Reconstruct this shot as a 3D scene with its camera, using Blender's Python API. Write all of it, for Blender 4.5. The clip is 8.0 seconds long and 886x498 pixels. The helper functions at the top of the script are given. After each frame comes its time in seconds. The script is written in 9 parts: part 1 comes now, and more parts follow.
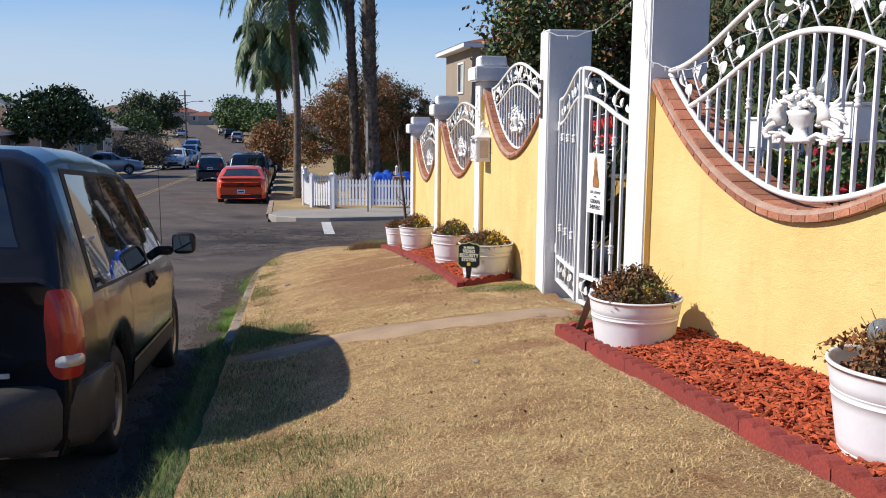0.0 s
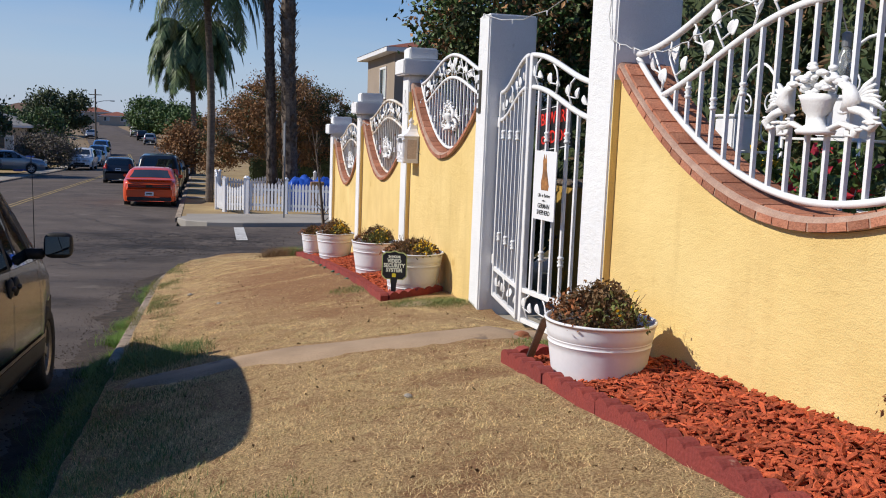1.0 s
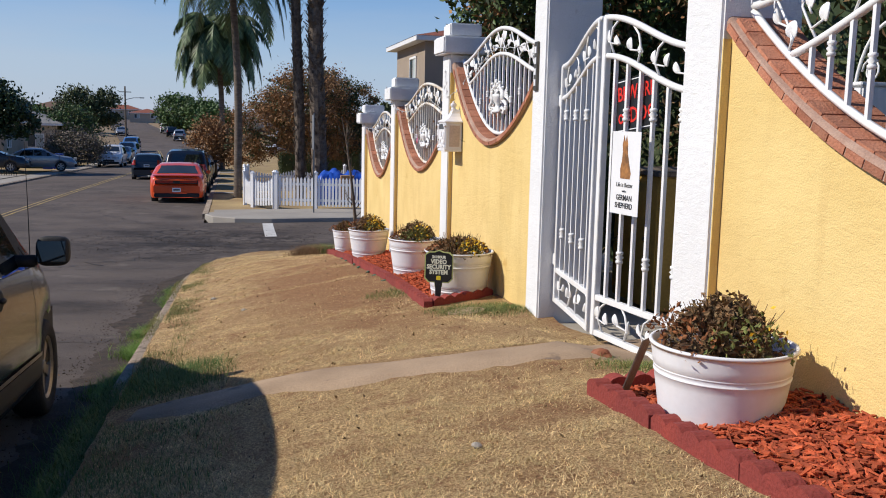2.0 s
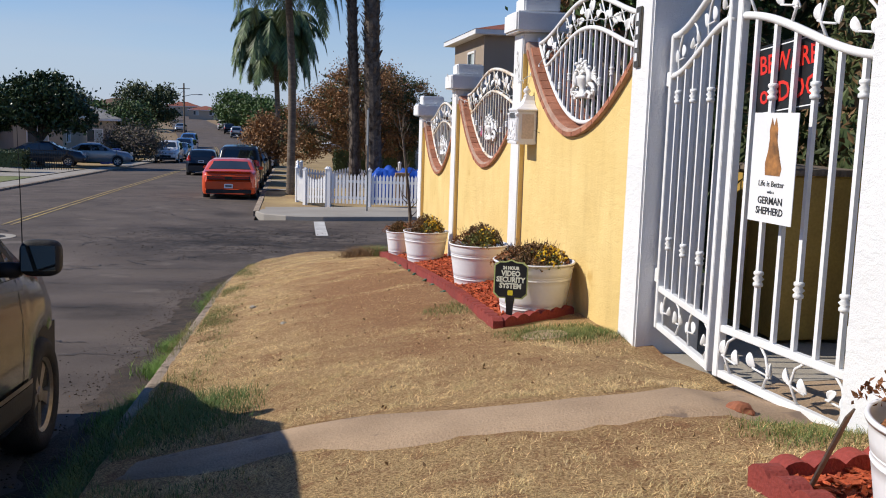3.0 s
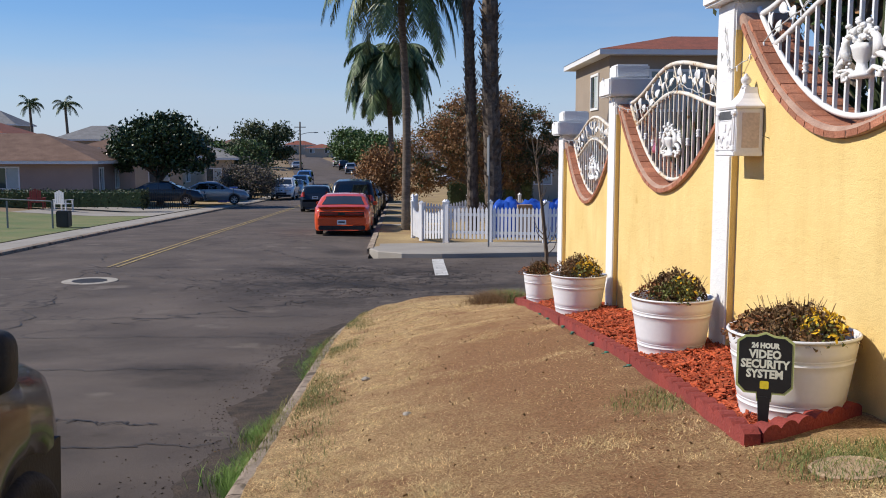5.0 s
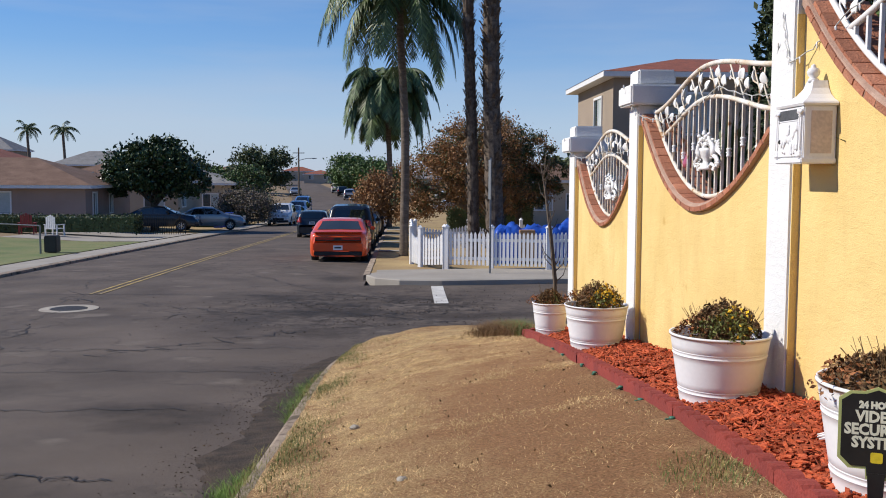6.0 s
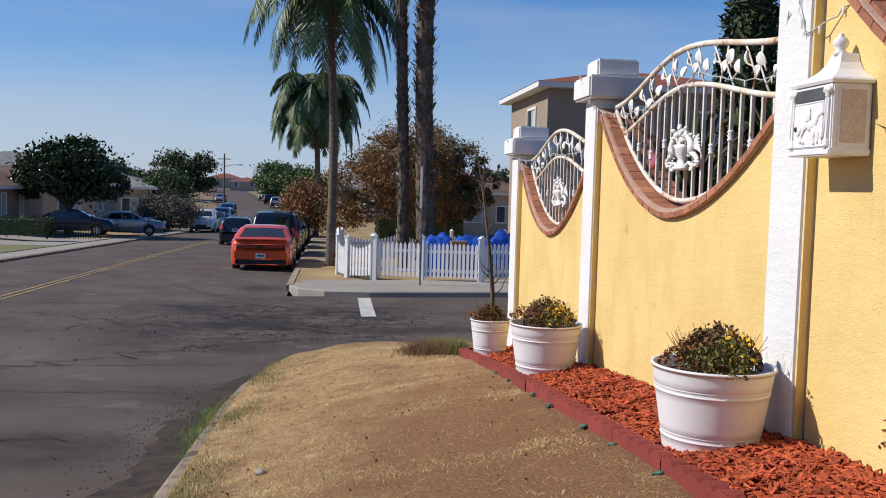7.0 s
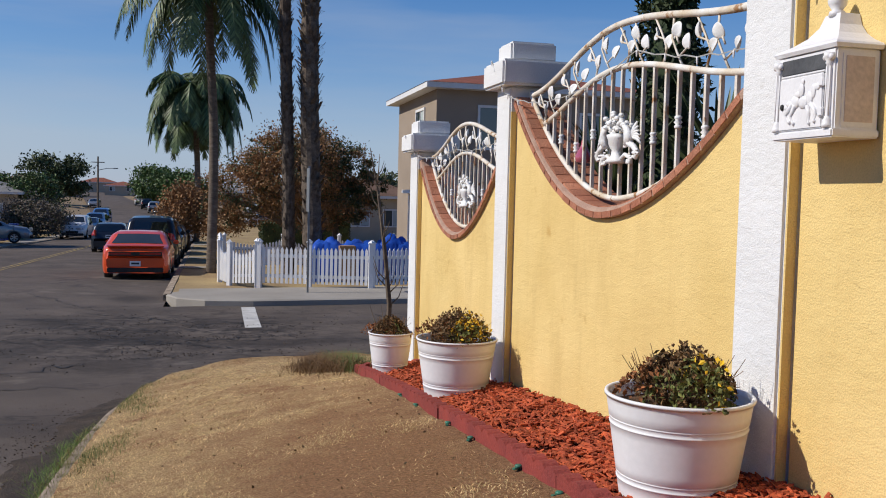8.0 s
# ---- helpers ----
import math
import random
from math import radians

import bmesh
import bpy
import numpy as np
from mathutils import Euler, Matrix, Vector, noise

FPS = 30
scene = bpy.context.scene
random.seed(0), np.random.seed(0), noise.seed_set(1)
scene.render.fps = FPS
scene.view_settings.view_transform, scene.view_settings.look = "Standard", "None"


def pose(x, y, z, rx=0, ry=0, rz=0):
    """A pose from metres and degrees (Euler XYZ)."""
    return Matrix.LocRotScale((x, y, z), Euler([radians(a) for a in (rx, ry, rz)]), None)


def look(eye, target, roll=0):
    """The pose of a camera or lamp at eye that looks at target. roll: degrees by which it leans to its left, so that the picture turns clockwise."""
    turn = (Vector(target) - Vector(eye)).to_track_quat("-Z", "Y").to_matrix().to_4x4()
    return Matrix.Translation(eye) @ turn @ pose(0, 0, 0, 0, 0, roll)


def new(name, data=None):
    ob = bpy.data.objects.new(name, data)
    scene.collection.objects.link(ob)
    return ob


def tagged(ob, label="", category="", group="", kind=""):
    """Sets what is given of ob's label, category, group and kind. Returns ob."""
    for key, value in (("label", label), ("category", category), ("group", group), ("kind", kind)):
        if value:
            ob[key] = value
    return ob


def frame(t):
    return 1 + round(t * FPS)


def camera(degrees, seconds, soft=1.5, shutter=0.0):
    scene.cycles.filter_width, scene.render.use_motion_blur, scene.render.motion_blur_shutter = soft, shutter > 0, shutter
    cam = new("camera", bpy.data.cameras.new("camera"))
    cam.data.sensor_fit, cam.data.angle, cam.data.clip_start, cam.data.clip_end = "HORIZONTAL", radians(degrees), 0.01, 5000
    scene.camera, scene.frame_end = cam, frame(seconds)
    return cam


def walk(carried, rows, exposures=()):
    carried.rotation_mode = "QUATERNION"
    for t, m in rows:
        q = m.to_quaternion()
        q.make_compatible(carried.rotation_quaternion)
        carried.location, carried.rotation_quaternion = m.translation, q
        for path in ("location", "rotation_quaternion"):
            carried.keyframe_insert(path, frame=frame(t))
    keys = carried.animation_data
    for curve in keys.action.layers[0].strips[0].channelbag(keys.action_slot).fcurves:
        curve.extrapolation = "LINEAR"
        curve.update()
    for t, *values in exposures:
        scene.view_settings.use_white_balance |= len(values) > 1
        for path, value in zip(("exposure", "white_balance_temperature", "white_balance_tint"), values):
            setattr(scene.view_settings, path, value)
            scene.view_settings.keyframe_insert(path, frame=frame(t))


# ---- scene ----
cam = camera(51.4, 8.0, soft=1.0)
PATH = [
    (0, (-2.31, -1.12, 1.757), (-1.974, 0.832, 1.476), 0.5),
    (0.5, (-2.233, -0.611, 1.663), (-1.738, 1.31, 1.409), 1.6),
    (1, (-2.193, -0.171, 1.619), (-1.682, 1.746, 1.363), 2.2),
    (1.2, (-2.133, 0.008, 1.639), (-1.641, 1.931, 1.386), 1.2),
    (2.3, (-2.091, 1.136, 1.519), (-1.694, 3.076, 1.239), 1.8),
    (2.5, (-2.038, 1.362, 1.551), (-1.731, 3.319, 1.273), 0.9),
    (3, (-1.982, 1.965, 1.444), (-1.646, 3.917, 1.165), 1.7),
    (3.5, (-2.043, 2.515, 1.401), (-1.789, 4.483, 1.155), 1.1),
    (4, (-2.042, 3.091, 1.332), (-1.823, 5.065, 1.101), 0.7),
    (4.5, (-2.088, 3.587, 1.318), (-1.834, 5.555, 1.061), 1.6),
    (5, (-2.035, 4.153, 1.285), (-1.942, 6.14, 1.073), 0.1),
    (5.2, (-2.034, 4.377, 1.213), (-1.923, 6.365, 1.03), 0.7),
    (6.3, (-2.009, 5.414, 1.161), (-1.916, 7.406, 1.007), 0.1),
    (6.5, (-2.022, 5.642, 1.102), (-1.871, 7.629, 0.934), 1.0),
    (7, (-1.98, 6.121, 1.085), (-1.728, 8.101, 0.958), 1.6),
    (7.5, (-1.88, 6.575, 1.055), (-1.538, 8.545, 0.985), -0.4),
    (8, (-1.947, 6.95, 1.046), (-1.452, 8.885, 0.934), 1.4),
]
walk(cam, [(t, look(eye, target, roll)) for t, eye, target, roll in PATH], [(0, 0.40), (0.5, 0.27), (1.0, 0.15), (2.5, 0.21), (4.5, 0.28), (6.5, 0.26), (8, 0.0)])

# ---- world and sun ----
SUN = Vector((-1.0, 0.12, 0.80)).normalized()
world = bpy.data.worlds.new("world")
scene.world = world
world.use_nodes = True
wn, wl = world.node_tree.nodes, world.node_tree.links
sky = wn.new("ShaderNodeTexSky")
sky.sky_type, sky.sun_disc = "NISHITA", False
sky.sun_elevation = math.asin(SUN.z)
sky.sun_rotation = math.atan2(SUN.x, SUN.y)
sky.air_density, sky.dust_density, sky.ozone_density = 1.0, 0.15, 3.5
geo = wn.new("ShaderNodeTexCoord")
stretch = wn.new("ShaderNodeMapping")
stretch.inputs["Scale"].default_value = (1.2, 1.2, 9.0)
cloud = wn.new("ShaderNodeTexNoise")
cloud.inputs["Scale"].default_value, cloud.inputs["Detail"].default_value, cloud.inputs["Roughness"].default_value = 1.6, 5.0, 0.55
ramp = wn.new("ShaderNodeValToRGB")
ramp.color_ramp.elements[0].position, ramp.color_ramp.elements[1].position = 0.45, 0.85
ramp.color_ramp.elements[0].color, ramp.color_ramp.elements[1].color = (0.0, 0.0, 0.0, 1), (0.5, 0.5, 0.5, 1)
veil = wn.new("ShaderNodeMixRGB")
veil.inputs[2].default_value = (5.6, 6.3, 7.6, 1)
deep = wn.new("ShaderNodeHueSaturation")
deep.inputs["Hue"].default_value, deep.inputs["Saturation"].default_value, deep.inputs["Value"].default_value = 0.512, 1.9, 1.28
sep = wn.new("ShaderNodeSeparateXYZ")
low = wn.new("ShaderNodeMapRange")
low.interpolation_type = "SMOOTHSTEP"
low.inputs["From Min"].default_value, low.inputs["From Max"].default_value = -0.02, 0.34
low.inputs["To Min"].default_value, low.inputs["To Max"].default_value = 0.82, 0.0
haze = wn.new("ShaderNodeMixRGB")
haze.inputs[2].default_value = (4.9, 6.0, 8.6, 1)
wl.new(geo.outputs["Generated"], stretch.inputs["Vector"])
wl.new(stretch.outputs[0], cloud.inputs["Vector"])
wl.new(cloud.outputs["Fac"], ramp.inputs["Fac"])
wl.new(ramp.outputs["Color"], veil.inputs[0])
wl.new(sky.outputs[0], deep.inputs["Color"])
wl.new(geo.outputs["Generated"], sep.inputs[0])
wl.new(sep.outputs["Z"], low.inputs["Value"])
wl.new(low.outputs[0], haze.inputs[0])
wl.new(deep.outputs[0], haze.inputs[1])
wl.new(haze.outputs[0], veil.inputs[1])
wl.new(veil.outputs[0], wn["Background"].inputs["Color"])
wn["Background"].inputs["Strength"].default_value = 0.075
sun = new("sun", bpy.data.lights.new("sun", "SUN"))
sun.data.energy, sun.data.angle, sun.data.color = 4.2, radians(0.55), (1.0, 0.935, 0.835)
sun.matrix_world = look(SUN * 60, (0, 0, 0))


# ---- materials ----
def mat(name, a, b=None, scale=3.0, rough=0.8, bump=0.2, fine=60.0, metal=0.0, grain=0.15, speck=None, speck_scale=20.0,
        speck_cut=0.68, island=0.0, objvar=0.0, spec=0.4, stretch=(1, 1, 1), coat=0.0):
    """A surface whose colour wanders between a and b at one scale and is grained at a finer one, with fine relief."""
    m = bpy.data.materials.new(name)
    m.use_nodes = True
    n, l = m.node_tree.nodes, m.node_tree.links
    p = n["Principled BSDF"]
    g = n.new("ShaderNodeNewGeometry")
    mp = n.new("ShaderNodeMapping")
    mp.inputs["Scale"].default_value = stretch
    l.new(g.outputs["Position"], mp.inputs["Vector"])
    n1 = n.new("ShaderNodeTexNoise")
    n1.inputs["Scale"].default_value, n1.inputs["Detail"].default_value = scale, 6.0
    n2 = n.new("ShaderNodeTexNoise")
    n2.inputs["Scale"].default_value, n2.inputs["Detail"].default_value = fine, 3.0
    l.new(mp.outputs[0], n1.inputs["Vector"])
    l.new(mp.outputs[0], n2.inputs["Vector"])
    r = n.new("ShaderNodeValToRGB")
    r.color_ramp.elements[0].position, r.color_ramp.elements[1].position = 0.32, 0.68
    r.color_ramp.elements[0].color, r.color_ramp.elements[1].color = (*a, 1), (*(b or a), 1)
    l.new(n1.outputs["Fac"], r.inputs["Fac"])
    col = r.outputs["Color"]
    h = n.new("ShaderNodeHueSaturation")
    mr = n.new("ShaderNodeMapRange")
    mr.inputs["From Min"].default_value, mr.inputs["From Max"].default_value = 0.25, 0.75
    mr.inputs["To Min"].default_value, mr.inputs["To Max"].default_value = 1 - grain, 1 + grain
    l.new(n2.outputs["Fac"], mr.inputs["Value"])
    l.new(mr.outputs[0], h.inputs["Value"])
    l.new(col, h.inputs["Color"])
    col = h.outputs["Color"]
    for on, source in ((island, g.outputs["Random Per Island"]), (objvar, None)):
        if on:
            if source is None:
                source = n.new("ShaderNodeObjectInfo").outputs["Random"]
            h2, m2 = n.new("ShaderNodeHueSaturation"), n.new("ShaderNodeMapRange")
            m2.inputs["To Min"].default_value, m2.inputs["To Max"].default_value = 1 - on, 1 + on
            l.new(source, m2.inputs["Value"])
            l.new(m2.outputs[0], h2.inputs["Value"])
            l.new(col, h2.inputs["Color"])
            col = h2.outputs["Color"]
    if speck:
        n3 = n.new("ShaderNodeTexNoise")
        n3.inputs["Scale"].default_value, n3.inputs["Detail"].default_value = speck_scale, 5.0
        l.new(mp.outputs[0], n3.inputs["Vector"])
        r3 = n.new("ShaderNodeValToRGB")
        r3.color_ramp.elements[0].position, r3.color_ramp.elements[1].position = speck_cut, speck_cut + 0.07
        l.new(n3.outputs["Fac"], r3.inputs["Fac"])
        mx = n.new("ShaderNodeMixRGB")
        l.new(r3.outputs["Color"], mx.inputs[0])
        l.new(col, mx.inputs[1])
        mx.inputs[2].default_value = (*speck, 1)
        col = mx.outputs[0]
    l.new(col, p.inputs["Base Color"])
    p.inputs["Roughness"].default_value, p.inputs["Metallic"].default_value = rough, metal
    p.inputs["Specular IOR Level"].default_value = spec
    p.inputs["Coat Weight"].default_value, p.inputs["Coat Roughness"].default_value = coat, 0.03
    if bump:
        bp = n.new("ShaderNodeBump")
        bp.inputs["Strength"].default_value, bp.inputs["Distance"].default_value = bump, 0.02
        l.new(n2.outputs["Fac"], bp.inputs["Height"])
        l.new(bp.outputs[0], p.inputs["Normal"])
    return m


def glass_mat(name, tint, rough=0.02):
    m = bpy.data.materials.new(name)
    m.use_nodes = True
    p = m.node_tree.nodes["Principled BSDF"]
    p.inputs["Base Color"].default_value = (*tint, 1)
    p.inputs["Roughness"].default_value, p.inputs["IOR"].default_value = rough, 1.5
    p.inputs["Specular IOR Level"].default_value = 0.9
    p.inputs["Coat Weight"].default_value = 0.6
    return m


def streaks(m, c):
    """Faint upright rain streaks and blotches of dirt over a wall paint."""
    n, l = m.node_tree.nodes, m.node_tree.links
    p = n["Principled BSDF"]
    col = p.inputs["Base Color"].links[0].from_socket
    g = n.new("ShaderNodeNewGeometry")
    fac = None
    for scale, cut, most in (((3.2, 3.2, 0.55), 0.52, 0.42), ((0.9, 0.9, 0.7), 0.50, 0.35)):
        mp = n.new("ShaderNodeMapping")
        mp.inputs["Scale"].default_value = scale
        t = n.new("ShaderNodeTexNoise")
        t.inputs["Scale"].default_value, t.inputs["Detail"].default_value, t.inputs["Roughness"].default_value = 1.6, 8.0, 0.65
        r = n.new("ShaderNodeMapRange")
        r.inputs["From Min"].default_value, r.inputs["From Max"].default_value, r.inputs["To Max"].default_value = cut, cut + 0.2, most
        x = n.new("ShaderNodeMixRGB")
        x.inputs[2].default_value = (*c, 1)
        l.new(g.outputs["Position"], mp.inputs["Vector"]), l.new(mp.outputs[0], t.inputs["Vector"])
        l.new(t.outputs["Fac"], r.inputs["Value"]), l.new(r.outputs[0], x.inputs[0]), l.new(col, x.inputs[1])
        col = x.outputs[0]
    l.new(col, p.inputs["Base Color"])


M = {}
def trowelled(m, scale, depth):
    """Coarse trowel marks under the fine grain of a stucco."""
    n, l = m.node_tree.nodes, m.node_tree.links
    fine = n["Bump"]
    g, mp = n.new("ShaderNodeNewGeometry"), n.new("ShaderNodeMapping")
    mp.inputs["Scale"].default_value = (1, 0.7, 1.15)
    t, b = n.new("ShaderNodeTexNoise"), n.new("ShaderNodeBump")
    t.inputs["Scale"].default_value, t.inputs["Detail"].default_value, t.inputs["Roughness"].default_value, t.inputs["Distortion"].default_value = scale, 6.0, 0.68, 0.3
    b.inputs["Strength"].default_value, b.inputs["Distance"].default_value = 0.8, depth
    l.new(g.outputs["Position"], mp.inputs["Vector"]), l.new(mp.outputs[0], t.inputs["Vector"])
    l.new(t.outputs["Fac"], b.inputs["Height"]), l.new(b.outputs[0], fine.inputs["Normal"])


M["stucco"] = mat("yellow stucco", (0.80, 0.60, 0.255), (0.71, 0.515, 0.20), 1.6, 0.93, 0.26, 140, grain=0.09, speck=(0.62, 0.41, 0.14), speck_scale=4, speck_cut=0.68, spec=0.2)
streaks(M["stucco"], (0.58, 0.40, 0.155))
trowelled(M["stucco"], 16, 0.009)
M["white_stucco"] = mat("white stucco", (0.80, 0.80, 0.79), (0.72, 0.72, 0.71), 2.0, 0.9, 0.22, 160, grain=0.06, speck=(0.55, 0.53, 0.49), speck_scale=7, speck_cut=0.73, spec=0.2)
trowelled(M["white_stucco"], 22, 0.009)
M["concrete_base"] = mat("bare footing concrete", (0.50, 0.44, 0.33), (0.60, 0.50, 0.32), 6, 0.95, 0.5, 70)
M["iron"] = mat("white painted iron", (0.82, 0.82, 0.81), (0.76, 0.75, 0.72), 6, 0.45, 0.12, 120, grain=0.05, speck=(0.52, 0.36, 0.20), speck_scale=11, speck_cut=0.72)
M["iron_rusty"] = mat("rust-stained white iron", (0.80, 0.78, 0.73), (0.62, 0.50, 0.34), 7, 0.55, 0.2, 120, grain=0.08, speck=(0.36, 0.19, 0.08), speck_scale=14, speck_cut=0.60)
M["brick"] = mat("red brick", (0.36, 0.135, 0.075), (0.44, 0.19, 0.11), 9, 0.88, 0.45, 90, grain=0.16, objvar=0.24)
M["mortar"] = mat("mortar", (0.46, 0.31, 0.23), (0.36, 0.22, 0.16), 12, 0.95, 0.4, 120)
M["resin"] = mat("white resin", (0.82, 0.82, 0.83), (0.76, 0.76, 0.77), 2.5, 0.42, 0.03, 40, grain=0.03, speck=(0.55, 0.50, 0.43), speck_scale=6, speck_cut=0.76)
M["soil"] = mat("potting soil", (0.06, 0.035, 0.02), (0.14, 0.07, 0.035), 20, 0.95, 0.6, 80, grain=0.3)
M["red_edge"] = mat("red painted concrete", (0.27, 0.045, 0.032), (0.20, 0.036, 0.03), 5, 0.85, 0.35, 70, grain=0.14, objvar=0.12, speck=(0.40, 0.24, 0.17), speck_scale=14, speck_cut=0.72)
M["mulch"] = mat("red bark mulch", (0.50, 0.105, 0.035), (0.32, 0.058, 0.024), 30, 0.85, 0.3, 120, grain=0.25, island=0.45)
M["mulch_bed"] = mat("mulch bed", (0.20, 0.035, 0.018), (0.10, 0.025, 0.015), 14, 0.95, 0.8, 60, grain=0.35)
M["crack"] = mat("crack sealer", (0.016, 0.015, 0.015), (0.035, 0.032, 0.03), 8, 0.7, 0.3, 90)
M["stain"] = mat("oil-stained asphalt", (0.028, 0.020, 0.015), (0.068, 0.050, 0.038), 2.2, 0.8, 0.5, 140, grain=0.25)
M["concrete"] = mat("pale concrete", (0.40, 0.36, 0.30), (0.31, 0.275, 0.225), 2.2, 0.92, 0.35, 90, grain=0.12, speck=(0.20, 0.16, 0.12), speck_scale=6, speck_cut=0.68)
M["kerb"] = mat("kerb concrete", (0.38, 0.30, 0.22), (0.24, 0.18, 0.13), 5, 0.92, 0.5, 70, grain=0.22, speck=(0.12, 0.09, 0.058), speck_scale=5, speck_cut=0.56)
M["path"] = mat("tan path concrete", (0.43, 0.305, 0.195), (0.31, 0.215, 0.135), 2.2, 0.92, 0.35, 90, grain=0.14, speck=(0.20, 0.14, 0.10), speck_scale=5, speck_cut=0.64)
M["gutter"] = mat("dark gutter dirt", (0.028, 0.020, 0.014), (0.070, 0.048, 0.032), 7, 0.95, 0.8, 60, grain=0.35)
M["sidewalk"] = mat("sidewalk concrete", (0.36, 0.325, 0.275), (0.29, 0.26, 0.22), 0.8, 0.9, 0.3, 60, grain=0.08, speck=(0.25, 0.22, 0.18), speck_scale=3, speck_cut=0.7)
M["yellow_line"] = mat("yellow road paint", (0.50, 0.36, 0.11), (0.24, 0.18, 0.10), 2, 0.8, 0.3, 90, grain=0.25)
M["white_line"] = mat("white road paint", (0.62, 0.60, 0.56), (0.46, 0.44, 0.40), 5, 0.8, 0.3, 90, grain=0.15)
M["straw"] = mat("dry straw grass", (0.80, 0.58, 0.29), (0.52, 0.35, 0.155), 4, 0.85, 0, 40, grain=0.25, island=0.65)
M["turf"] = mat("yellowed turf", (0.66, 0.50, 0.25), (0.50, 0.38, 0.17), 2.5, 0.85, 0, 40, grain=0.2, island=0.4)
M["weed_blade"] = mat("bright green weeds", (0.13, 0.24, 0.035), (0.21, 0.31, 0.06), 3, 0.7, 0, 40, grain=0.1, island=0.25)
M["green_blade"] = mat("green grass", (0.085, 0.15, 0.03), (0.13, 0.18, 0.05), 3, 0.7, 0, 40, grain=0.1, island=0.18)
M["mixed_blade"] = mat("half dry grass", (0.15, 0.17, 0.045), (0.32, 0.26, 0.09), 5, 0.8, 0, 40, grain=0.1, island=0.2)
M["dirt"] = mat("ground dirt", (0.27, 0.19, 0.105), (0.20, 0.14, 0.08), 0.5, 0.95, 0.5, 30, grain=0.2)
M["green_lawn"] = mat("watered lawn", (0.12, 0.16, 0.05), (0.20, 0.19, 0.075), 0.8, 0.9, 0.6, 25, grain=0.25)
M["dry_lawn"] = mat("dry verge", (0.40, 0.29, 0.13), (0.27, 0.18, 0.085), 0.9, 0.95, 0.6, 25, grain=0.22)
M["black"] = mat("black rubber", (0.018, 0.018, 0.018), (0.03, 0.029, 0.028), 6, 0.7, 0.15, 60)
M["tyre"] = mat("tyre rubber", (0.022, 0.021, 0.020), (0.045, 0.04, 0.036), 9, 0.85, 0.3, 80)


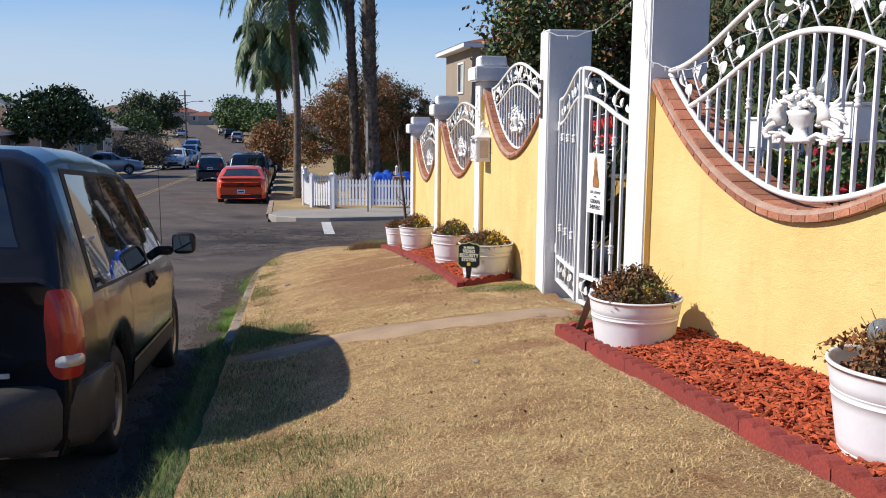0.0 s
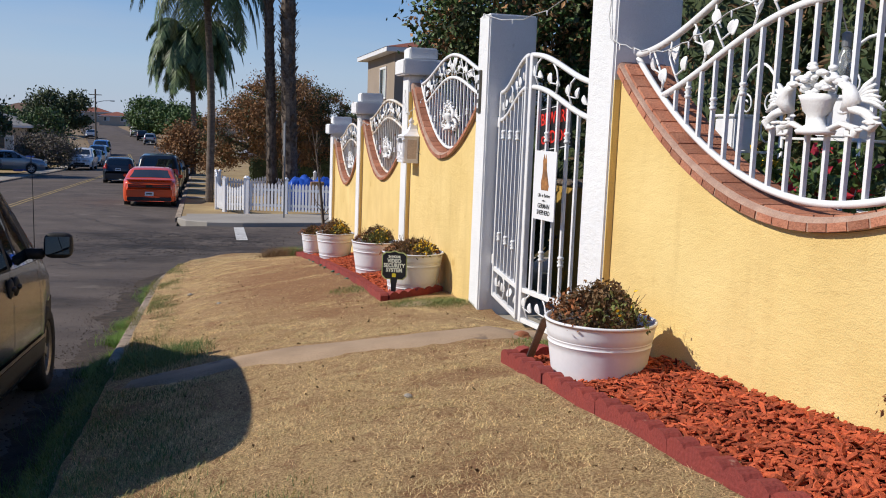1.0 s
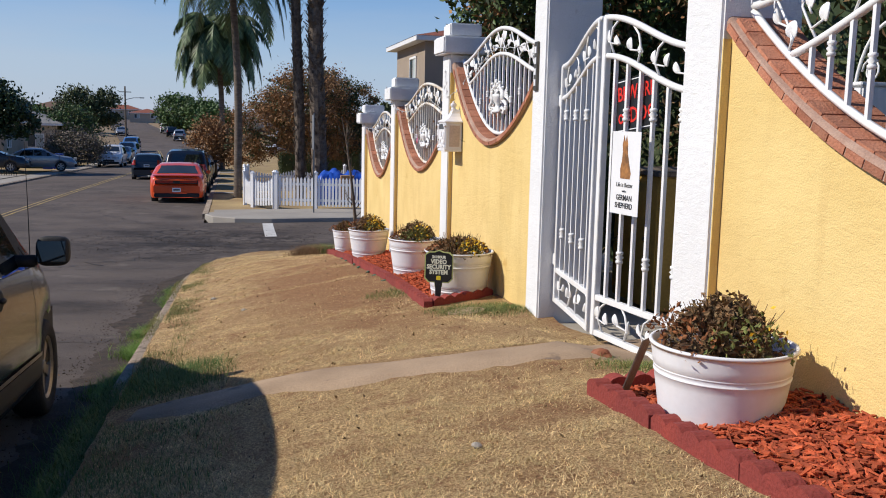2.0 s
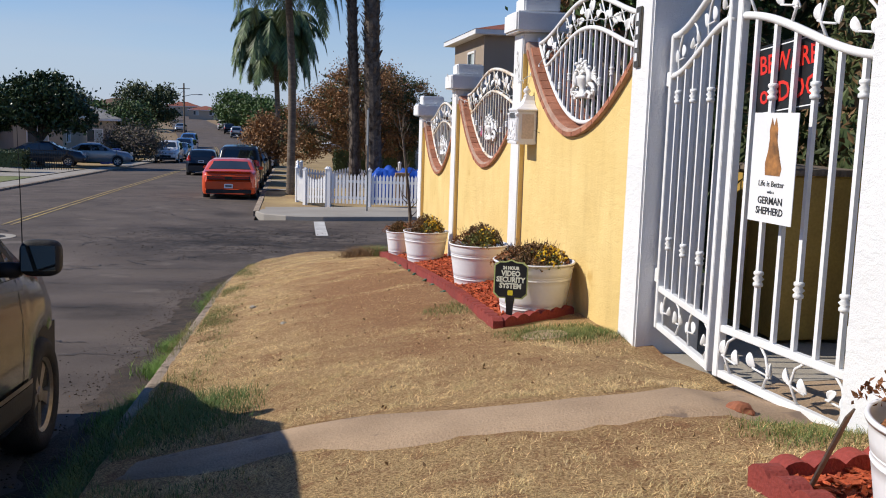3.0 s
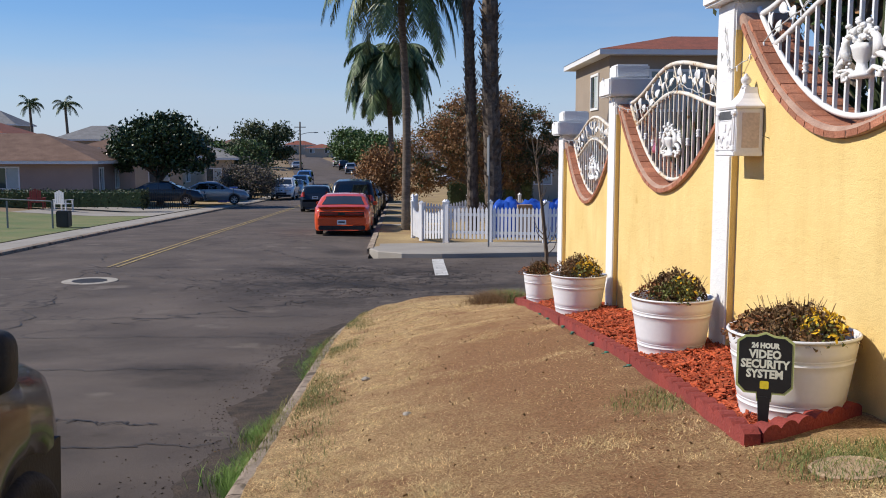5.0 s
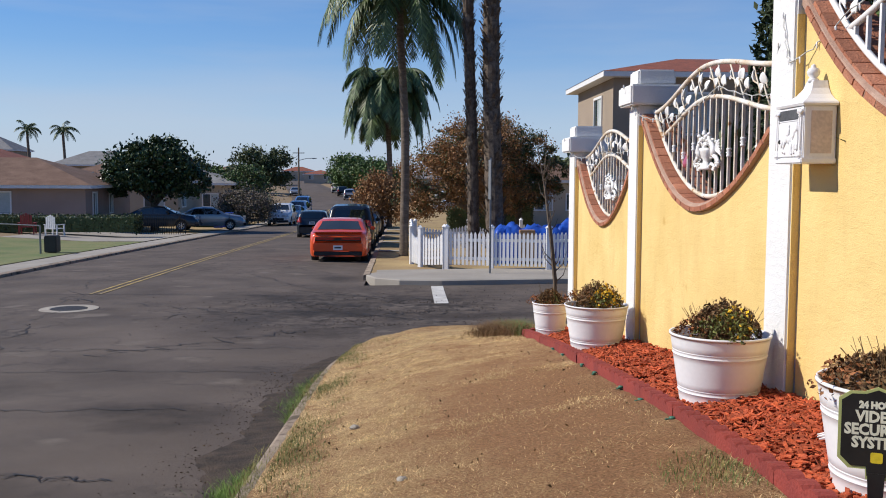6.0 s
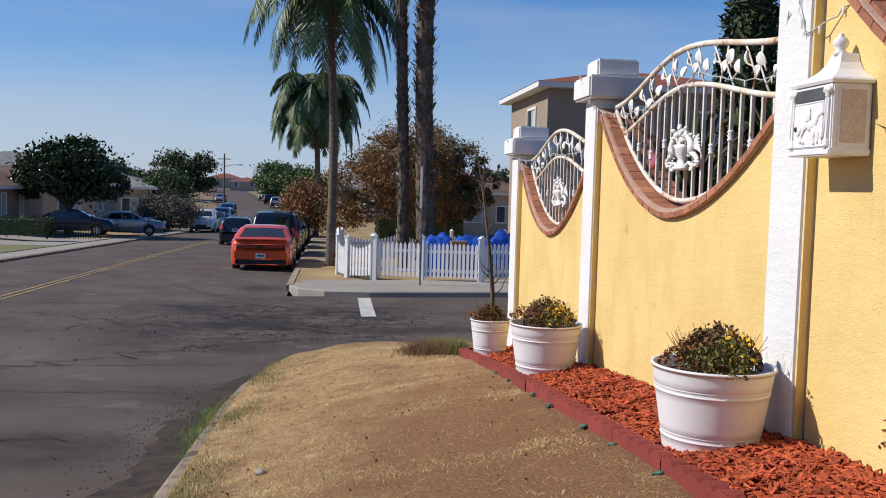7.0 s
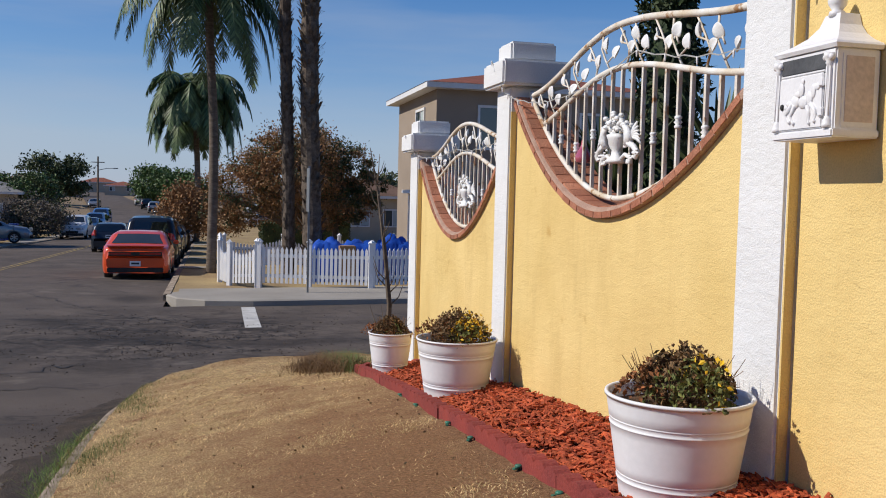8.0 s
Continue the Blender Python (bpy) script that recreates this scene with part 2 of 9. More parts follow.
def lawn_material():
    """Straw, bare reddish soil and thin green, mixed by patches with shapes of their own."""
    m = bpy.data.materials.new("dry lawn soil")
    m.use_nodes = True
    n, l = m.node_tree.nodes, m.node_tree.links
    p = n["Principled BSDF"]
    g = n.new("ShaderNodeNewGeometry")
    def tex(scale, detail, rough=0.6, stretch=(1, 1, 1), off=(0, 0, 0)):
        mp = n.new("ShaderNodeMapping")
        mp.inputs["Scale"].default_value, mp.inputs["Location"].default_value = stretch, off
        l.new(g.outputs["Position"], mp.inputs["Vector"])
        t = n.new("ShaderNodeTexNoise")
        t.inputs["Scale"].default_value, t.inputs["Detail"].default_value, t.inputs["Roughness"].default_value = scale, detail, rough
        l.new(mp.outputs[0], t.inputs["Vector"])
        return t.outputs["Fac"]
    def ramp2(fac, p0, p1, c0, c1):
        r = n.new("ShaderNodeValToRGB")
        r.color_ramp.elements[0].position, r.color_ramp.elements[1].position = p0, p1
        r.color_ramp.elements[0].color, r.color_ramp.elements[1].color = (*c0, 1), (*c1, 1)
        l.new(fac, r.inputs["Fac"])
        return r.outputs["Color"]
    def mix(fac, a, b):
        x = n.new("ShaderNodeMixRGB")
        l.new(fac, x.inputs[0]), l.new(a, x.inputs[1]), l.new(b, x.inputs[2])
        return x.outputs[0]
    straw = ramp2(tex(85, 8, 0.85, (1, 1, 1)), 0.42, 0.58, (0.20, 0.112, 0.048), (0.80, 0.565, 0.285))
    soil = ramp2(tex(60, 8, 0.85), 0.38, 0.62, (0.115, 0.050, 0.025), (0.43, 0.215, 0.108))
    # bare patch in the middle of the strip
    where = n.new("ShaderNodeMapping")
    where.inputs["Location"].default_value = (1.10 / 1.0, -10.3 / 3.9, 0)
    where.inputs["Scale"].default_value = (1 / 1.0, 1 / 3.9, 0)
    l.new(g.outputs["Position"], where.inputs["Vector"])
    dist = n.new("ShaderNodeVectorMath")
    dist.operation = "LENGTH"
    l.new(where.outputs[0], dist.inputs[0])
    ragged = n.new("ShaderNodeMath")
    ragged.operation = "MULTIPLY_ADD"
    l.new(tex(3.2, 8, 0.7), ragged.inputs[0])
    ragged.inputs[1].default_value = 2.2
    l.new(dist.outputs["Value"], ragged.inputs[2])
    scaled = n.new("ShaderNodeMath")
    scaled.operation = "DIVIDE"
    l.new(ragged.outputs[0], scaled.inputs[0])
    scaled.inputs[1].default_value = 3.0
    bare = ramp2(scaled.outputs[0], 0.52, 0.86, (0.82, 0.82, 0.82), (0.0, 0.0, 0.0))
    patch = ramp2(tex(1.3, 8, 0.68, off=(3, 1, 0)), 0.50, 0.64, (0, 0, 0), (0.85, 0.85, 0.85))
    mottle = ramp2(tex(7.5, 8, 0.8, off=(1, 5, 0)), 0.50, 0.60, (0, 0, 0), (0.7, 0.7, 0.7))
    worn = n.new("ShaderNodeMixRGB")
    worn.blend_type, worn.inputs[0].default_value = "LIGHTEN", 1.0
    l.new(patch, worn.inputs[1]), l.new(mottle, worn.inputs[2])
    lighten = n.new("ShaderNodeMixRGB")
    lighten.blend_type, lighten.inputs[0].default_value = "LIGHTEN", 1.0
    l.new(bare, lighten.inputs[1]), l.new(worn.outputs[0], lighten.inputs[2])
    col = mix(lighten.outputs[0], straw, soil)
    l.new(col, p.inputs["Base Color"])
    p.inputs["Roughness"].default_value, p.inputs["Specular IOR Level"].default_value = 0.95, 0.15
    bp = n.new("ShaderNodeBump")
    bp.inputs["Strength"].default_value, bp.inputs["Distance"].default_value = 1.0, 0.022
    l.new(tex(70, 8, 0.8), bp.inputs["Height"])
    l.new(bp.outputs[0], p.inputs["Normal"])
    return m


M["lawn"] = lawn_material()


def asphalt_material():
    """Worn asphalt: patches, oil-darkened lanes, and meandering cracks gathered in broken areas."""
    m = mat("cracked asphalt", (0.066, 0.050, 0.040), (0.132, 0.103, 0.082), 0.6, 0.88, 0.4, 170, grain=0.36, speck=(0.15, 0.122, 0.098), speck_scale=1.1, speck_cut=0.64)
    n, l = m.node_tree.nodes, m.node_tree.links
    p = n["Principled BSDF"]
    col = p.inputs["Base Color"].links[0].from_socket
    g = n.new("ShaderNodeNewGeometry")
    def tex(scale, detail, rough=0.6):
        t = n.new("ShaderNodeTexNoise")
        t.inputs["Scale"].default_value, t.inputs["Detail"].default_value, t.inputs["Roughness"].default_value = scale, detail, rough
        l.new(g.outputs["Position"], t.inputs["Vector"])
        return t.outputs["Fac"]
    def math_node(op, a, b):
        q = n.new("ShaderNodeMath")
        q.operation = op
        for i, v in enumerate((a, b)):
            if isinstance(v, float):
                q.inputs[i].default_value = v
            elif v is not None:
                l.new(v, q.inputs[i])
        return q.outputs[0]
    def ramp(fac, p0, p1, c0, c1):
        r = n.new("ShaderNodeValToRGB")
        r.color_ramp.elements[0].position, r.color_ramp.elements[1].position = p0, p1
        r.color_ramp.elements[0].color, r.color_ramp.elements[1].color = (c0, c0, c0, 1), (c1, c1, c1, 1)
        l.new(fac, r.inputs["Fac"])
        return r.outputs["Color"]
    def over(fac, a, c):
        x = n.new("ShaderNodeMixRGB")
        l.new(fac, x.inputs[0]), l.new(a, x.inputs[1])
        x.inputs[2].default_value = (*c, 1)
        return x.outputs[0]
    line = ramp(math_node("ABSOLUTE", math_node("SUBTRACT", tex(0.55, 5.0, 0.55), 0.5), None), 0.0, 0.016, 1.0, 0.0)
    fine = ramp(math_node("ABSOLUTE", math_node("SUBTRACT", tex(1.9, 4.0, 0.55), 0.5), None), 0.0, 0.045, 1.0, 0.0)
    # the broken corner of the junction
    where = n.new("ShaderNodeMapping")
    where.inputs["Location"].default_value = (2.6 / 3.6, -22.5 / 4.2, 0)
    where.inputs["Scale"].default_value = (1 / 3.6, 1 / 4.2, 0)
    l.new(g.outputs["Position"], where.inputs["Vector"])
    dist = n.new("ShaderNodeVectorMath")
    dist.operation = "LENGTH"
    l.new(where.outputs[0], dist.inputs[0])
    ragged = math_node("ADD", dist.outputs["Value"], math_node("MULTIPLY", tex(1.1, 7.0, 0.7), 1.3))
    corner = ramp(math_node("MULTIPLY", ragged, 0.5), 0.5, 0.85, 1.0, 0.0)
    dark = ramp(tex(1.6, 8.0, 0.75), 0.46, 0.58, 0.0, 1.0)
    col = over(math_node("MULTIPLY", corner, dark), col, (0.024, 0.0165, 0.012))
    col = over(math_node("MULTIPLY", corner, fine), col, (0.016, 0.013, 0.011))
    col = over(math_node("MULTIPLY", line, ramp(tex(0.12, 3.0), 0.42, 0.56, 0.10, 0.75)), col, (0.026, 0.021, 0.018))
    # old oil and damp stains, and rough broken patches, each with a ragged soft edge
    ragged_edge = math_node("MULTIPLY", tex(2.6, 7.0, 0.72), 1.5)
    for cx, cy, rx, ry, most in ((-4.2, 13.5, 0.85, 0.6, 0.9), (-4.1, 12.85, 0.6, 0.4, 0.85), (-4.6, 10.4, 0.7, 0.9, 0.7), (-6.4, 14.5, 0.8, 1.4, 0.45), (-3.0, 22.0, 1.5, 0.8, 0.8), (-0.9, 21.2, 1.9, 0.5, 0.8), (-4.4, 24.2, 0.9, 1.0, 0.7), (-3.6, 28.8, 0.6, 1.4, 0.6), (-3.2, 19.3, 0.8, 0.7, 0.8)):
        spot, far = n.new("ShaderNodeMapping"), n.new("ShaderNodeVectorMath")
        spot.inputs["Location"].default_value, spot.inputs["Scale"].default_value = (-cx / rx, -cy / ry, 0), (1 / rx, 1 / ry, 0)
        far.operation = "LENGTH"
        l.new(g.outputs["Position"], spot.inputs["Vector"]), l.new(spot.outputs[0], far.inputs[0])
        edge = math_node("MULTIPLY", math_node("ADD", far.outputs["Value"], ragged_edge), 0.5)
        col = over(ramp(edge, 0.52, 0.88, most, 0.0), col, (0.026, 0.0185, 0.0135))
    # scattered brown dust
    dust = ramp(math_node("MULTIPLY", tex(0.9, 6.0, 0.7), 0.35), 0.16, 0.24, 0.0, 0.5)
    col = over(dust, col, (0.105, 0.078, 0.057))
    # dirt washed along the near kerb
    axis = n.new("ShaderNodeSeparateXYZ")
    l.new(g.outputs["Position"], axis.inputs[0])
    washed = math_node("ADD", math_node("MULTIPLY", axis.outputs["X"], 0.42), math_node("MULTIPLY", tex(1.7, 8.0, 0.75), 1.1))
    near = ramp(math_node("MULTIPLY", math_node("ADD", axis.outputs["Y"], -19.0), -0.25), 0.0, 1.0, 0.0, 1.0)
    col = over(math_node("MULTIPLY", ramp(math_node("ADD", washed, 1.2), 0.25, 0.75, 0.0, 0.85), near), col, (0.060, 0.041, 0.029))
    l.new(col, p.inputs["Base Color"])
    return m


M["asphalt"] = asphalt_material()


# ---- mesh helpers ----
def place(name, me, material, parent=None, label="", m=None):
    ob = new(name, me)
    if material is not None and not me.materials:
        me.materials.append(material)
    if parent is not None:
        ob.parent = parent
    if m is not None:
        ob.matrix_basis = m
    if label:
        ob["label"] = label
    return ob


def mesh_of(bm, name, smooth=False):
    bmesh.ops.recalc_face_normals(bm, faces=bm.faces)
    me = bpy.data.meshes.new(name)
    bm.to_mesh(me)
    bm.free()
    if smooth:
        me.shade_smooth()
    return me


def part(name, bm, material, parent, label="", smooth=False, m=None):
    return place(name, mesh_of(bm, name, smooth), material, parent, label, m)


def thing(name, label, category, m=None, group="", kind=""):
    e = new(name)
    e.empty_display_size = 0.1
    if m is not None:
        e.matrix_basis = m
    return tagged(e, label, category, group, kind)


def raw(name, verts, faces, smooth=False):
    me = bpy.data.meshes.new(name)
    me.from_pydata([tuple(v) for v in verts], [], [tuple(q) for q in faces])
    me.update()
    if smooth:
        me.shade_smooth()
    return me


def box(bm, x0, x1, y0, y1, z0, z1, bevel=0.0, m=None):
    made = bmesh.ops.create_cube(bm, size=1.0)["verts"]
    for v in made:
        v.co = Vector((x0 + (v.co.x + 0.5) * (x1 - x0), y0 + (v.co.y + 0.5) * (y1 - y0), z0 + (v.co.z + 0.5) * (z1 - z0)))
    if bevel:
        edges = list({e for v in made for e in v.link_edges})
        made = bmesh.ops.bevel(bm, geom=edges, offset=bevel, segments=2, affect="EDGES")["verts"] or made
    if m is not None:
        bmesh.ops.transform(bm, matrix=m, verts=made)
    return made


def new_box(x0, x1, y0, y1, z0, z1, bevel=0.0):
    bm = bmesh.new()
    box(bm, x0, x1, y0, y1, z0, z1, bevel)
    return bm


def tube(bm, pts, r, n=6, closed=False, caps=True):
    """A round bar along points; r is one radius or one for each point."""
    pts = [Vector(p) for p in pts]
    rs = r if isinstance(r, (list, tuple)) else [r] * len(pts)
    rings = []
    side = None
    for i, p in enumerate(pts):
        d = (pts[min(i + 1, len(pts) - 1)] - pts[max(i - 1, 0)])
        if closed:
            d = pts[(i + 1) % len(pts)] - pts[i - 1]
        d = d.normalized() if d.length > 1e-9 else Vector((0, 0, 1))
        if side is None:
            side = d.cross(Vector((0, 0, 1)) if abs(d.z) < 0.9 else Vector((1, 0, 0))).normalized()
        side = (side - d * side.dot(d)).normalized()
        up = d.cross(side)
        rings.append([bm.verts.new(p + (side * math.cos(a) + up * math.sin(a)) * rs[i]) for a in (2 * math.pi * k / n for k in range(n))])
    for i in range(len(rings) - (0 if closed else 1)):
        a, b = rings[i], rings[(i + 1) % len(rings)]
        for k in range(n):
            bm.faces.new((a[k], a[(k + 1) % n], b[(k + 1) % n], b[k]))
    if caps and not closed:
        bm.faces.new(rings[0]), bm.faces.new(rings[-1])


def lathe(bm, profile, n=32, cx=0, cy=0, cz=0, cap=True):
    rings = [[bm.verts.new((cx + r * math.cos(2 * math.pi * k / n), cy + r * math.sin(2 * math.pi * k / n), cz + z)) for k in range(n)] for r, z in profile]
    for a, b in zip(rings, rings[1:]):
        for k in range(n):
            bm.faces.new((a[k], a[(k + 1) % n], b[(k + 1) % n], b[k]))
    if cap:
        bm.faces.new(rings[0]), bm.faces.new(rings[-1])


def ball(bm, c, r, sx=1, sy=1, sz=1, seg=10):
    vs = bmesh.ops.create_uvsphere(bm, u_segments=seg, v_segments=max(6, seg * 2 // 3), radius=1.0)["verts"]
    for v in vs:
        v.co = Vector((c[0] + v.co.x * r * sx, c[1] + v.co.y * r * sy, c[2] + v.co.z * r * sz))


def extrude_outline(bm, outline, axis, lo, hi):
    """A flat outline of (a, b) pairs given thickness along an axis ('x': a is y, b is z; 'y': a is x, b is z; 'z': a is x, b is y)."""
    def at(a, b, c):
        return {"x": (c, a, b), "y": (a, c, b), "z": (a, b, c)}[axis]
    one = [bm.verts.new(at(a, b, lo)) for a, b in outline]
    two = [bm.verts.new(at(a, b, hi)) for a, b in outline]
    bm.faces.new(one), bm.faces.new(two[::-1])
    for i in range(len(one)):
        j = (i + 1) % len(one)
        bm.faces.new((one[i], one[j], two[j], two[i]))


def text_mesh(text, size, depth=0.0015, bold=0.0):
    cu = bpy.data.curves.new("lettering", "FONT")
    cu.body, cu.size, cu.align_x, cu.align_y, cu.extrude, cu.offset = text, size, "CENTER", "CENTER", depth, bold
    cu.resolution_u = 2
    ob = bpy.data.objects.new("lettering", cu)
    scene.collection.objects.link(ob)
    me = bpy.data.meshes.new_from_object(ob.evaluated_get(bpy.context.evaluated_depsgraph_get()))
    bpy.data.objects.remove(ob)
    return me


def lerp(x, xs, ys):
    return float(np.interp(x, xs, ys))


# ---- the lie of the land ----
ROAD_Y = [-60, 0, 9, 15, 20, 26, 36, 80, 105, 140, 220, 300, 900]
ROAD_Z = [4.6, 0.16, -0.64, -1.10, -1.27, -1.38, -1.60, -2.70, -3.0, -2.6, -1.2, 0.0, 4.0]


def road_z(y):
    return sum(lerp(y + k, ROAD_Y, ROAD_Z) for k in (-2, -1, 0, 1, 2)) / 5


def road_x(y):
    """The middle of the road, which bends away beyond the dip."""
    s = max(0.0, y - 85.0)
    return -7.7 - 0.14 * (s - 25 * (1 - math.exp(-s / 25)))


def land(x, y):
    off = x - road_x(y)
    rise = 0.055 * max(0.0, -off - 7) if off < 0 else 0.012 * max(0.0, off - 8)
    return road_z(y) + min(rise, 9.0)


EDGE = ([-8, 0, 2.32, 4.33, 7.7, 9, 10, 11.5, 13, 15, 17, 18.4, 19], [1.34, 0.74, 0.566, 0.42, 0.10, 0.035, -0.04, -0.17, -0.31, -0.53, -0.80, -1.0, -1.05])
KERB = ([-8, 0, 8.1, 14.1, 16.5, 18.4, 19], [1.10, 0.38, -0.352, -0.88, -1.02, -1.10, -1.12])
KERB_X = ([-8, 14.3, 15.6, 16.5, 17.2, 17.8, 18.15, 18.35], [-2.9, -2.9, -2.83, -2.7, -2.42, -1.95, -1.2, 0.0])


def lawn_z(x, y):
    e, k = lerp(y, *EDGE), lerp(y, *KERB)
    if x > -0.6:
        # a shallow hollow worn under the gate
        hollow = 0.07 * max(0.0, min(1.0, (x + 0.35) / 0.3)) * max(0.0, min(1.0, (y - 4.7) / 0.4, (7.1 - y) / 0.4))
        return e + (x + 0.6) * 0.05 - hollow
    u = (x + 2.9) / 2.3
    return k + (e - k) * u + 0.05 * math.sin(math.pi * min(max(u, 0), 1))


def spread(name, xs, ys, height, material, kind="structure", label="", category=""):
    verts = [(x, y, height(x, y)) for y in ys for x in xs]
    w = len(xs)
    faces = [(j * w + i, j * w + i + 1, (j + 1) * w + i + 1, (j + 1) * w + i) for j in range(len(ys) - 1) for i in range(w - 1)]
    ob = place(name, raw(name, verts, faces, True), material)
    return tagged(ob, label, category, "", kind)


def steps(*runs):
    out = []
    for a, b, s in runs:
        out += list(np.arange(a, b - 1e-6, s))
    return out + [runs[-1][1]]


xs_far = steps((-700, -100, 60), (-100, -24, 8), (-24, -2, 1.0), (-2, 30, 4), (30, 700, 60))
ys_far = steps((-200, -20, 30), (-20, 30, 2), (30, 120, 6), (120, 320, 20), (320, 900, 80))


def under(x, y):
    off = abs(x - road_x(y))
    dip = 0.35 if (off < 5.4 or (x > -4 and y < 27.5)) else 0.02
    return land(x, y) - dip - (0.8 if x > -3.2 and y < 22 else 0)


spread("ground", xs_far, ys_far, under, M["dirt"], label="dry brown earth reaching to the far hills", category="ground")

road_rows = steps((-40, 60, 1.0), (60, 300, 4.0), (300, 420, 20))
road_cols = [-5.05, -4.6, -3.5, -2.4, -1.2, 0, 1.2, 2.4, 3.5, 4.4, 4.85]
rv, rf = [], []
for y in road_rows:
    for c in road_cols:
        rv.append((road_x(y) + c, y, road_z(y) + 0.05 * (1 - (c / 5) ** 2)))
for j in range(len(road_rows) - 1):
    for i in range(len(road_cols) - 1):
        a = j * len(road_cols) + i
        rf.append((a, a + 1, a + 1 + len(road_cols), a + len(road_cols)))
tagged(place("road", raw("road", rv, rf, True), M["asphalt"]), "worn grey asphalt street with cracks and patches", "road", kind="structure")


def side_z(x, y):
    return road_z(y) + 0.02 * max(0.0, x + 3.0) * 0.6 + 0.012


spread("road_side_street", steps((-3.3, 0, 0.5), (0, 40, 4)), steps((16.0, 27.0, 0.5)), side_z, M["asphalt"], label="cracked asphalt mouth of the side street", category="road")

# ---- the lawn strip with its kerb ----
def crumble(x, y):
    """Soil heaped against and over the back of the kerb."""
    return 0.034 * max(0.0, 1 - max(0.0, x - lerp(y, *KERB_X) - 0.13) / 0.28)


rows = steps((-7, 18.3, 0.09))
cols = [k / 34 for k in range(35)]
lv, lf = [], []
for y in rows:
    x0 = lerp(y, *KERB_X) + 0.125 + 0.03 * noise.noise(Vector((0, y * 3.1, 2)))
    x1 = 0.12 if y < 15.9 else 3.0
    for c in cols:
        x = x0 + (x1 - x0) * c
        lv.append((x, y, lawn_z(x, y) + crumble(x, y) + 0.018 * noise.noise(Vector((x * 2.2, y * 2.2, 0))) + 0.012 * noise.noise(Vector((x * 8, y * 8, 3)))))
n_c = len(cols)
for j in range(len(rows) - 1):
    for i in range(n_c - 1):
        a = j * n_c + i
        lf.append((a, a + 1, a + 1 + n_c, a + n_c))
tagged(place("lawn", raw("lawn", lv, lf, True), M["lawn"]), "sun-dried straw lawn strip with bare reddish soil", "lawn", kind="structure")

kerb_line = [(lerp(y, *KERB_X), y) for y in steps((-7, 14.3, 1.55), (14.3, 18.35, 0.27))] + [(3.0, 18.5), (12, 18.9)]
kerb_line[-3] = (-0.2, 18.35)
tagged_kerb = thing("kerb", "low worn concrete kerb along the dry lawn", "kerb", kind="structure")
for (xa, ya), (xb, yb) in zip(kerb_line, kerb_line[1:]):
    d = Vector((xb - xa, yb - ya, 0))
    g = d.normalized() * 0.004
    nrm = Vector((d.y, -d.x, 0)).normalized() * 0.16
    bm = bmesh.new()
    vs = []
    for (x, y, s) in ((xa, ya, 1), (xb, yb, -1)):
        z = lerp(y, *KERB) + 0.015
        p, q = Vector((x, y, 0)) + g * s, Vector((x, y, 0)) + g * s + nrm
        ring = [(p.x, p.y, z - 0.34), (p.x, p.y, z - 0.035), (p.x + nrm.x * 0.12, p.y + nrm.y * 0.12, z - 0.008), (p.x + nrm.x * 0.25, p.y + nrm.y * 0.25, z), (q.x, q.y, z + 0.006), (q.x, q.y, z - 0.34)]
        vs.append([bm.verts.new(v) for v in ring])
    for k in range(6):
        bm.faces.new((vs[0][k], vs[0][(k + 1) % 6], vs[1][(k + 1) % 6], vs[1][k]))
    bm.faces.new(vs[0]), bm.faces.new(vs[1])
    part("kerb_stone", bm, M["kerb"], tagged_kerb)

# the concrete path from gate to kerb
up_edge = ([-2.8, -2.0, -1.6, -1.1, -0.6, 0.3], [6.0, 5.99, 5.93, 5.72, 5.62, 5.98])
low_edge = ([-2.8, -2.1, -1.6, -1.1, -0.5, 0.3], [5.68, 5.52, 5.32, 5.12, 5.04, 5.10])
pv, pf = [], []
pxs = steps((-2.75, 0.7, 0.115))
for i, x in enumerate(pxs):
    lo, hi = lerp(x, *low_edge) + 0.02 * math.sin(x * 9), lerp(x, *up_edge) + 0.02 * math.sin(x * 7 + 1)
    for k in range(6):
        y = lo + (hi - lo) * k / 5
        pv.append((x, y, lawn_z(x, y) + (0.022 if 0 < k < 5 else -0.03) + 0.006 * noise.noise(Vector((x * 5, y * 5, 9)))))
for i in range(len(pxs) - 1):
    for k in range(5):
        a = i * 6 + k
        pf.append((a, a + 6, a + 7, a + 1))
tagged(place("path", raw("path", pv, pf, True), M["path"]), "narrow worn concrete path across the dry lawn", "path", kind="structure")

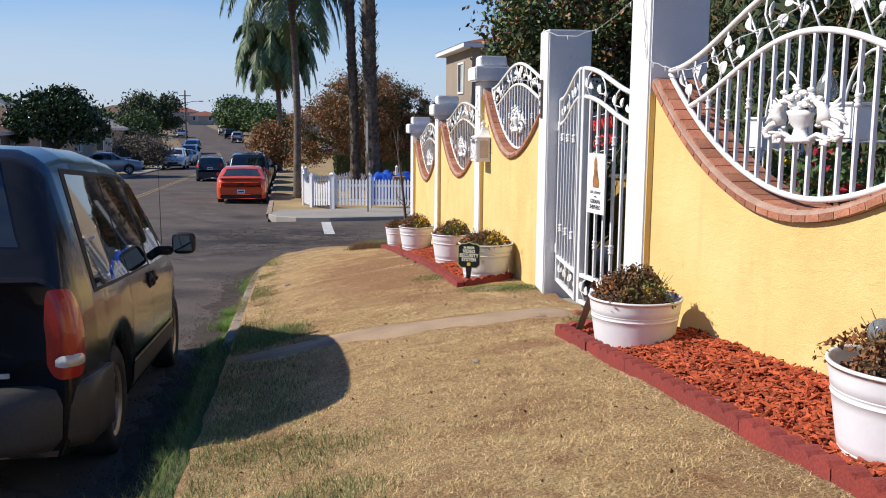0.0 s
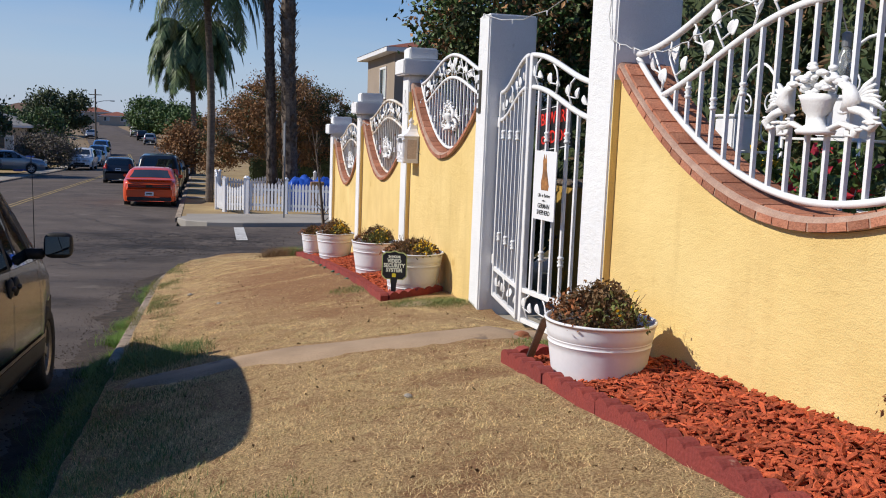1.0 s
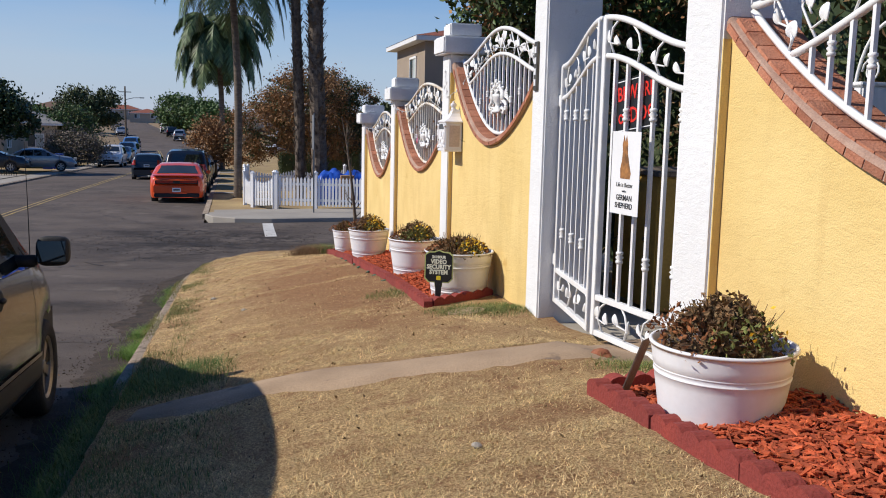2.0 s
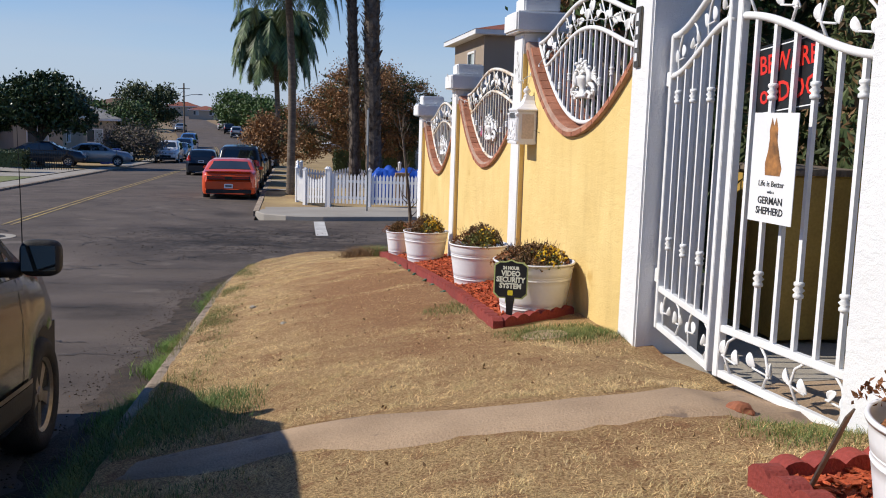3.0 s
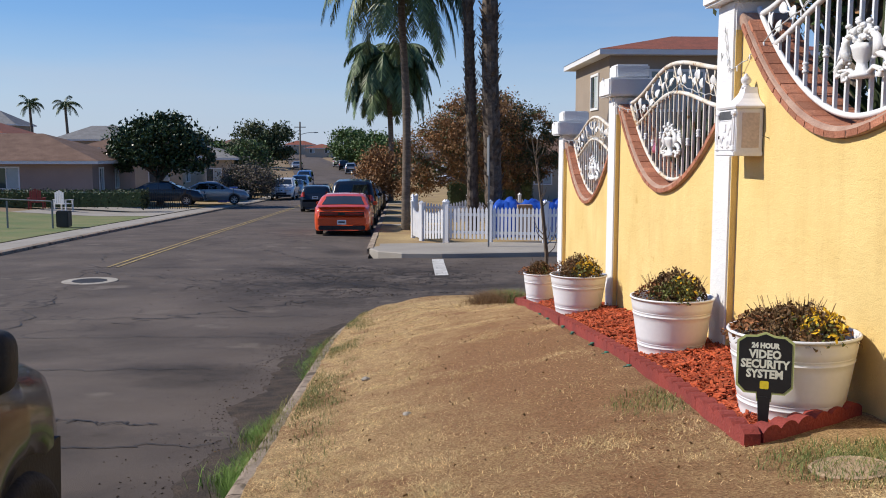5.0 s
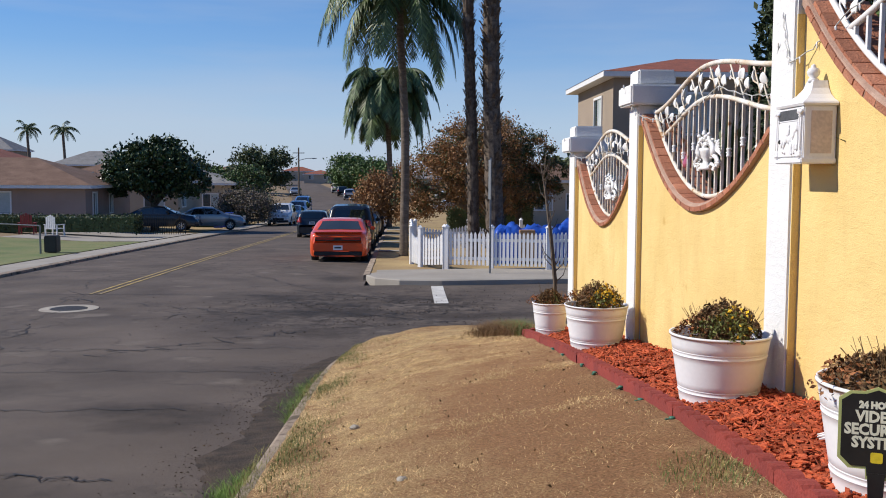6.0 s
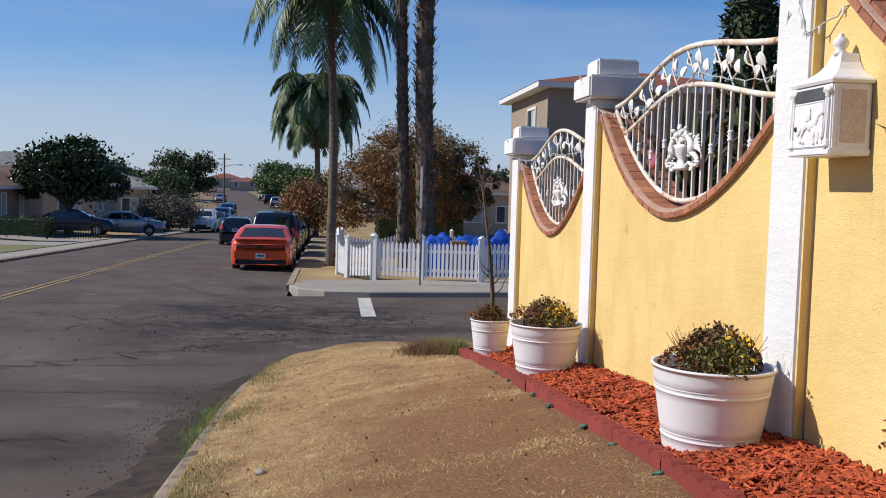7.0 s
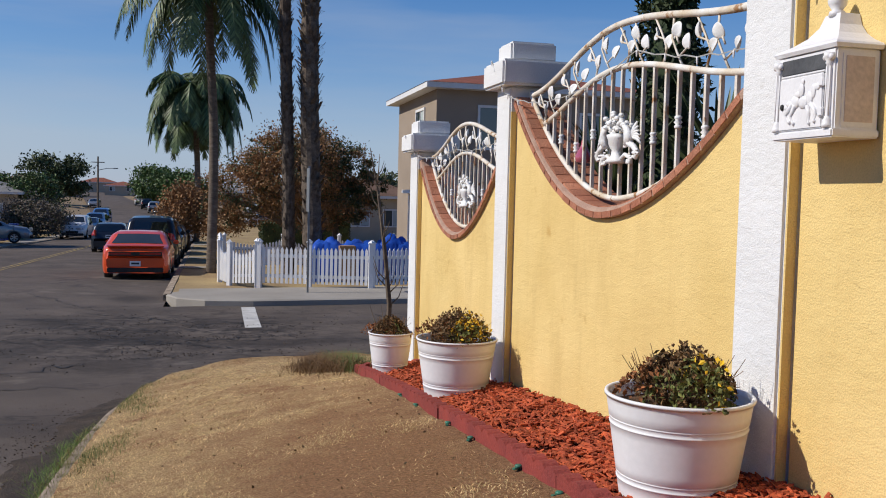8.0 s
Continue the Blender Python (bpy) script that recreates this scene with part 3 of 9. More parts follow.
# ---- the yellow wall: pillars, panels with brick copings ----
T = 0.24  # wall thickness
FACE = 0.05  # the panels stand back behind the pillars
PILLARS = {"a": (4.57, 4.91, 2.85, False), "b": (6.90, 7.17, 2.545, False), "c": (9.77, 10.07, 2.20, True), "d": (12.85, 13.14, 1.80, True), "e": (15.63, 15.95, 1.48, True), "z": (1.0, 1.34, 3.0, False)}
for key, (y0, y1, top, capped) in PILLARS.items():
    pil = thing("pillar_" + key, "square white stucco pillar of the yellow wall" if not capped else "white stucco pillar with stepped cap on the yellow wall", "pillar", kind="structure")
    wide = 0.40 if not capped else 0.32
    bottom = lerp(y0, *EDGE) - 0.4
    part("shaft", new_box(0, wide, y0, y1, bottom, top, 0.012), M["white_stucco"], pil)
    if capped:
        part("cap", new_box(-0.08, wide + 0.08, y0 - 0.08, y1 + 0.08, top + 0.001, top + 0.17, 0.015), M["white_stucco"], pil)
        part("cap_block", new_box(0.0, wide, y0, y1, top + 0.171, top + 0.30, 0.015), M["white_stucco"], pil)
    # ochre return strip where yellow paint laps the pillar's side
    if key in "acde":
        part("painted_return", new_box(0.010, 0.048, y0 - 0.006, y0 + 0.004, bottom, {"a": 1.93, "c": 2.02, "d": 1.63, "e": 1.31}[key]), M["stucco"], pil)

# panels: key, y of both ends, arch heights at near end, bottom and far end
PANELS = {"a": (1.34, 4.57, 1.93, 1.285, 1.945), "c": (7.17, 9.75, 1.86, 1.345, 2.03), "d": (10.07, 12.83, 1.49, 0.955, 1.64), "e": (13.15, 15.63, 1.30, 0.70, 1.32)}


def arch_z(key, y):
    y0, y1, near, low, far = PANELS[key]
    mid = (y0 + y1) / 2 - 0.03
    u = (y - mid) / ((y1 - y0) / 2)
    return low + (far - low if u > 0 else near - low) * abs(u) ** 1.9


BRICK_H, BRICK_W = 0.062, 0.113
bm = new_box(-0.032, T + 0.032, -0.0515, 0.0515, 0.0, BRICK_H)
front = [e for e in bm.edges if all(v.co.x < 0 for v in e.verts) and abs(e.verts[0].co.y - e.verts[1].co.y) > 0.01 and e.verts[0].co.z > 0.03]
bmesh.ops.bevel(bm, geom=front, offset=0.030, segments=4, affect="EDGES")
brick_mesh = mesh_of(bm, "brick")
brick_mesh.materials.append(M["brick"])

for key, (y0, y1, near, low, far) in PANELS.items():
    wall = thing("wall_panel_" + key, "yellow stucco garden wall with a scooped brick-topped opening", "wall", kind="structure")
    n_s = 56
    ys = [y0 + (y1 - y0) * k / n_s for k in range(n_s + 1)]
    bm = bmesh.new()
    cols4 = []
    for y in ys:
        b = lerp(y, *EDGE) + 0.02
        t = arch_z(key, y)
        cols4.append([bm.verts.new((FACE, y, b)), bm.verts.new((FACE, y, t)), bm.verts.new((FACE + T, y, t)), bm.verts.new((FACE + T, y, b - 0.3))])
    for a, b in zip(cols4, cols4[1:]):
        for k in range(4):
            bm.faces.new((a[k], a[(k + 1) % 4], b[(k + 1) % 4], b[k]))
    bm.faces.new(cols4[0]), bm.faces.new(cols4[-1])
    part("wall_body", bm, M["stucco"], wall)
    # uneven footing that shows under the stucco's lower edge
    bm = bmesh.new()
    foot = []
    for k, y in enumerate(ys):
        b = lerp(y, *EDGE)
        t = b + 0.05 + 0.05 * noise.noise(Vector((0, y * 2.5, 5)))
        foot.append([bm.verts.new((FACE + 0.012, y, b - 0.25)), bm.verts.new((FACE + 0.012, y, t)), bm.verts.new((FACE + T - 0.02, y, t)), bm.verts.new((FACE + T - 0.02, y, b - 0.25))])
    for a, b in zip(foot, foot[1:]):
        for k in range(4):
            bm.faces.new((a[k], a[(k + 1) % 4], b[(k + 1) % 4], b[k]))
    bm.faces.new(foot[0]), bm.faces.new(foot[-1])
    part("footing", bm, M["concrete_base"], wall)
    # mortar bed under the bricks
    bm = bmesh.new()
    bed = []
    for y in ys:
        z = arch_z(key, y)
        bed.append([bm.verts.new((FACE + dx, y, z + dz)) for dx, dz in ((-0.028, 0.002), (-0.028, 0.036), (-0.019, 0.052), (-0.004, BRICK_H - 0.002), (T + 0.022, BRICK_H - 0.002), (T + 0.022, 0.002))])
    for a, b in zip(bed, bed[1:]):
        for k in range(6):
            bm.faces.new((a[k], a[(k + 1) % 6], b[(k + 1) % 6], b[k]))
    bm.faces.new(bed[0]), bm.faces.new(bed[-1])
    part("mortar", bm, M["mortar"], wall)
    # bricks, laid along the curve
    fine = [y0 + 0.03 + (y1 - y0 - 0.06) * k / 600 for k in range(601)]
    run, marks = 0.0, []
    last = (fine[0], arch_z(key, fine[0]))
    want = 0.058
    for y in fine[1:]:
        z = arch_z(key, y)
        run += math.hypot(y - last[0], z - last[1])
        last = (y, z)
        if run >= want:
            marks.append(y)
            want += BRICK_W
    for y in marks:
        slope = math.degrees(math.atan2(arch_z(key, y + 0.01) - arch_z(key, y - 0.01), 0.02))
        jog = 0.004 * noise.noise(Vector((y * 31, 0, 0)))
        place("brick", brick_mesh, None, wall, m=pose(FACE + jog, y, arch_z(key, y) + 0.004, slope + jog * 250, 0, 0))

# wall along the side street and yard behind
tagged(part("wall_side", new_box(0.5, 9.0, 15.66, 15.9, -1.6, 0.95), M["stucco"], None), "yellow stucco wall along the side street", "wall", kind="structure")
spread("yard_floor", steps((0.02, 9.0, 0.6)), steps((-8, 15.7, 0.6)), lambda x, y: lerp(y, *EDGE) - 0.02 - 0.06 * max(0.0, min(1.0, (y - 4.7) / 0.4, (7.1 - y) / 0.4)), M["concrete"], label="concrete yard floor behind the wall", category="floor")
tagged(part("wall_back", new_box(9.0, 9.2, -8, 16, -1.5, 3.2), M["white_stucco"], None), "plain wall closing the yard", "wall", kind="structure")
tagged(part("wall_panel_near", new_box(FACE, FACE + T, -8, 1.0, 0.2, 2.0), M["stucco"], None), "yellow stucco garden wall going on beside the walker", "wall", kind="structure")

# ---- iron grilles in the scooped openings ----
# heights of the outer and inner rails: near end, crown, far end
RAILS = {"a": (2.07, 2.46, 2.07, 1.80, 2.18, 1.80), "c": (2.10, 2.33, 2.10, 1.90, 2.12, 1.87), "d": (1.83, 1.97, 1.73, 1.57, 1.745, 1.50), "e": (1.47, 1.66, 1.42, 1.22, 1.42, 1.18)}
GX = 0.13


def rail_z(key, y, which):
    y0, y1 = PANELS[key][:2]
    a, top, b = RAILS[key][3 * which:3 * which + 3]
    u = (y - (y0 + y1) / 2) / ((y1 - y0) / 2)
    end = b if u > 0 else a
    return end + (top - end) * (0.5 + 0.5 * math.cos(math.pi * min(1, abs(u))))


def frame_z(key, y):
    return arch_z(key, y) + BRICK_H + 0.045


bm = bmesh.new()
lathe(bm, [(0.011, -0.03), (0.018, -0.026), (0.018, -0.016), (0.012, -0.010), (0.021, 0.0), (0.012, 0.010), (0.018, 0.016), (0.018, 0.026), (0.011, 0.03)], 8)
knuckle_mesh = mesh_of(bm, "knuckle", True)
knuckle_mesh.materials.append(M["iron"])
bm = bmesh.new()
ball(bm, (0, 0, 0.035), 0.037, 0.2, 0.85, 1.0, 12)
for v in bm.verts:
    v.co.y *= 1.0 - 0.12 * max(0, v.co.z / 0.07)
    v.co.x += 0.012 * math.cos(v.co.y * 60)
leaf_mesh = mesh_of(bm, "leaf", True)
leaf_mesh.materials.append(M["iron"])


def crest_mesh(seed):
    """A flat cast ornament: a flower urn between two scrolled beasts, as plain rounded shapes."""
    rng = random.Random(seed)
    bm = bmesh.new()
    lathe(bm, [(0.04, -0.125), (0.044, -0.11), (0.022, -0.09), (0.018, -0.06), (0.03, -0.04), (0.036, -0.005), (0.042, 0.015), (0.03, 0.02)], 14)
    for k in range(46):
        a, r = rng.uniform(0, 6.28), 0.058 * math.sqrt(rng.random())
        ball(bm, (rng.uniform(-0.025, 0.01), r * math.cos(a) * 0.95, 0.07 + r * math.sin(a)), rng.uniform(0.008, 0.014), seg=6)
    for s in (-1, 1):
        tube(bm, [(0, s * 0.075, -0.045), (-0.005, s * 0.092, -0.005), (-0.008, s * 0.082, 0.035), (-0.01, s * 0.066, 0.055)], [0.014, 0.02, 0.014, 0.012], 7)
        ball(bm, (-0.012, s * 0.062, 0.058), 0.014, 0.8, 1.3, 0.9, 8)
        for k in range(6):
            tube(bm, [(0.004, s * 0.095, 0.0), (0.008, s * (0.112 + 0.004 * k), 0.045 - 0.012 * k), (0.01, s * (0.125 + 0.006 * k), 0.068 - 0.022 * k)], [0.008, 0.009, 0.004], 5)
        tube(bm, [(0, s * 0.085, -0.03), (0, s * 0.12, -0.05), (0, s * 0.145, -0.08), (0, s * 0.135, -0.105), (0, s * 0.115, -0.095)], [0.016, 0.013, 0.012, 0.010, 0.007], 6)
        tube(bm, [(0, s * 0.03, -0.11), (0, s * 0.065, -0.085), (0, s * 0.10, -0.10), (0, s * 0.10, -0.128), (0, s * 0.08, -0.125), (0, s * 0.082, -0.108)], [0.009, 0.011, 0.012, 0.010, 0.008, 0.006], 6)
        for k in range(7):
            ball(bm, (-0.008, s * rng.uniform(0.05, 0.16), rng.uniform(-0.11, -0.04)), rng.uniform(0.006, 0.011), 0.6, 1.3, 0.8, 6)
    return mesh_of(bm, "crest", True)


crest_urn = crest_mesh(2)
crest_urn.materials.append(M["iron"])
CREST = {"a": (2.93, 1.79, 1.22), "c": (8.38, 1.76, 1.06), "d": (11.38, 1.375, 1.02), "e": (14.25, 1.10, 1.0)}


def spots(key, n):
    y0, y1 = PANELS[key][:2]
    return [y0 + (y1 - y0) * (k + 0.5) / n for k in range(n)]


for key, (y0, y1, near, low, far) in PANELS.items():
    rng = random.Random(ord(key))
    metal = M["iron"] if key in "ac" else M["iron_rusty"]
    grille = thing("iron_grille", "ornate white wrought-iron grille in the scooped wall opening" if key in "ac" else "rust-stained white wrought-iron grille in the scooped wall opening", "grille", group="grilles of the yellow wall")
    ys = [y0 + 0.035 + (y1 - y0 - 0.07) * k / 60 for k in range(61)]
    bm = bmesh.new()
    tube(bm, [(GX, y, frame_z(key, y)) for y in ys], 0.017, 6)
    part("lower_frame", bm, metal, grille, smooth=True)
    bm = bmesh.new()
    tube(bm, [(GX, y, max(rail_z(key, y, 0), frame_z(key, y) + 0.01)) for y in ys], 0.018, 6)
    part("top_rail", bm, metal, grille, smooth=True)
    mid = [y for y in ys if rail_z(key, y, 1) > frame_z(key, y) - 0.005]
    bm = bmesh.new()
    tube(bm, [(GX, y, rail_z(key, y, 1)) for y in mid], 0.017, 6)
    part("inner_rail", bm, metal, grille, smooth=True)
    n_b = round((y1 - y0) / 0.118)
    for k in range(1, n_b):
        y = y0 + (y1 - y0) * k / n_b
        z0, z1 = frame_z(key, y), rail_z(key, y, 1)
        if z1 - z0 < 0.06:
            continue
        bm = new_box(GX - 0.009, GX + 0.009, y - 0.009, y + 0.009, z0, z1)
        part("bar", bm, metal, grille)
        if k % 2 == 0:
            zk = RAILS[key][4] - 0.36 + (0.03 if k % 4 else -0.03)
            if zk - z0 > 0.05:
                place("knuckle", knuckle_mesh, None, grille, m=pose(GX, y, zk))
    # creeper with leaves between the two rails
    bm = bmesh.new()
    n_l = round((y1 - y0) / 0.2)
    for k in range(n_l):
        ya = y0 + (y1 - y0) * (k + 0.5) / n_l
        yb = ya + 0.1
        za, zb = rail_z(key, ya, 1), rail_z(key, min(yb, y1), 0)
        if zb < frame_z(key, min(yb, y1)) or za < frame_z(key, ya) - 0.04:
            continue
        midz = (za + zb) / 2
        bend = 0.05 * (1 if k % 2 else -1)
        tube(bm, [(GX, ya, za), (GX - 0.008, ya + bend, za + (zb - za) * 0.3), (GX - 0.008, (ya + yb) / 2 + bend, midz + 0.02), (GX, yb, zb)], 0.006, 5)
        for s in (0, 1):
            yl = ya + (0.055 if s else -0.045)
            zl = za + (zb - za) * (0.58 if s else 0.32)
            tube(bm, [(GX - 0.006, ya + bend * 0.8, za + (zb - za) * (0.45 if s else 0.2)), (GX - 0.012, yl, zl)], 0.005, 5)
            place("leaf", leaf_mesh, None, grille, m=pose(GX - 0.014, yl, zl - 0.005, rng.uniform(-40, 40) + (-25 if s else 25), rng.uniform(-12, 12), rng.uniform(-25, 25)))
    part("creeper", bm, metal, grille, smooth=True)
    yc, zc, s = CREST[key]
    place("crest", crest_urn, None, grille, "cast white crest", m=pose(GX - 0.03, yc, zc) @ Matrix.Diagonal((s * 1.15, s * (1.85 if key == "a" else 1.65), s * (0.88 if key == "a" else 1.03), 1)))

# ---- the double gate, ajar towards the street ----


def gate_leaf(hinge, meet, label, flip):
    """One leaf from its hinge to the meeting edge, built along local y."""
    h, e = Vector((*hinge, 0)), Vector((*meet, 0))
    d = e - h
    length = d.length
    m = Matrix.Translation((h.x, h.y, 0)) @ Matrix.Rotation(math.atan2(d.y, d.x) - math.pi / 2, 4, "Z")
    leaf = thing("gate_leaf", label, "gate", m, "leaves of the gate")
    zb, zl = 0.30, 0.53

    def top(u):
        return 1.93 + 0.22 * (0.5 - 0.5 * math.cos(math.pi * u))

    def inner(u):
        return top(u) - 0.215

    for nm, y in (("hinge_stile", 0.02), ("meeting_stile", length - 0.02)):
        part(nm, new_box(-0.02, 0.02, y - 0.02, y + 0.02, zb, (1.935 if nm == "hinge_stile" else 2.15), 0.003), M["iron"], leaf)
    for nm, fn in (("top_rail", top), ("arched_rail", inner)):
        bm = bmesh.new()
        tube(bm, [(0, length * k / 24, fn(k / 24)) for k in range(25)], 0.019, 6)
        part(nm, bm, M["iron"], leaf, smooth=True)
    part("lower_rail", new_box(-0.017, 0.017, 0.04, length - 0.04, zl - 0.017, zl + 0.017, 0.003), M["iron"], leaf)
    part("bottom_rail", new_box(-0.017, 0.017, 0.04, length - 0.04, zb, zb + 0.034, 0.003), M["iron"], leaf)
    n_b = 7
    for k in range(1, n_b):
        y = length * k / n_b
        part("bar", new_box(-0.010, 0.010, y - 0.010, y + 0.010, zl + 0.017, inner(k / n_b)), M["iron"], leaf)
        if k % 2:
            for zk in (1.60, 0.80):
                place("knuckle", knuckle_mesh, None, leaf, m=pose(0, y, zk) @ Matrix.Scale(1.2, 4))
    rng = random.Random(flip + 7)
    bm = bmesh.new()
    for k in range(4):
        u = (k + 0.5) / 4
        y = length * u
        for z0, z1 in ((inner(u), top(u)), (zb + 0.03, zl)):
            s = 1 if k % 2 else -1
            tube(bm, [(0, y, z0), (-0.008, y + 0.045 * s, z0 + (z1 - z0) * 0.4), (-0.008, y + 0.02 * s, z0 + (z1 - z0) * 0.75), (0, y - 0.05 * s, z1)], 0.007, 5)
            for w in (0, 1):
                yl, zz = y + (0.06 if w else -0.05), z0 + (z1 - z0) * (0.4 if w else 0.3)
                tube(bm, [(-0.006, y + 0.03 * s, z0 + (z1 - z0) * 0.35), (-0.012, yl, zz)], 0.005, 5)
                place("leaf", leaf_mesh, None, leaf, m=pose(-0.012, yl, zz, rng.uniform(-50, 50), 0, rng.uniform(-20, 20)) @ Matrix.Diagonal((1, 0.72, 0.95, 1)))
    part("creeper", bm, M["iron"], leaf, smooth=True)
    return leaf, length


gate_leaf((0.12, 6.86), (0.0, 5.925), "white iron gate leaf with leaf scrolls, standing ajar", 0)
gate_leaf((0.12, 4.95), (0.0, 5.875), "white iron gate leaf with leaf scrolls carrying two signs", 1)
for (y, z) in ((6.885, 0.6), (6.885, 1.7)):
    part("hinge", new_box(0.10, 0.15, y - 0.03, y + 0.012, z - 0.04, z + 0.04, 0.004), M["iron"], bpy.data.objects["pillar_b"])

M["sign_white"] = mat("white sign metal", (0.80, 0.80, 0.80), (0.76, 0.76, 0.75), 5, 0.4, 0.02, 60, grain=0.02)
M["sign_black"] = mat("black sign plastic", (0.012, 0.012, 0.012), (0.02, 0.02, 0.02), 6, 0.35, 0.02, 60)
M["sign_red"] = mat("red sign ink", (0.75, 0.035, 0.02), (0.65, 0.03, 0.02), 6, 0.4, 0, 60, grain=0.04)
M["ink"] = mat("dark grey ink", (0.03, 0.03, 0.035), (0.05, 0.05, 0.05), 6, 0.5, 0, 60)
M["tan_ink"] = mat("tan print", (0.45, 0.20, 0.06), (0.14, 0.07, 0.03), 22, 0.5, 0, 60, grain=0.2)
M["cream"] = mat("cream lettering", (0.75, 0.75, 0.62), (0.70, 0.70, 0.55), 6, 0.5, 0, 60, grain=0.03)
M["sign_yellow"] = mat("yellow print", (0.75, 0.62, 0.03), (0.7, 0.55, 0.03), 6, 0.5, 0, 60)
M["bronze"] = mat("dark bronze plaque", (0.10, 0.085, 0.065), (0.16, 0.14, 0.11), 12, 0.45, 0.1, 60, metal=0.6)


def flat_sign(name, m, outline, thick, material, label, category):
    sg = thing(name, label, category, m)
    bm = bmesh.new()
    extrude_outline(bm, outline, "y", -thick, 0)
    part("board", bm, material, sg)
    return sg


def letter(text, size, x, z, material, parent, squeeze=1.0, bold=0.0):
    me = text_mesh(text, size, 0.0008, bold)
    me.materials.append(material)
    return place("lettering", me, None, parent, m=pose(x, 0.0012, z, 90, 0, 180) @ Matrix.Diagonal((squeeze, 1, 1, 1)))


def rect(w, h, r=0.0):
    if not r:
        return [(-w / 2, -h / 2), (w / 2, -h / 2), (w / 2, h / 2), (-w / 2, h / 2)]
    out = []
    for cx, cz, a0 in ((w / 2 - r, h / 2 - r, 0), (-w / 2 + r, h / 2 - r, 90), (-w / 2 + r, -h / 2 + r, 180), (w / 2 - r, -h / 2 + r, 270)):
        out += [(cx + r * math.cos(radians(a0 + k * 22.5)), cz + r * math.sin(radians(a0 + k * 22.5))) for k in range(5)]
    return out


# local frame of a sign: it faces +y, its own right (seen from the front) is -x
leaf_dir = math.degrees(math.atan2(5.875 - 4.95, 0.0 - 0.12))
FACING = leaf_dir  # street side of the right leaf
dog_sign = flat_sign("dog_sign", pose(-0.024, 5.462, 1.285, 0, 0, FACING), rect(0.285, 0.45), 0.003, M["sign_white"], "white metal sign with a tan animal print on the gate", "sign")
bm = bmesh.new()
shape = [(0.05, -0.05), (-0.045, -0.05), (-0.05, 0.0), (-0.035, 0.05), (-0.03, 0.10), (-0.035, 0.135), (-0.022, 0.185), (-0.008, 0.15), (0.004, 0.185), (0.018, 0.14), (0.02, 0.09), (0.04, 0.03), (0.058, -0.02)]
extrude_outline(bm, [(-x, z + 0.02) for x, z in shape], "y", 0.0, 0.0012)
part("print", bm, M["tan_ink"], dog_sign, "tan printed shape")
letter("Life is Better", 0.034, 0, -0.065, M["ink"], dog_sign, 0.95)
letter("with a", 0.018, 0, -0.098, M["ink"], dog_sign)
letter("GERMAN", 0.042, 0, -0.135, M["ink"], dog_sign, 0.95, 0.0006)
letter("SHEPHERD", 0.042, 0, -0.178, M["ink"], dog_sign, 0.88, 0.0006)
beware = flat_sign("warning_sign", pose(0.060, 5.545, 1.665, 0, 7, FACING + 2), rect(0.41, 0.30, 0.012), 0.002, M["sign_black"], "black plastic warning sign with red lettering behind the gate bars", "sign")
for z, h in ((0.136, 0.005), (-0.136, 0.005)):
    bm = bmesh.new()
    extrude_outline(bm, [(-0.185, z - h / 2), (0.185, z - h / 2), (0.185, z + h / 2), (-0.185, z + h / 2)], "y", 0, 0.001)
    part("border", bm, M["sign_white"], beware)
letter("BEWARE", 0.112, 0, 0.062, M["sign_red"], beware, 0.82, 0.0016)
letter("of DOG", 0.118, 0, -0.062, M["sign_red"], beware, 0.9, 0.0016)

# house-number plaque, its characters as plain bars
plaque = thing("number_plaque", "narrow dark bronze plaque upright on the gate pillar", "plaque", pose(0, 7.075, 1.94))
part("backing", new_box(-0.016, -0.001, -0.04, 0.04, -0.17, 0.17, 0.004), M["bronze"], plaque)
for k in range(4):
    part("bar", new_box(-0.020, -0.0165, -0.018, 0.018, -0.135 + 0.075 * k, -0.09 + 0.075 * k), M["sign_white"], plaque)

# ---- mailbox on the wall beside a pillar ----
M["mail_white"] = mat("white cast aluminium", (0.80, 0.79, 0.79), (0.74, 0.73, 0.73), 7, 0.5, 0.08, 80, grain=0.03)
M["mail_grey"] = mat("grey slot metal", (0.06, 0.06, 0.06), (0.10, 0.10, 0.10), 14, 0.5, 0.1, 60)
# warm shade of the box's near side, put into the panel colour
M["mail_side"] = mat("pinkish shade-toned cast panel", (0.60, 0.50, 0.44), (0.54, 0.44, 0.38), 5, 0.6, 0.1, 60)
mail = thing("mailbox", "white cast-metal mailbox with peaked lid and raised reliefs", "mailbox", pose(0, 9.525, 1.27) @ Matrix.Diagonal((0.95, 0.80, 0.97, 1)))
part("body", new_box(-0.12, 0.048, -0.18, 0.18, 0, 0.27, 0.006), M["mail_white"], mail)
part("base_trim", new_box(-0.132, 0.048, -0.19, 0.19, -0.012, 0.016, 0.005), M["mail_white"], mail)
bm = bmesh.new()
levels = [(0.146, 0.192, 0.268), (0.152, 0.198, 0.280), (0.146, 0.190, 0.288), (0.112, 0.142, 0.305), (0.080, 0.095, 0.330), (0.058, 0.062, 0.362), (0.046, 0.046, 0.400)]
rings = []
for dx, dy, z in levels:
    rings.append([bm.verts.new((x, y, z)) for x, y in ((-dx + 0.02, -dy), (0.048, -dy), (0.048, dy), (-dx + 0.02, dy))])
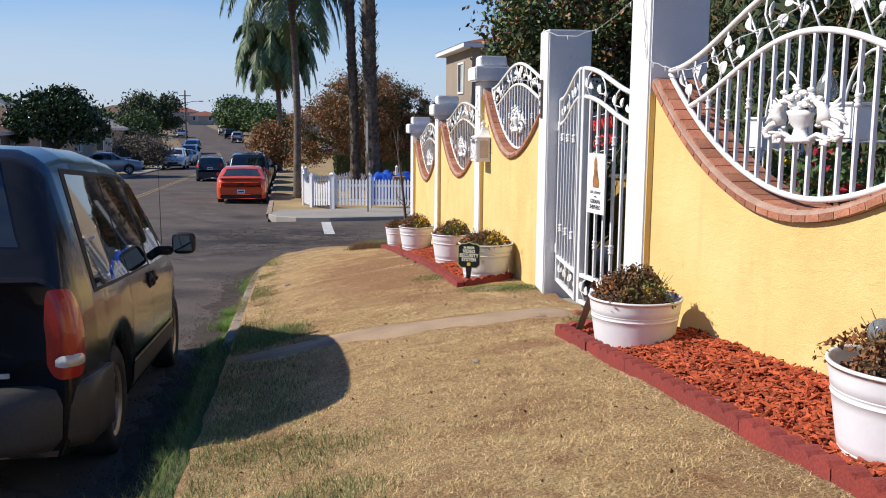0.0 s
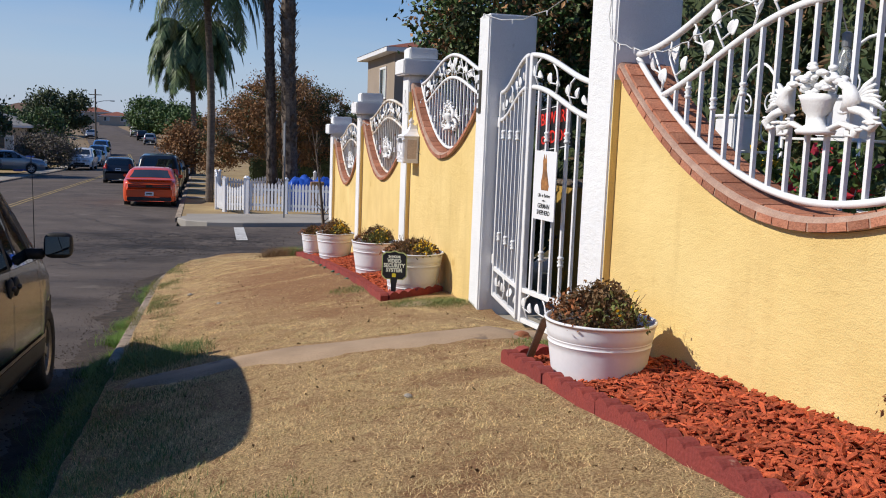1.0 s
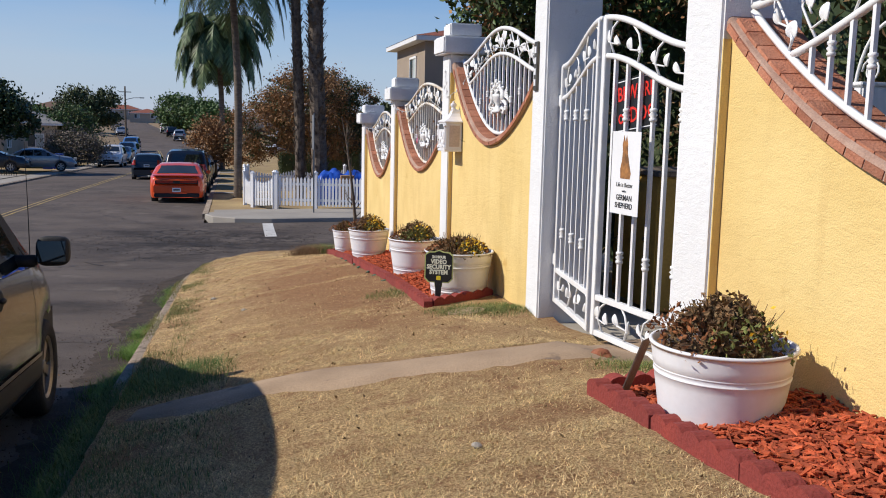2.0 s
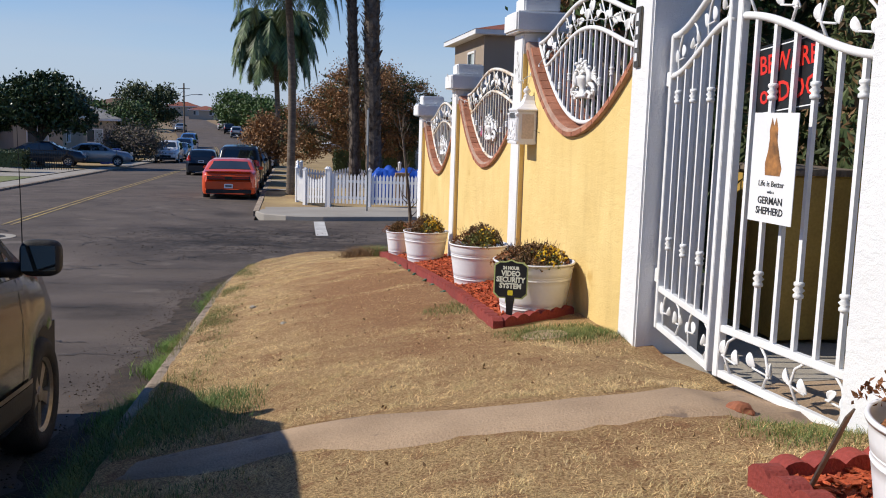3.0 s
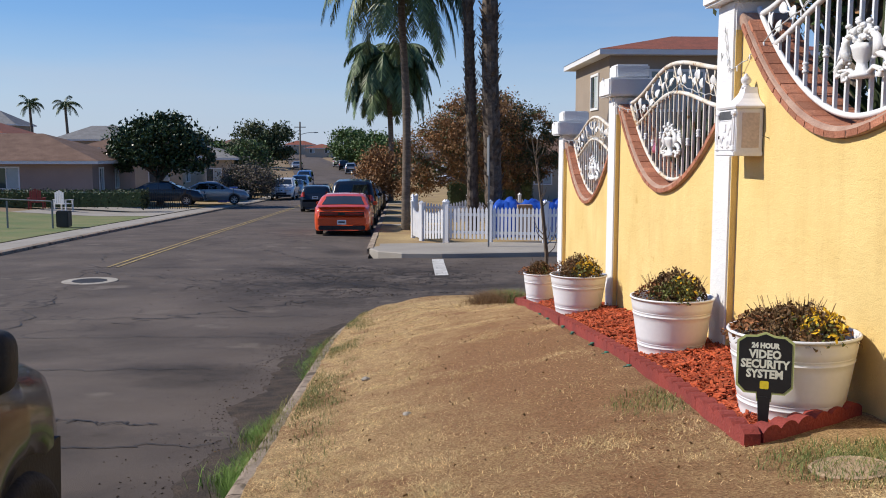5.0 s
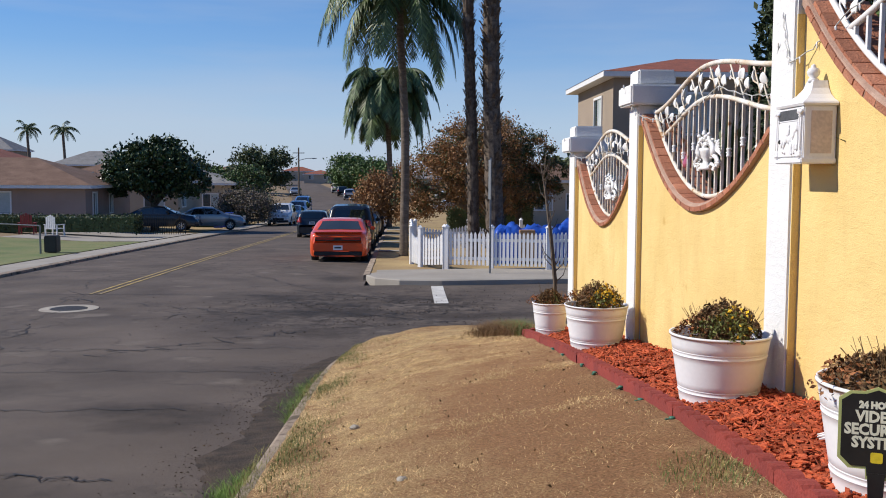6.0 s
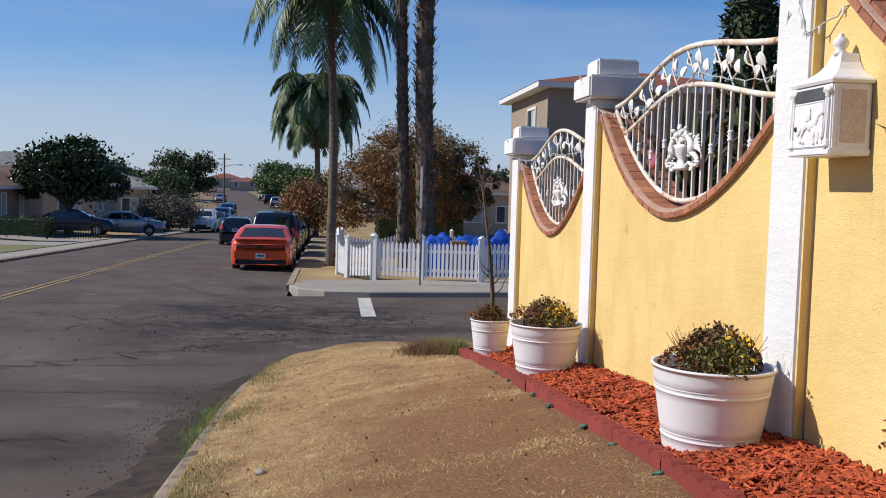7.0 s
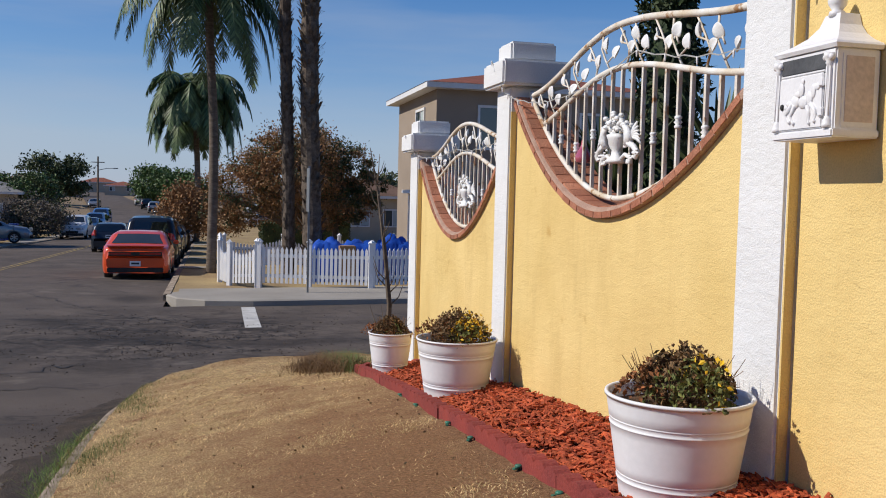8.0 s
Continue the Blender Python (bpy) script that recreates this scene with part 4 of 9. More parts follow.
for a, b in zip(rings, rings[1:]):
    for k in range(4):
        bm.faces.new((a[k], a[(k + 1) % 4], b[(k + 1) % 4], b[k]))
bm.faces.new(rings[0]), bm.faces.new(rings[-1])
part("lid", bm, M["mail_white"], mail)
bm = bmesh.new()
lathe(bm, [(0.03, 0.395), (0.026, 0.41), (0.018, 0.415), (0.03, 0.43), (0.034, 0.445), (0.026, 0.46), (0.012, 0.468), (0.014, 0.475), (0.002, 0.484)], 12, -0.01, 0, 0)
part("finial", bm, M["mail_white"], mail, smooth=True)
part("slot_plate", new_box(-0.125, -0.119, -0.14, 0.15, 0.205, 0.255, 0.002), M["mail_grey"], mail, "grey slot plate")
part("front_door", new_box(-0.128, -0.119, -0.12, 0.155, 0.02, 0.195, 0.004), M["mail_white"], mail)
bm = bmesh.new()
for c, r, sy, sz in (((-0.129, 0.045, 0.112), 0.028, 1.1, 0.8), ((-0.129, -0.005, 0.108), 0.026, 1.2, 0.85), ((-0.129, -0.045, 0.118), 0.024, 0.9, 1.0), ((-0.129, -0.066, 0.140), 0.017, 0.9, 1.4), ((-0.129, -0.088, 0.152), 0.014, 1.5, 0.8), ((-0.131, 0.005, 0.148), 0.019, 0.9, 1.3), ((-0.131, 0.0, 0.174), 0.010, 1, 1), ((-0.130, 0.03, 0.135), 0.016, 1.4, 0.7), ((-0.129, 0.085, 0.108), 0.013, 1.7, 0.7), ((-0.129, 0.108, 0.098), 0.009, 1.5, 0.8)):
    ball(bm, c, r, 0.25, sy, sz, 8)
for y, z, d in ((-0.055, 0.09, -0.035), (-0.035, 0.085, -0.012), (0.045, 0.09, 0.028), (0.06, 0.095, 0.05)):
    tube(bm, [(-0.129, y, z + 0.01), (-0.129, y + d, z - 0.02), (-0.129, y + d * 0.5, z - 0.045), (-0.129, y + d * 0.5 - 0.012, z - 0.05)], [0.010, 0.008, 0.006, 0.007], 6)
part("relief", bm, M["mail_white"], mail, "raised cast figure", smooth=True)
for y in (-0.15, 0.168):
    bm = bmesh.new()
    lathe(bm, [(0.020, 0.018), (0.020, 0.03), (0.016, 0.034), (0.018, 0.042), (0.013, 0.048), (0.012, 0.215), (0.016, 0.22), (0.013, 0.226), (0.022, 0.236), (0.022, 0.252)], 12, -0.122, y, 0)
    for q in range(6):
        a = q * 1.0472
        tube(bm, [(-0.122 + 0.012 * math.cos(a), y + 0.012 * math.sin(a), 0.055), (-0.122 + 0.012 * math.cos(a), y + 0.012 * math.sin(a), 0.21)], 0.003, 4)
    ball(bm, (-0.128, y - 0.018, 0.238), 0.011, 1, 1, 1, 8)
    ball(bm, (-0.128, y + 0.018, 0.238), 0.011, 1, 1, 1, 8)
    part("column", bm, M["mail_white"], mail, smooth=True)
for z0 in (0.055, 0.15):
    part("hinge", new_box(-0.137, -0.126, -0.135, -0.105, z0, z0 + 0.028, 0.003), M["mail_white"], mail)
part("upper_moulding", new_box(-0.127, -0.119, -0.125, 0.15, 0.196, 0.203, 0.002), M["mail_white"], mail)
part("side_frame", new_box(-0.095, 0.035, -0.1818, -0.1795, 0.022, 0.252, 0.002), M["mail_white"], mail)
part("side_panel", new_box(-0.085, 0.025, -0.1835, -0.179, 0.035, 0.245, 0.002), M["mail_side"], mail, "inset side panel coloured as in warm shade")
bm = bmesh.new()
ball(bm, (-0.13, 0.13, 0.1), 0.011, 0.6, 1, 1, 8)
part("lock", bm, M["black"], mail, "dark lock")

# ---- planted tubs ----
M["leaf_brown"] = mat("withered brown leaves", (0.23, 0.125, 0.055), (0.12, 0.08, 0.035), 25, 0.8, 0, 60, island=0.45)
M["leaf_olive"] = mat("olive leaves", (0.11, 0.13, 0.03), (0.17, 0.17, 0.045), 25, 0.7, 0, 60, island=0.45)
M["flower_yellow"] = mat("yellow petals", (0.78, 0.50, 0.02), (0.70, 0.42, 0.02), 25, 0.6, 0, 60, island=0.2)
M["leaf_rust"] = mat("rust-coloured dry flowers", (0.30, 0.10, 0.03), (0.22, 0.10, 0.04), 25, 0.8, 0, 60, island=0.4)


def leaf_cloud(centres, size, seed, aspect=0.55):
    """Many small bent leaves, one at each centre, turned at random."""
    rng = np.random.RandomState(seed)
    c = np.asarray(centres, float)
    n = len(c)
    a = rng.normal(size=(n, 3))
    a /= np.linalg.norm(a, axis=1)[:, None]
    b = np.cross(a, rng.normal(size=(n, 3)))
    b /= np.linalg.norm(b, axis=1)[:, None] + 1e-9
    s = size * rng.uniform(0.6, 1.35, (n, 1))
    nrm = np.cross(a, b)
    p0, p1, p2, p3 = c - a * s, c + b * s * aspect + nrm * s * 0.15, c + a * s, c - b * s * aspect + nrm * s * 0.15
    verts = np.stack([p0, p1, p2, p3], 1).reshape(-1, 3)
    idx = np.arange(n) * 4
    faces = np.stack([idx, idx + 1, idx + 2, idx + 3], 1)
    me = bpy.data.meshes.new("leaves")
    me.from_pydata(verts.tolist(), [], faces.tolist())
    return me


def dome(n, r, h, seed, cx=0.0, cy=0.0, shell=0.55):
    rng = np.random.RandomState(seed)
    a, u = rng.uniform(0, 2 * np.pi, n), rng.uniform(0, 1, n)
    rr = np.sqrt(rng.uniform(0, 1, n))
    z = np.sqrt(np.maximum(0, 1 - rr ** 2)) * (shell + (1 - shell) * u)
    bumps = 1 + 0.22 * np.sin(a * 3 + seed) * rr + 0.12 * np.sin(a * 7 + seed * 2)
    return np.stack([cx + r * rr * bumps * np.cos(a), cy + r * rr * bumps * np.sin(a), h * z * (1 + 0.15 * np.sin(a * 5 + seed))], 1)


def tub(x, y, rim_z, R, H, seed, plant, label):
    t = thing("planter_tub", label, "planter", pose(x, y, rim_z - H), "white tubs along the wall")
    r0 = R * 0.76
    prof = []
    for k in range(15):
        f = k / 14
        r = r0 + (R - r0) * f
        prof.append((r, H * f))
        if k in (3, 10):
            prof += [(r + 0.0025, H * (f + 0.004)), (r + 0.003, H * (f + 0.012)), (r + 0.0008, H * (f + 0.016)), (r + 0.0012, H * (f + 0.05)), (r + 0.0035, H * (f + 0.054)), (r + 0.0035, H * (f + 0.062)), (r + 0.002, H * (f + 0.066))]
    prof += [(R + 0.003, H * 0.965), (R + 0.005, H * 0.985), (R + 0.003, H), (R - 0.008, H), (R - 0.014, H * 0.95), (R * 0.93, H * 0.80)]
    bm = bmesh.new()
    lathe(bm, prof, 56)
    part("tub", bm, M["resin"], t, smooth=True)
    bm = bmesh.new()
    vs = [bm.verts.new((R * 0.95 * q * math.cos(2 * math.pi * k / 24), R * 0.95 * q * math.sin(2 * math.pi * k / 24), H * 0.86 + 0.012 * noise.noise(Vector((q * 4, k, seed))))) for q in (1.0, 0.6, 0.25) for k in range(24)]
    for ring in range(2):
        for k in range(24):
            bm.faces.new((vs[ring * 24 + k], vs[ring * 24 + (k + 1) % 24], vs[(ring + 1) * 24 + (k + 1) % 24], vs[(ring + 1) * 24 + k]))
    bm.faces.new(vs[48:])
    part("soil", bm, M["soil"], t, "dark dry potting soil")
    for nm, material, n, size, pts in plant(R, H, seed):
        me = leaf_cloud(pts, size, seed + n)
        tagged(place(nm, me, M[material], t), kind="stuff").location.z = H * 0.9
    bm = bmesh.new()
    rng = random.Random(seed)
    for k in range(170):
        a, q = rng.uniform(0, 6.28), rng.uniform(0.05, 0.62) * R
        tip = q * rng.uniform(1.1, 1.6)
        tube(bm, [(q * 0.4 * math.cos(a), q * 0.4 * math.sin(a), H * 0.86), (q * math.cos(a), q * math.sin(a), H * 0.95 + 0.05), (tip * math.cos(a), tip * math.sin(a), H + rng.uniform(0.04, 0.145))], 0.0014, 3, caps=False)
    part("stem_tuft", bm, M["leaf_brown"], t)
    return t


def mum(green, yellow, spread_r=0.78, h=0.20, off=(0, 0)):
    def make(R, H, seed):
        ox, oy = off[0] * R, off[1] * R
        out = [("withered_foliage", "leaf_brown", 2600, 0.013, dome(2600, R * spread_r * 0.8, h, seed, ox, oy)), ("dry_blossom", "leaf_rust", 700, 0.012, dome(700, R * spread_r, h * 0.75, seed + 3, ox * 0.4 - 0.03, oy * 0.4 + 0.05, 0.75))]
        if green:
            out.append(("green_foliage", "leaf_olive", green, 0.012, dome(green, R * 0.55, h * 0.85, seed + 5, 0.10 * R - ox, -0.42 * R)))
        if yellow:
            out.append(("blossom", "flower_yellow", yellow, 0.013, dome(yellow, R * 0.55, h * 0.95, seed + 6, 0.05 - ox, -0.45 * R, 0.92)))
        return out
    return make


WT = "white resin tub with withered brown chrysanthemums against the wall"
tub(-0.22, 1.58, 0.955, 0.285, 0.42, 11, mum(700, 6, 0.8, 0.20), "white resin tub with a wilting shrub and glass ball")
tub(-0.33, 3.83, 0.756, 0.265, 0.41, 12, mum(300, 8, 0.85, 0.21), "white resin tub with a dried shrub beside the gate")
tub(-0.255, 8.19, 0.482, 0.285, 0.42, 13, mum(260, 150, 0.95, 0.15), "white resin tub with dry yellow flowers behind the yard sign")
tub(-0.29, 9.93, 0.362, 0.262, 0.40, 14, mum(700, 40, 0.72, 0.20, (0.1, 0.0)), WT)
tub(-0.32, 12.88, 0.108, 0.27, 0.41, 15, mum(500, 170, 0.85, 0.22), "white resin tub with yellow chrysanthemums against the wall")
tub(-0.41, 14.72, -0.125, 0.19, 0.36, 16, mum(100, 0, 0.95, 0.16), "smaller white resin tub with reddish dry flowers")

# glass ball on a stake in the nearest tub
M["crackle"] = glass_mat("crackled glass", (0.55, 0.57, 0.55), 0.08)
M["crackle"].node_tree.nodes["Principled BSDF"].inputs["Transmission Weight"].default_value = 0.7
lampb = thing("garden_light", "crackled glass ball light on a stake in a tub", "garden light", pose(-0.33, 1.62, 0.93))
bm = bmesh.new()
ball(bm, (0, 0, 0.125), 0.05, seg=16)
part("globe", bm, M["crackle"], lampb, "crackled clear glass", smooth=True)
bm = bmesh.new()
tube(bm, [(0, 0, -0.06), (0.0, 0, 0.07)], 0.006, 6)
lathe(bm, [(0.02, 0.06), (0.026, 0.075), (0.022, 0.09)], 10)
part("stake", bm, M["black"], lampb)

# leaning board by the gate tub
bm = new_box(-0.003, 0.003, -0.05, 0.05, 0, 0.32, 0.001)
tagged(part("garden_stake", bm, mat("weathered brown sheet metal", (0.16, 0.11, 0.085), (0.10, 0.075, 0.06), 9, 0.6, 0.2, 70, metal=0.3), None, m=pose(-0.57, 4.20, 0.40, 0, 20, -46)), "thin brown metal strip leaning against the planted tub", "stake")

# ---- scalloped edging ----


def edging_mesh(length, height=0.17):
    n = max(2, round(length / 0.115))
    outline = [(0, -height)]
    for k in range(n):
        for j in range(5):
            u = (k + j / 5) / n
            outline.append((length * u, -0.024 + 0.024 * abs(math.sin(math.pi * j / 5)) ** 0.7))
    outline += [(length, -0.024), (length, -height)]
    bm = bmesh.new()
    extrude_outline(bm, outline, "x", -0.034, 0.034)
    return mesh_of(bm, "edging_block")


def edging(name, a, b, label):
    (xa, ya), (xb, yb) = a, b
    total = math.hypot(xb - xa, yb - ya)
    n = max(1, round(total / 0.6))
    run = thing(name, label, "garden edging")
    me = edging_mesh(total / n - 0.005)
    me.materials.append(M["red_edge"])
    turn = math.degrees(math.atan2(-(xb - xa), yb - ya))
    for k in range(n):
        u, v = k / n, (k + 1) / n
        x, y = xa + (xb - xa) * u, ya + (yb - ya) * u
        x2, y2 = xa + (xb - xa) * v, ya + (yb - ya) * v
        z, z2 = lawn_z(x, y), lawn_z(x2, y2)
        tilt = math.degrees(math.atan2(z2 - z, total / n))
        jx = 0.008 * noise.noise(Vector((x * 3, y * 3, 7)))
        place("edging_block", me, None, run, m=pose(x + jx, y, z + 0.072, tilt + 1.5 * noise.noise(Vector((y * 9, 0, 1))), 0, turn))
    return run


edging("garden_edging", (-0.61, 0.2), (-0.61, 4.36), "red scalloped concrete edging round the mulch bed")
edging("garden_edging", (-0.575, 4.33), (-0.04, 4.37), "red scalloped concrete edging closing the mulch bed")
edging("garden_edging", (-0.61, 7.72), (-0.61, 15.2), "long red concrete edging round the mulch bed")
edging("garden_edging", (-0.575, 7.76), (0.0, 8.08), "red scalloped concrete edging behind the yard sign")
edging("garden_edging", (-0.575, 15.17), (0.0, 15.2), "red concrete edging at the far end of the bed")

# mulch beds with loose bark chips, heaped towards the wall
def bed_z(x, y):
    ends = max(0.0, min(1.0, (4.2 - y) / 0.4)) if y < 5 else max(0.0, min(1.0, (y - 8.0 - 0.55 * (x + 0.575)) / 0.4))
    if y > 5 and y < 7.86 + 0.556 * (x + 0.575):
        return lawn_z(x, y) - 0.06
    return lawn_z(x, y) - 0.008 + 0.04 * ends * max(0.0, min(1.0, (x + 0.50) / 0.35)) + 0.024 * noise.noise(Vector((x * 6, y * 6, 2)))


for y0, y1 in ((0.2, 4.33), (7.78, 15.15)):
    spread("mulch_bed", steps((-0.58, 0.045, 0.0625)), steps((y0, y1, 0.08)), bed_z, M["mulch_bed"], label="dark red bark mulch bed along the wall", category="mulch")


def chips(y0, y1, count, seed):
    rng = np.random.RandomState(seed)
    v, q = [], []
    for k in range(count):
        x, y = rng.uniform(-0.57, 0.03), rng.uniform(y0 + 0.02, y1 - 0.02)
        if y > 5 and y < 7.88 + 0.556 * (x + 0.575):
            continue
        z = bed_z(x, y) + 0.008 + rng.uniform(0, 0.024)
        a, w, t = rng.uniform(0.014, 0.038), rng.uniform(0.005, 0.012), rng.uniform(0.002, 0.004)
        m = Matrix.Translation((x, y, z)) @ Euler((rng.normal(0, 0.3), rng.normal(0, 0.3), rng.uniform(0, 6.28))).to_matrix().to_4x4()
        base = len(v)
        for cx, cy in ((-a, -w * 0.5), (-a * 0.3, -w), (a, -w * 0.4), (a * 0.8, w * 0.6), (-a * 0.7, w)):
            v.append(m @ Vector((cx, cy, t)))
        for cx, cy in ((-a, -w * 0.5), (-a * 0.3, -w), (a, -w * 0.4), (a * 0.8, w * 0.6), (-a * 0.7, w)):
            v.append(m @ Vector((cx, cy, -t)))
        q.append(tuple(base + i for i in range(5)))
        for i in range(5):
            j = (i + 1) % 5
            q.append((base + i, base + i + 5, base + j + 5, base + j))
    me = raw("bark_chips", v, q)
    tagged(place("bark_chips", me, M["mulch"]), "loose red bark chips lying on the bed", "mulch", kind="stuff")


chips(0.2, 4.33, 8200, 3)
chips(7.78, 10.8, 6800, 4)
chips(10.8, 15.15, 6500, 5)

# torn strip of white plastic lying on the bark
scrap = bmesh.new()
for k, (a, dy) in enumerate(((0.0, 0.0), (0.5, 0.012), (-0.45, -0.012))):
    tube(scrap, [(0.0, dy, 0.0), (0.045 * math.cos(a), dy + 0.045 * math.sin(a), 0.016), (0.085 * math.cos(a * 0.6), dy + 0.085 * math.sin(a * 0.6), 0.006)], [0.007, 0.009, 0.003], 5)
tagged(part("plastic_scrap", scrap, M["resin"], None, m=pose(-0.20, 8.75, bed_z(-0.20, 8.75) + 0.022, 0, 0, 160)), "torn white plastic scrap lying on the bark", "scrap")

# ---- yard sign ----
M["olive_border"] = mat("pale olive plastic", (0.48, 0.52, 0.20), (0.42, 0.46, 0.17), 6, 0.5, 0, 60, grain=0.03)
ysign = thing("yard_sign", "black octagonal yard sign with pale lettering on a stake", "sign", pose(-0.485, 7.93, 0.385, 3, 0, 157))
w2, h2, c = 0.107, 0.12, 0.03
octo = [(-w2 + c, -h2), (-0.03, -h2), (-0.028, -h2 - 0.03), (0.028, -h2 - 0.03), (0.03, -h2), (w2 - c, -h2), (w2, -h2 + c), (w2, h2 - c), (w2 - c, h2 - 0.008), (0.035, h2 - 0.006), (0.0, h2 + 0.008), (-0.035, h2 - 0.006), (-w2 + c, h2 - 0.008), (-w2, h2 - c), (-w2, -h2 + c)]
bm = bmesh.new()
extrude_outline(bm, [(x * 1.085, z * 1.075) for x, z in octo], "y", -0.004, 0)
part("border", bm, M["olive_border"], ysign, "pale olive border")
bm = bmesh.new()
extrude_outline(bm, octo, "y", 0.0005, 0.002)
part("board", bm, M["sign_black"], ysign)
for text, size, z in (("24 HOUR", 0.028, 0.078), ("VIDEO", 0.046, 0.040), ("SECURITY", 0.046, -0.002), ("SYSTEM", 0.046, -0.044)):
    ob = letter(text, size * 1.06, 0, z, M["cream"], ysign, 0.90, 0.0021)
    ob.location.y = 0.003
bm = bmesh.new()
extrude_outline(bm, rect(0.036, 0.034, 0.006), "y", 0.0022, 0.0032)
ob = part("emblem", bm, M["sign_yellow"], ysign, "yellow emblem")
ob.location.z = -0.09
bm = bmesh.new()
extrude_outline(bm, [(-0.026, -0.14), (-0.016, -0.36), (0.016, -0.36), (0.026, -0.14)], "y", -0.008, 0.004)
part("stake", bm, M["sign_black"], ysign)

# round cover in the lawn
cover = thing("meter_cover", "round concrete utility cover set in the lawn", "cover", pose(-0.42, 7.29, lawn_z(-0.42, 7.29) + 0.002, -4, -6, 0) @ Matrix.Diagonal((0.84, 0.84, 0.8, 1)))
bm = bmesh.new()
lathe(bm, [(0.165, -0.03), (0.17, 0.008), (0.155, 0.014), (0.148, 0.007), (0.07, 0.009), (0.06, 0.013), (0.002, 0.013)], 28)
part("lid", bm, M["path"], cover, smooth=False)

# string lights draped between pillars and rails
M["cable"] = mat("pale cable", (0.55, 0.55, 0.52), (0.4, 0.4, 0.38), 9, 0.6, 0, 60)


def string_lights(points, sag, label):
    s = thing("string_lights", label, "string lights")
    bm, pts = bmesh.new(), []
    for (a, b) in zip(points, points[1:]):
        a, b = Vector(a), Vector(b)
        pts += [a.lerp(b, k / 10) - Vector((0, 0, sag * 4 * (k / 10) * (1 - k / 10))) + Vector((0.006 * math.sin(k * 2.1), 0.006 * math.sin(k * 1.7), 0.006 * math.sin(k * 2.9))) for k in range(10)]
    pts.append(Vector(points[-1]))
    tube(bm, pts, 0.0035, 4)
    part("cable", bm, M["cable"], s)
    for p in pts[::3]:
        bm = bmesh.new()
        lathe(bm, [(0.004, 0.0), (0.006, -0.008), (0.004, -0.028), (0.0005, -0.034)], 6, *p)
        part("bulb", bm, M["mail_white"], s)


string_lights([(-0.01, 7.03, 2.55), (0.06, 4.86, 2.62)], 0.16, "thin white string lights sagging between the gate pillars")
string_lights([(-0.012, 4.72, 2.85), (-0.012, 4.60, 2.15), (0.10, 4.2, 2.06), (0.11, 3.6, 2.2), (0.11, 2.9, 2.33)], 0.02, "thin string lights down a pillar and along the grille")
string_lights([(-0.012, 9.9, 2.05), (-0.012, 9.8, 1.78), (0.10, 9.4, 1.98), (0.11, 8.6, 2.2), (0.11, 7.6, 2.15)], 0.03, "tangled pale string lights round the grille rail")
string_lights([(-0.09, 13.0, 1.98), (-0.02, 12.8, 1.72), (0.10, 12.2, 1.66), (0.11, 11.2, 1.80), (0.10, 10.2, 1.66), (-0.012, 9.95, 1.9)], 0.03, "pale string lights wound along the rusty grille")
string_lights([(-0.09, 15.8, 1.64), (0.0, 15.5, 1.42), (0.11, 14.6, 1.46), (0.10, 13.4, 1.46)], 0.03, "pale string lights along the far grille")

# green plastic stakes holding the edging
M["green_plastic"] = mat("green plastic", (0.04, 0.20, 0.13), (0.06, 0.14, 0.09), 30, 0.45, 0.05, 60)
for k, y in enumerate((9.55, 10.12, 10.61, 11.32, 11.8, 12.57, 13.1)):
    x = -0.655 - 0.008 * (k % 2)
    peg = thing("edging_peg", "small green plastic peg at the foot of the edging", "peg", pose(x, y, lawn_z(x, y) - 0.014, 0, 0, 17 * k) @ Matrix.Scale(0.8, 4), "pegs of the edging")
    bm = bmesh.new()
    lathe(bm, [(0.008, -0.03), (0.008, 0.026), (0.020, 0.028), (0.022, 0.034), (0.017, 0.040), (0.002, 0.041)], 10)
    part("peg_head", bm, M["green_plastic"], peg, smooth=True)
    part("clip", new_box(-0.045, -0.012, -0.011, 0.011, 0.018, 0.030, 0.003), M["green_plastic"], peg)

# ---- cars ----
def paint(name, col, metal=0.4, rough=0.28):
    return mat(name, col, tuple(v * 0.9 for v in col), 2.0, rough, 0.0, 60, metal=metal, grain=0.04, coat=0.7)


M["van_paint"] = mat("dark taupe metallic paint", (0.024, 0.021, 0.018), (0.020, 0.017, 0.015), 2.0, 0.20, 0.0, 60, metal=0.1, grain=0.04, coat=0.25)
M["van_clad"] = mat("grey plastic cladding", (0.055, 0.05, 0.045), (0.042, 0.039, 0.035), 3, 0.55, 0.05, 60)
M["orange_paint"] = paint("orange-red paint", (0.74, 0.085, 0.015), 0.0)
M["black_paint"] = paint("black paint", (0.012, 0.012, 0.013), 0.2)
M["white_paint"] = paint("white car paint", (0.72, 0.72, 0.72), 0.0)
M["blue_paint"] = paint("blue car paint", (0.05, 0.14, 0.35), 0.2)
M["silver_paint"] = paint("silver car paint", (0.35, 0.36, 0.37), 0.5)
M["navy_paint"] = paint("dark navy paint", (0.018, 0.026, 0.038), 0.3)
M["car_glass"] = glass_mat("dark car glass", (0.012, 0.016, 0.016), 0.015)
M["mirror"] = mat("mirror", (0.75, 0.8, 0.8), (0.75, 0.8, 0.8), 3, 0.02, 0, 60, metal=1.0, grain=0.0)
M["red_lens"] = mat("red lens", (0.42, 0.02, 0.012), (0.33, 0.016, 0.010), 20, 0.15, 0.1, 120, coat=0.6)
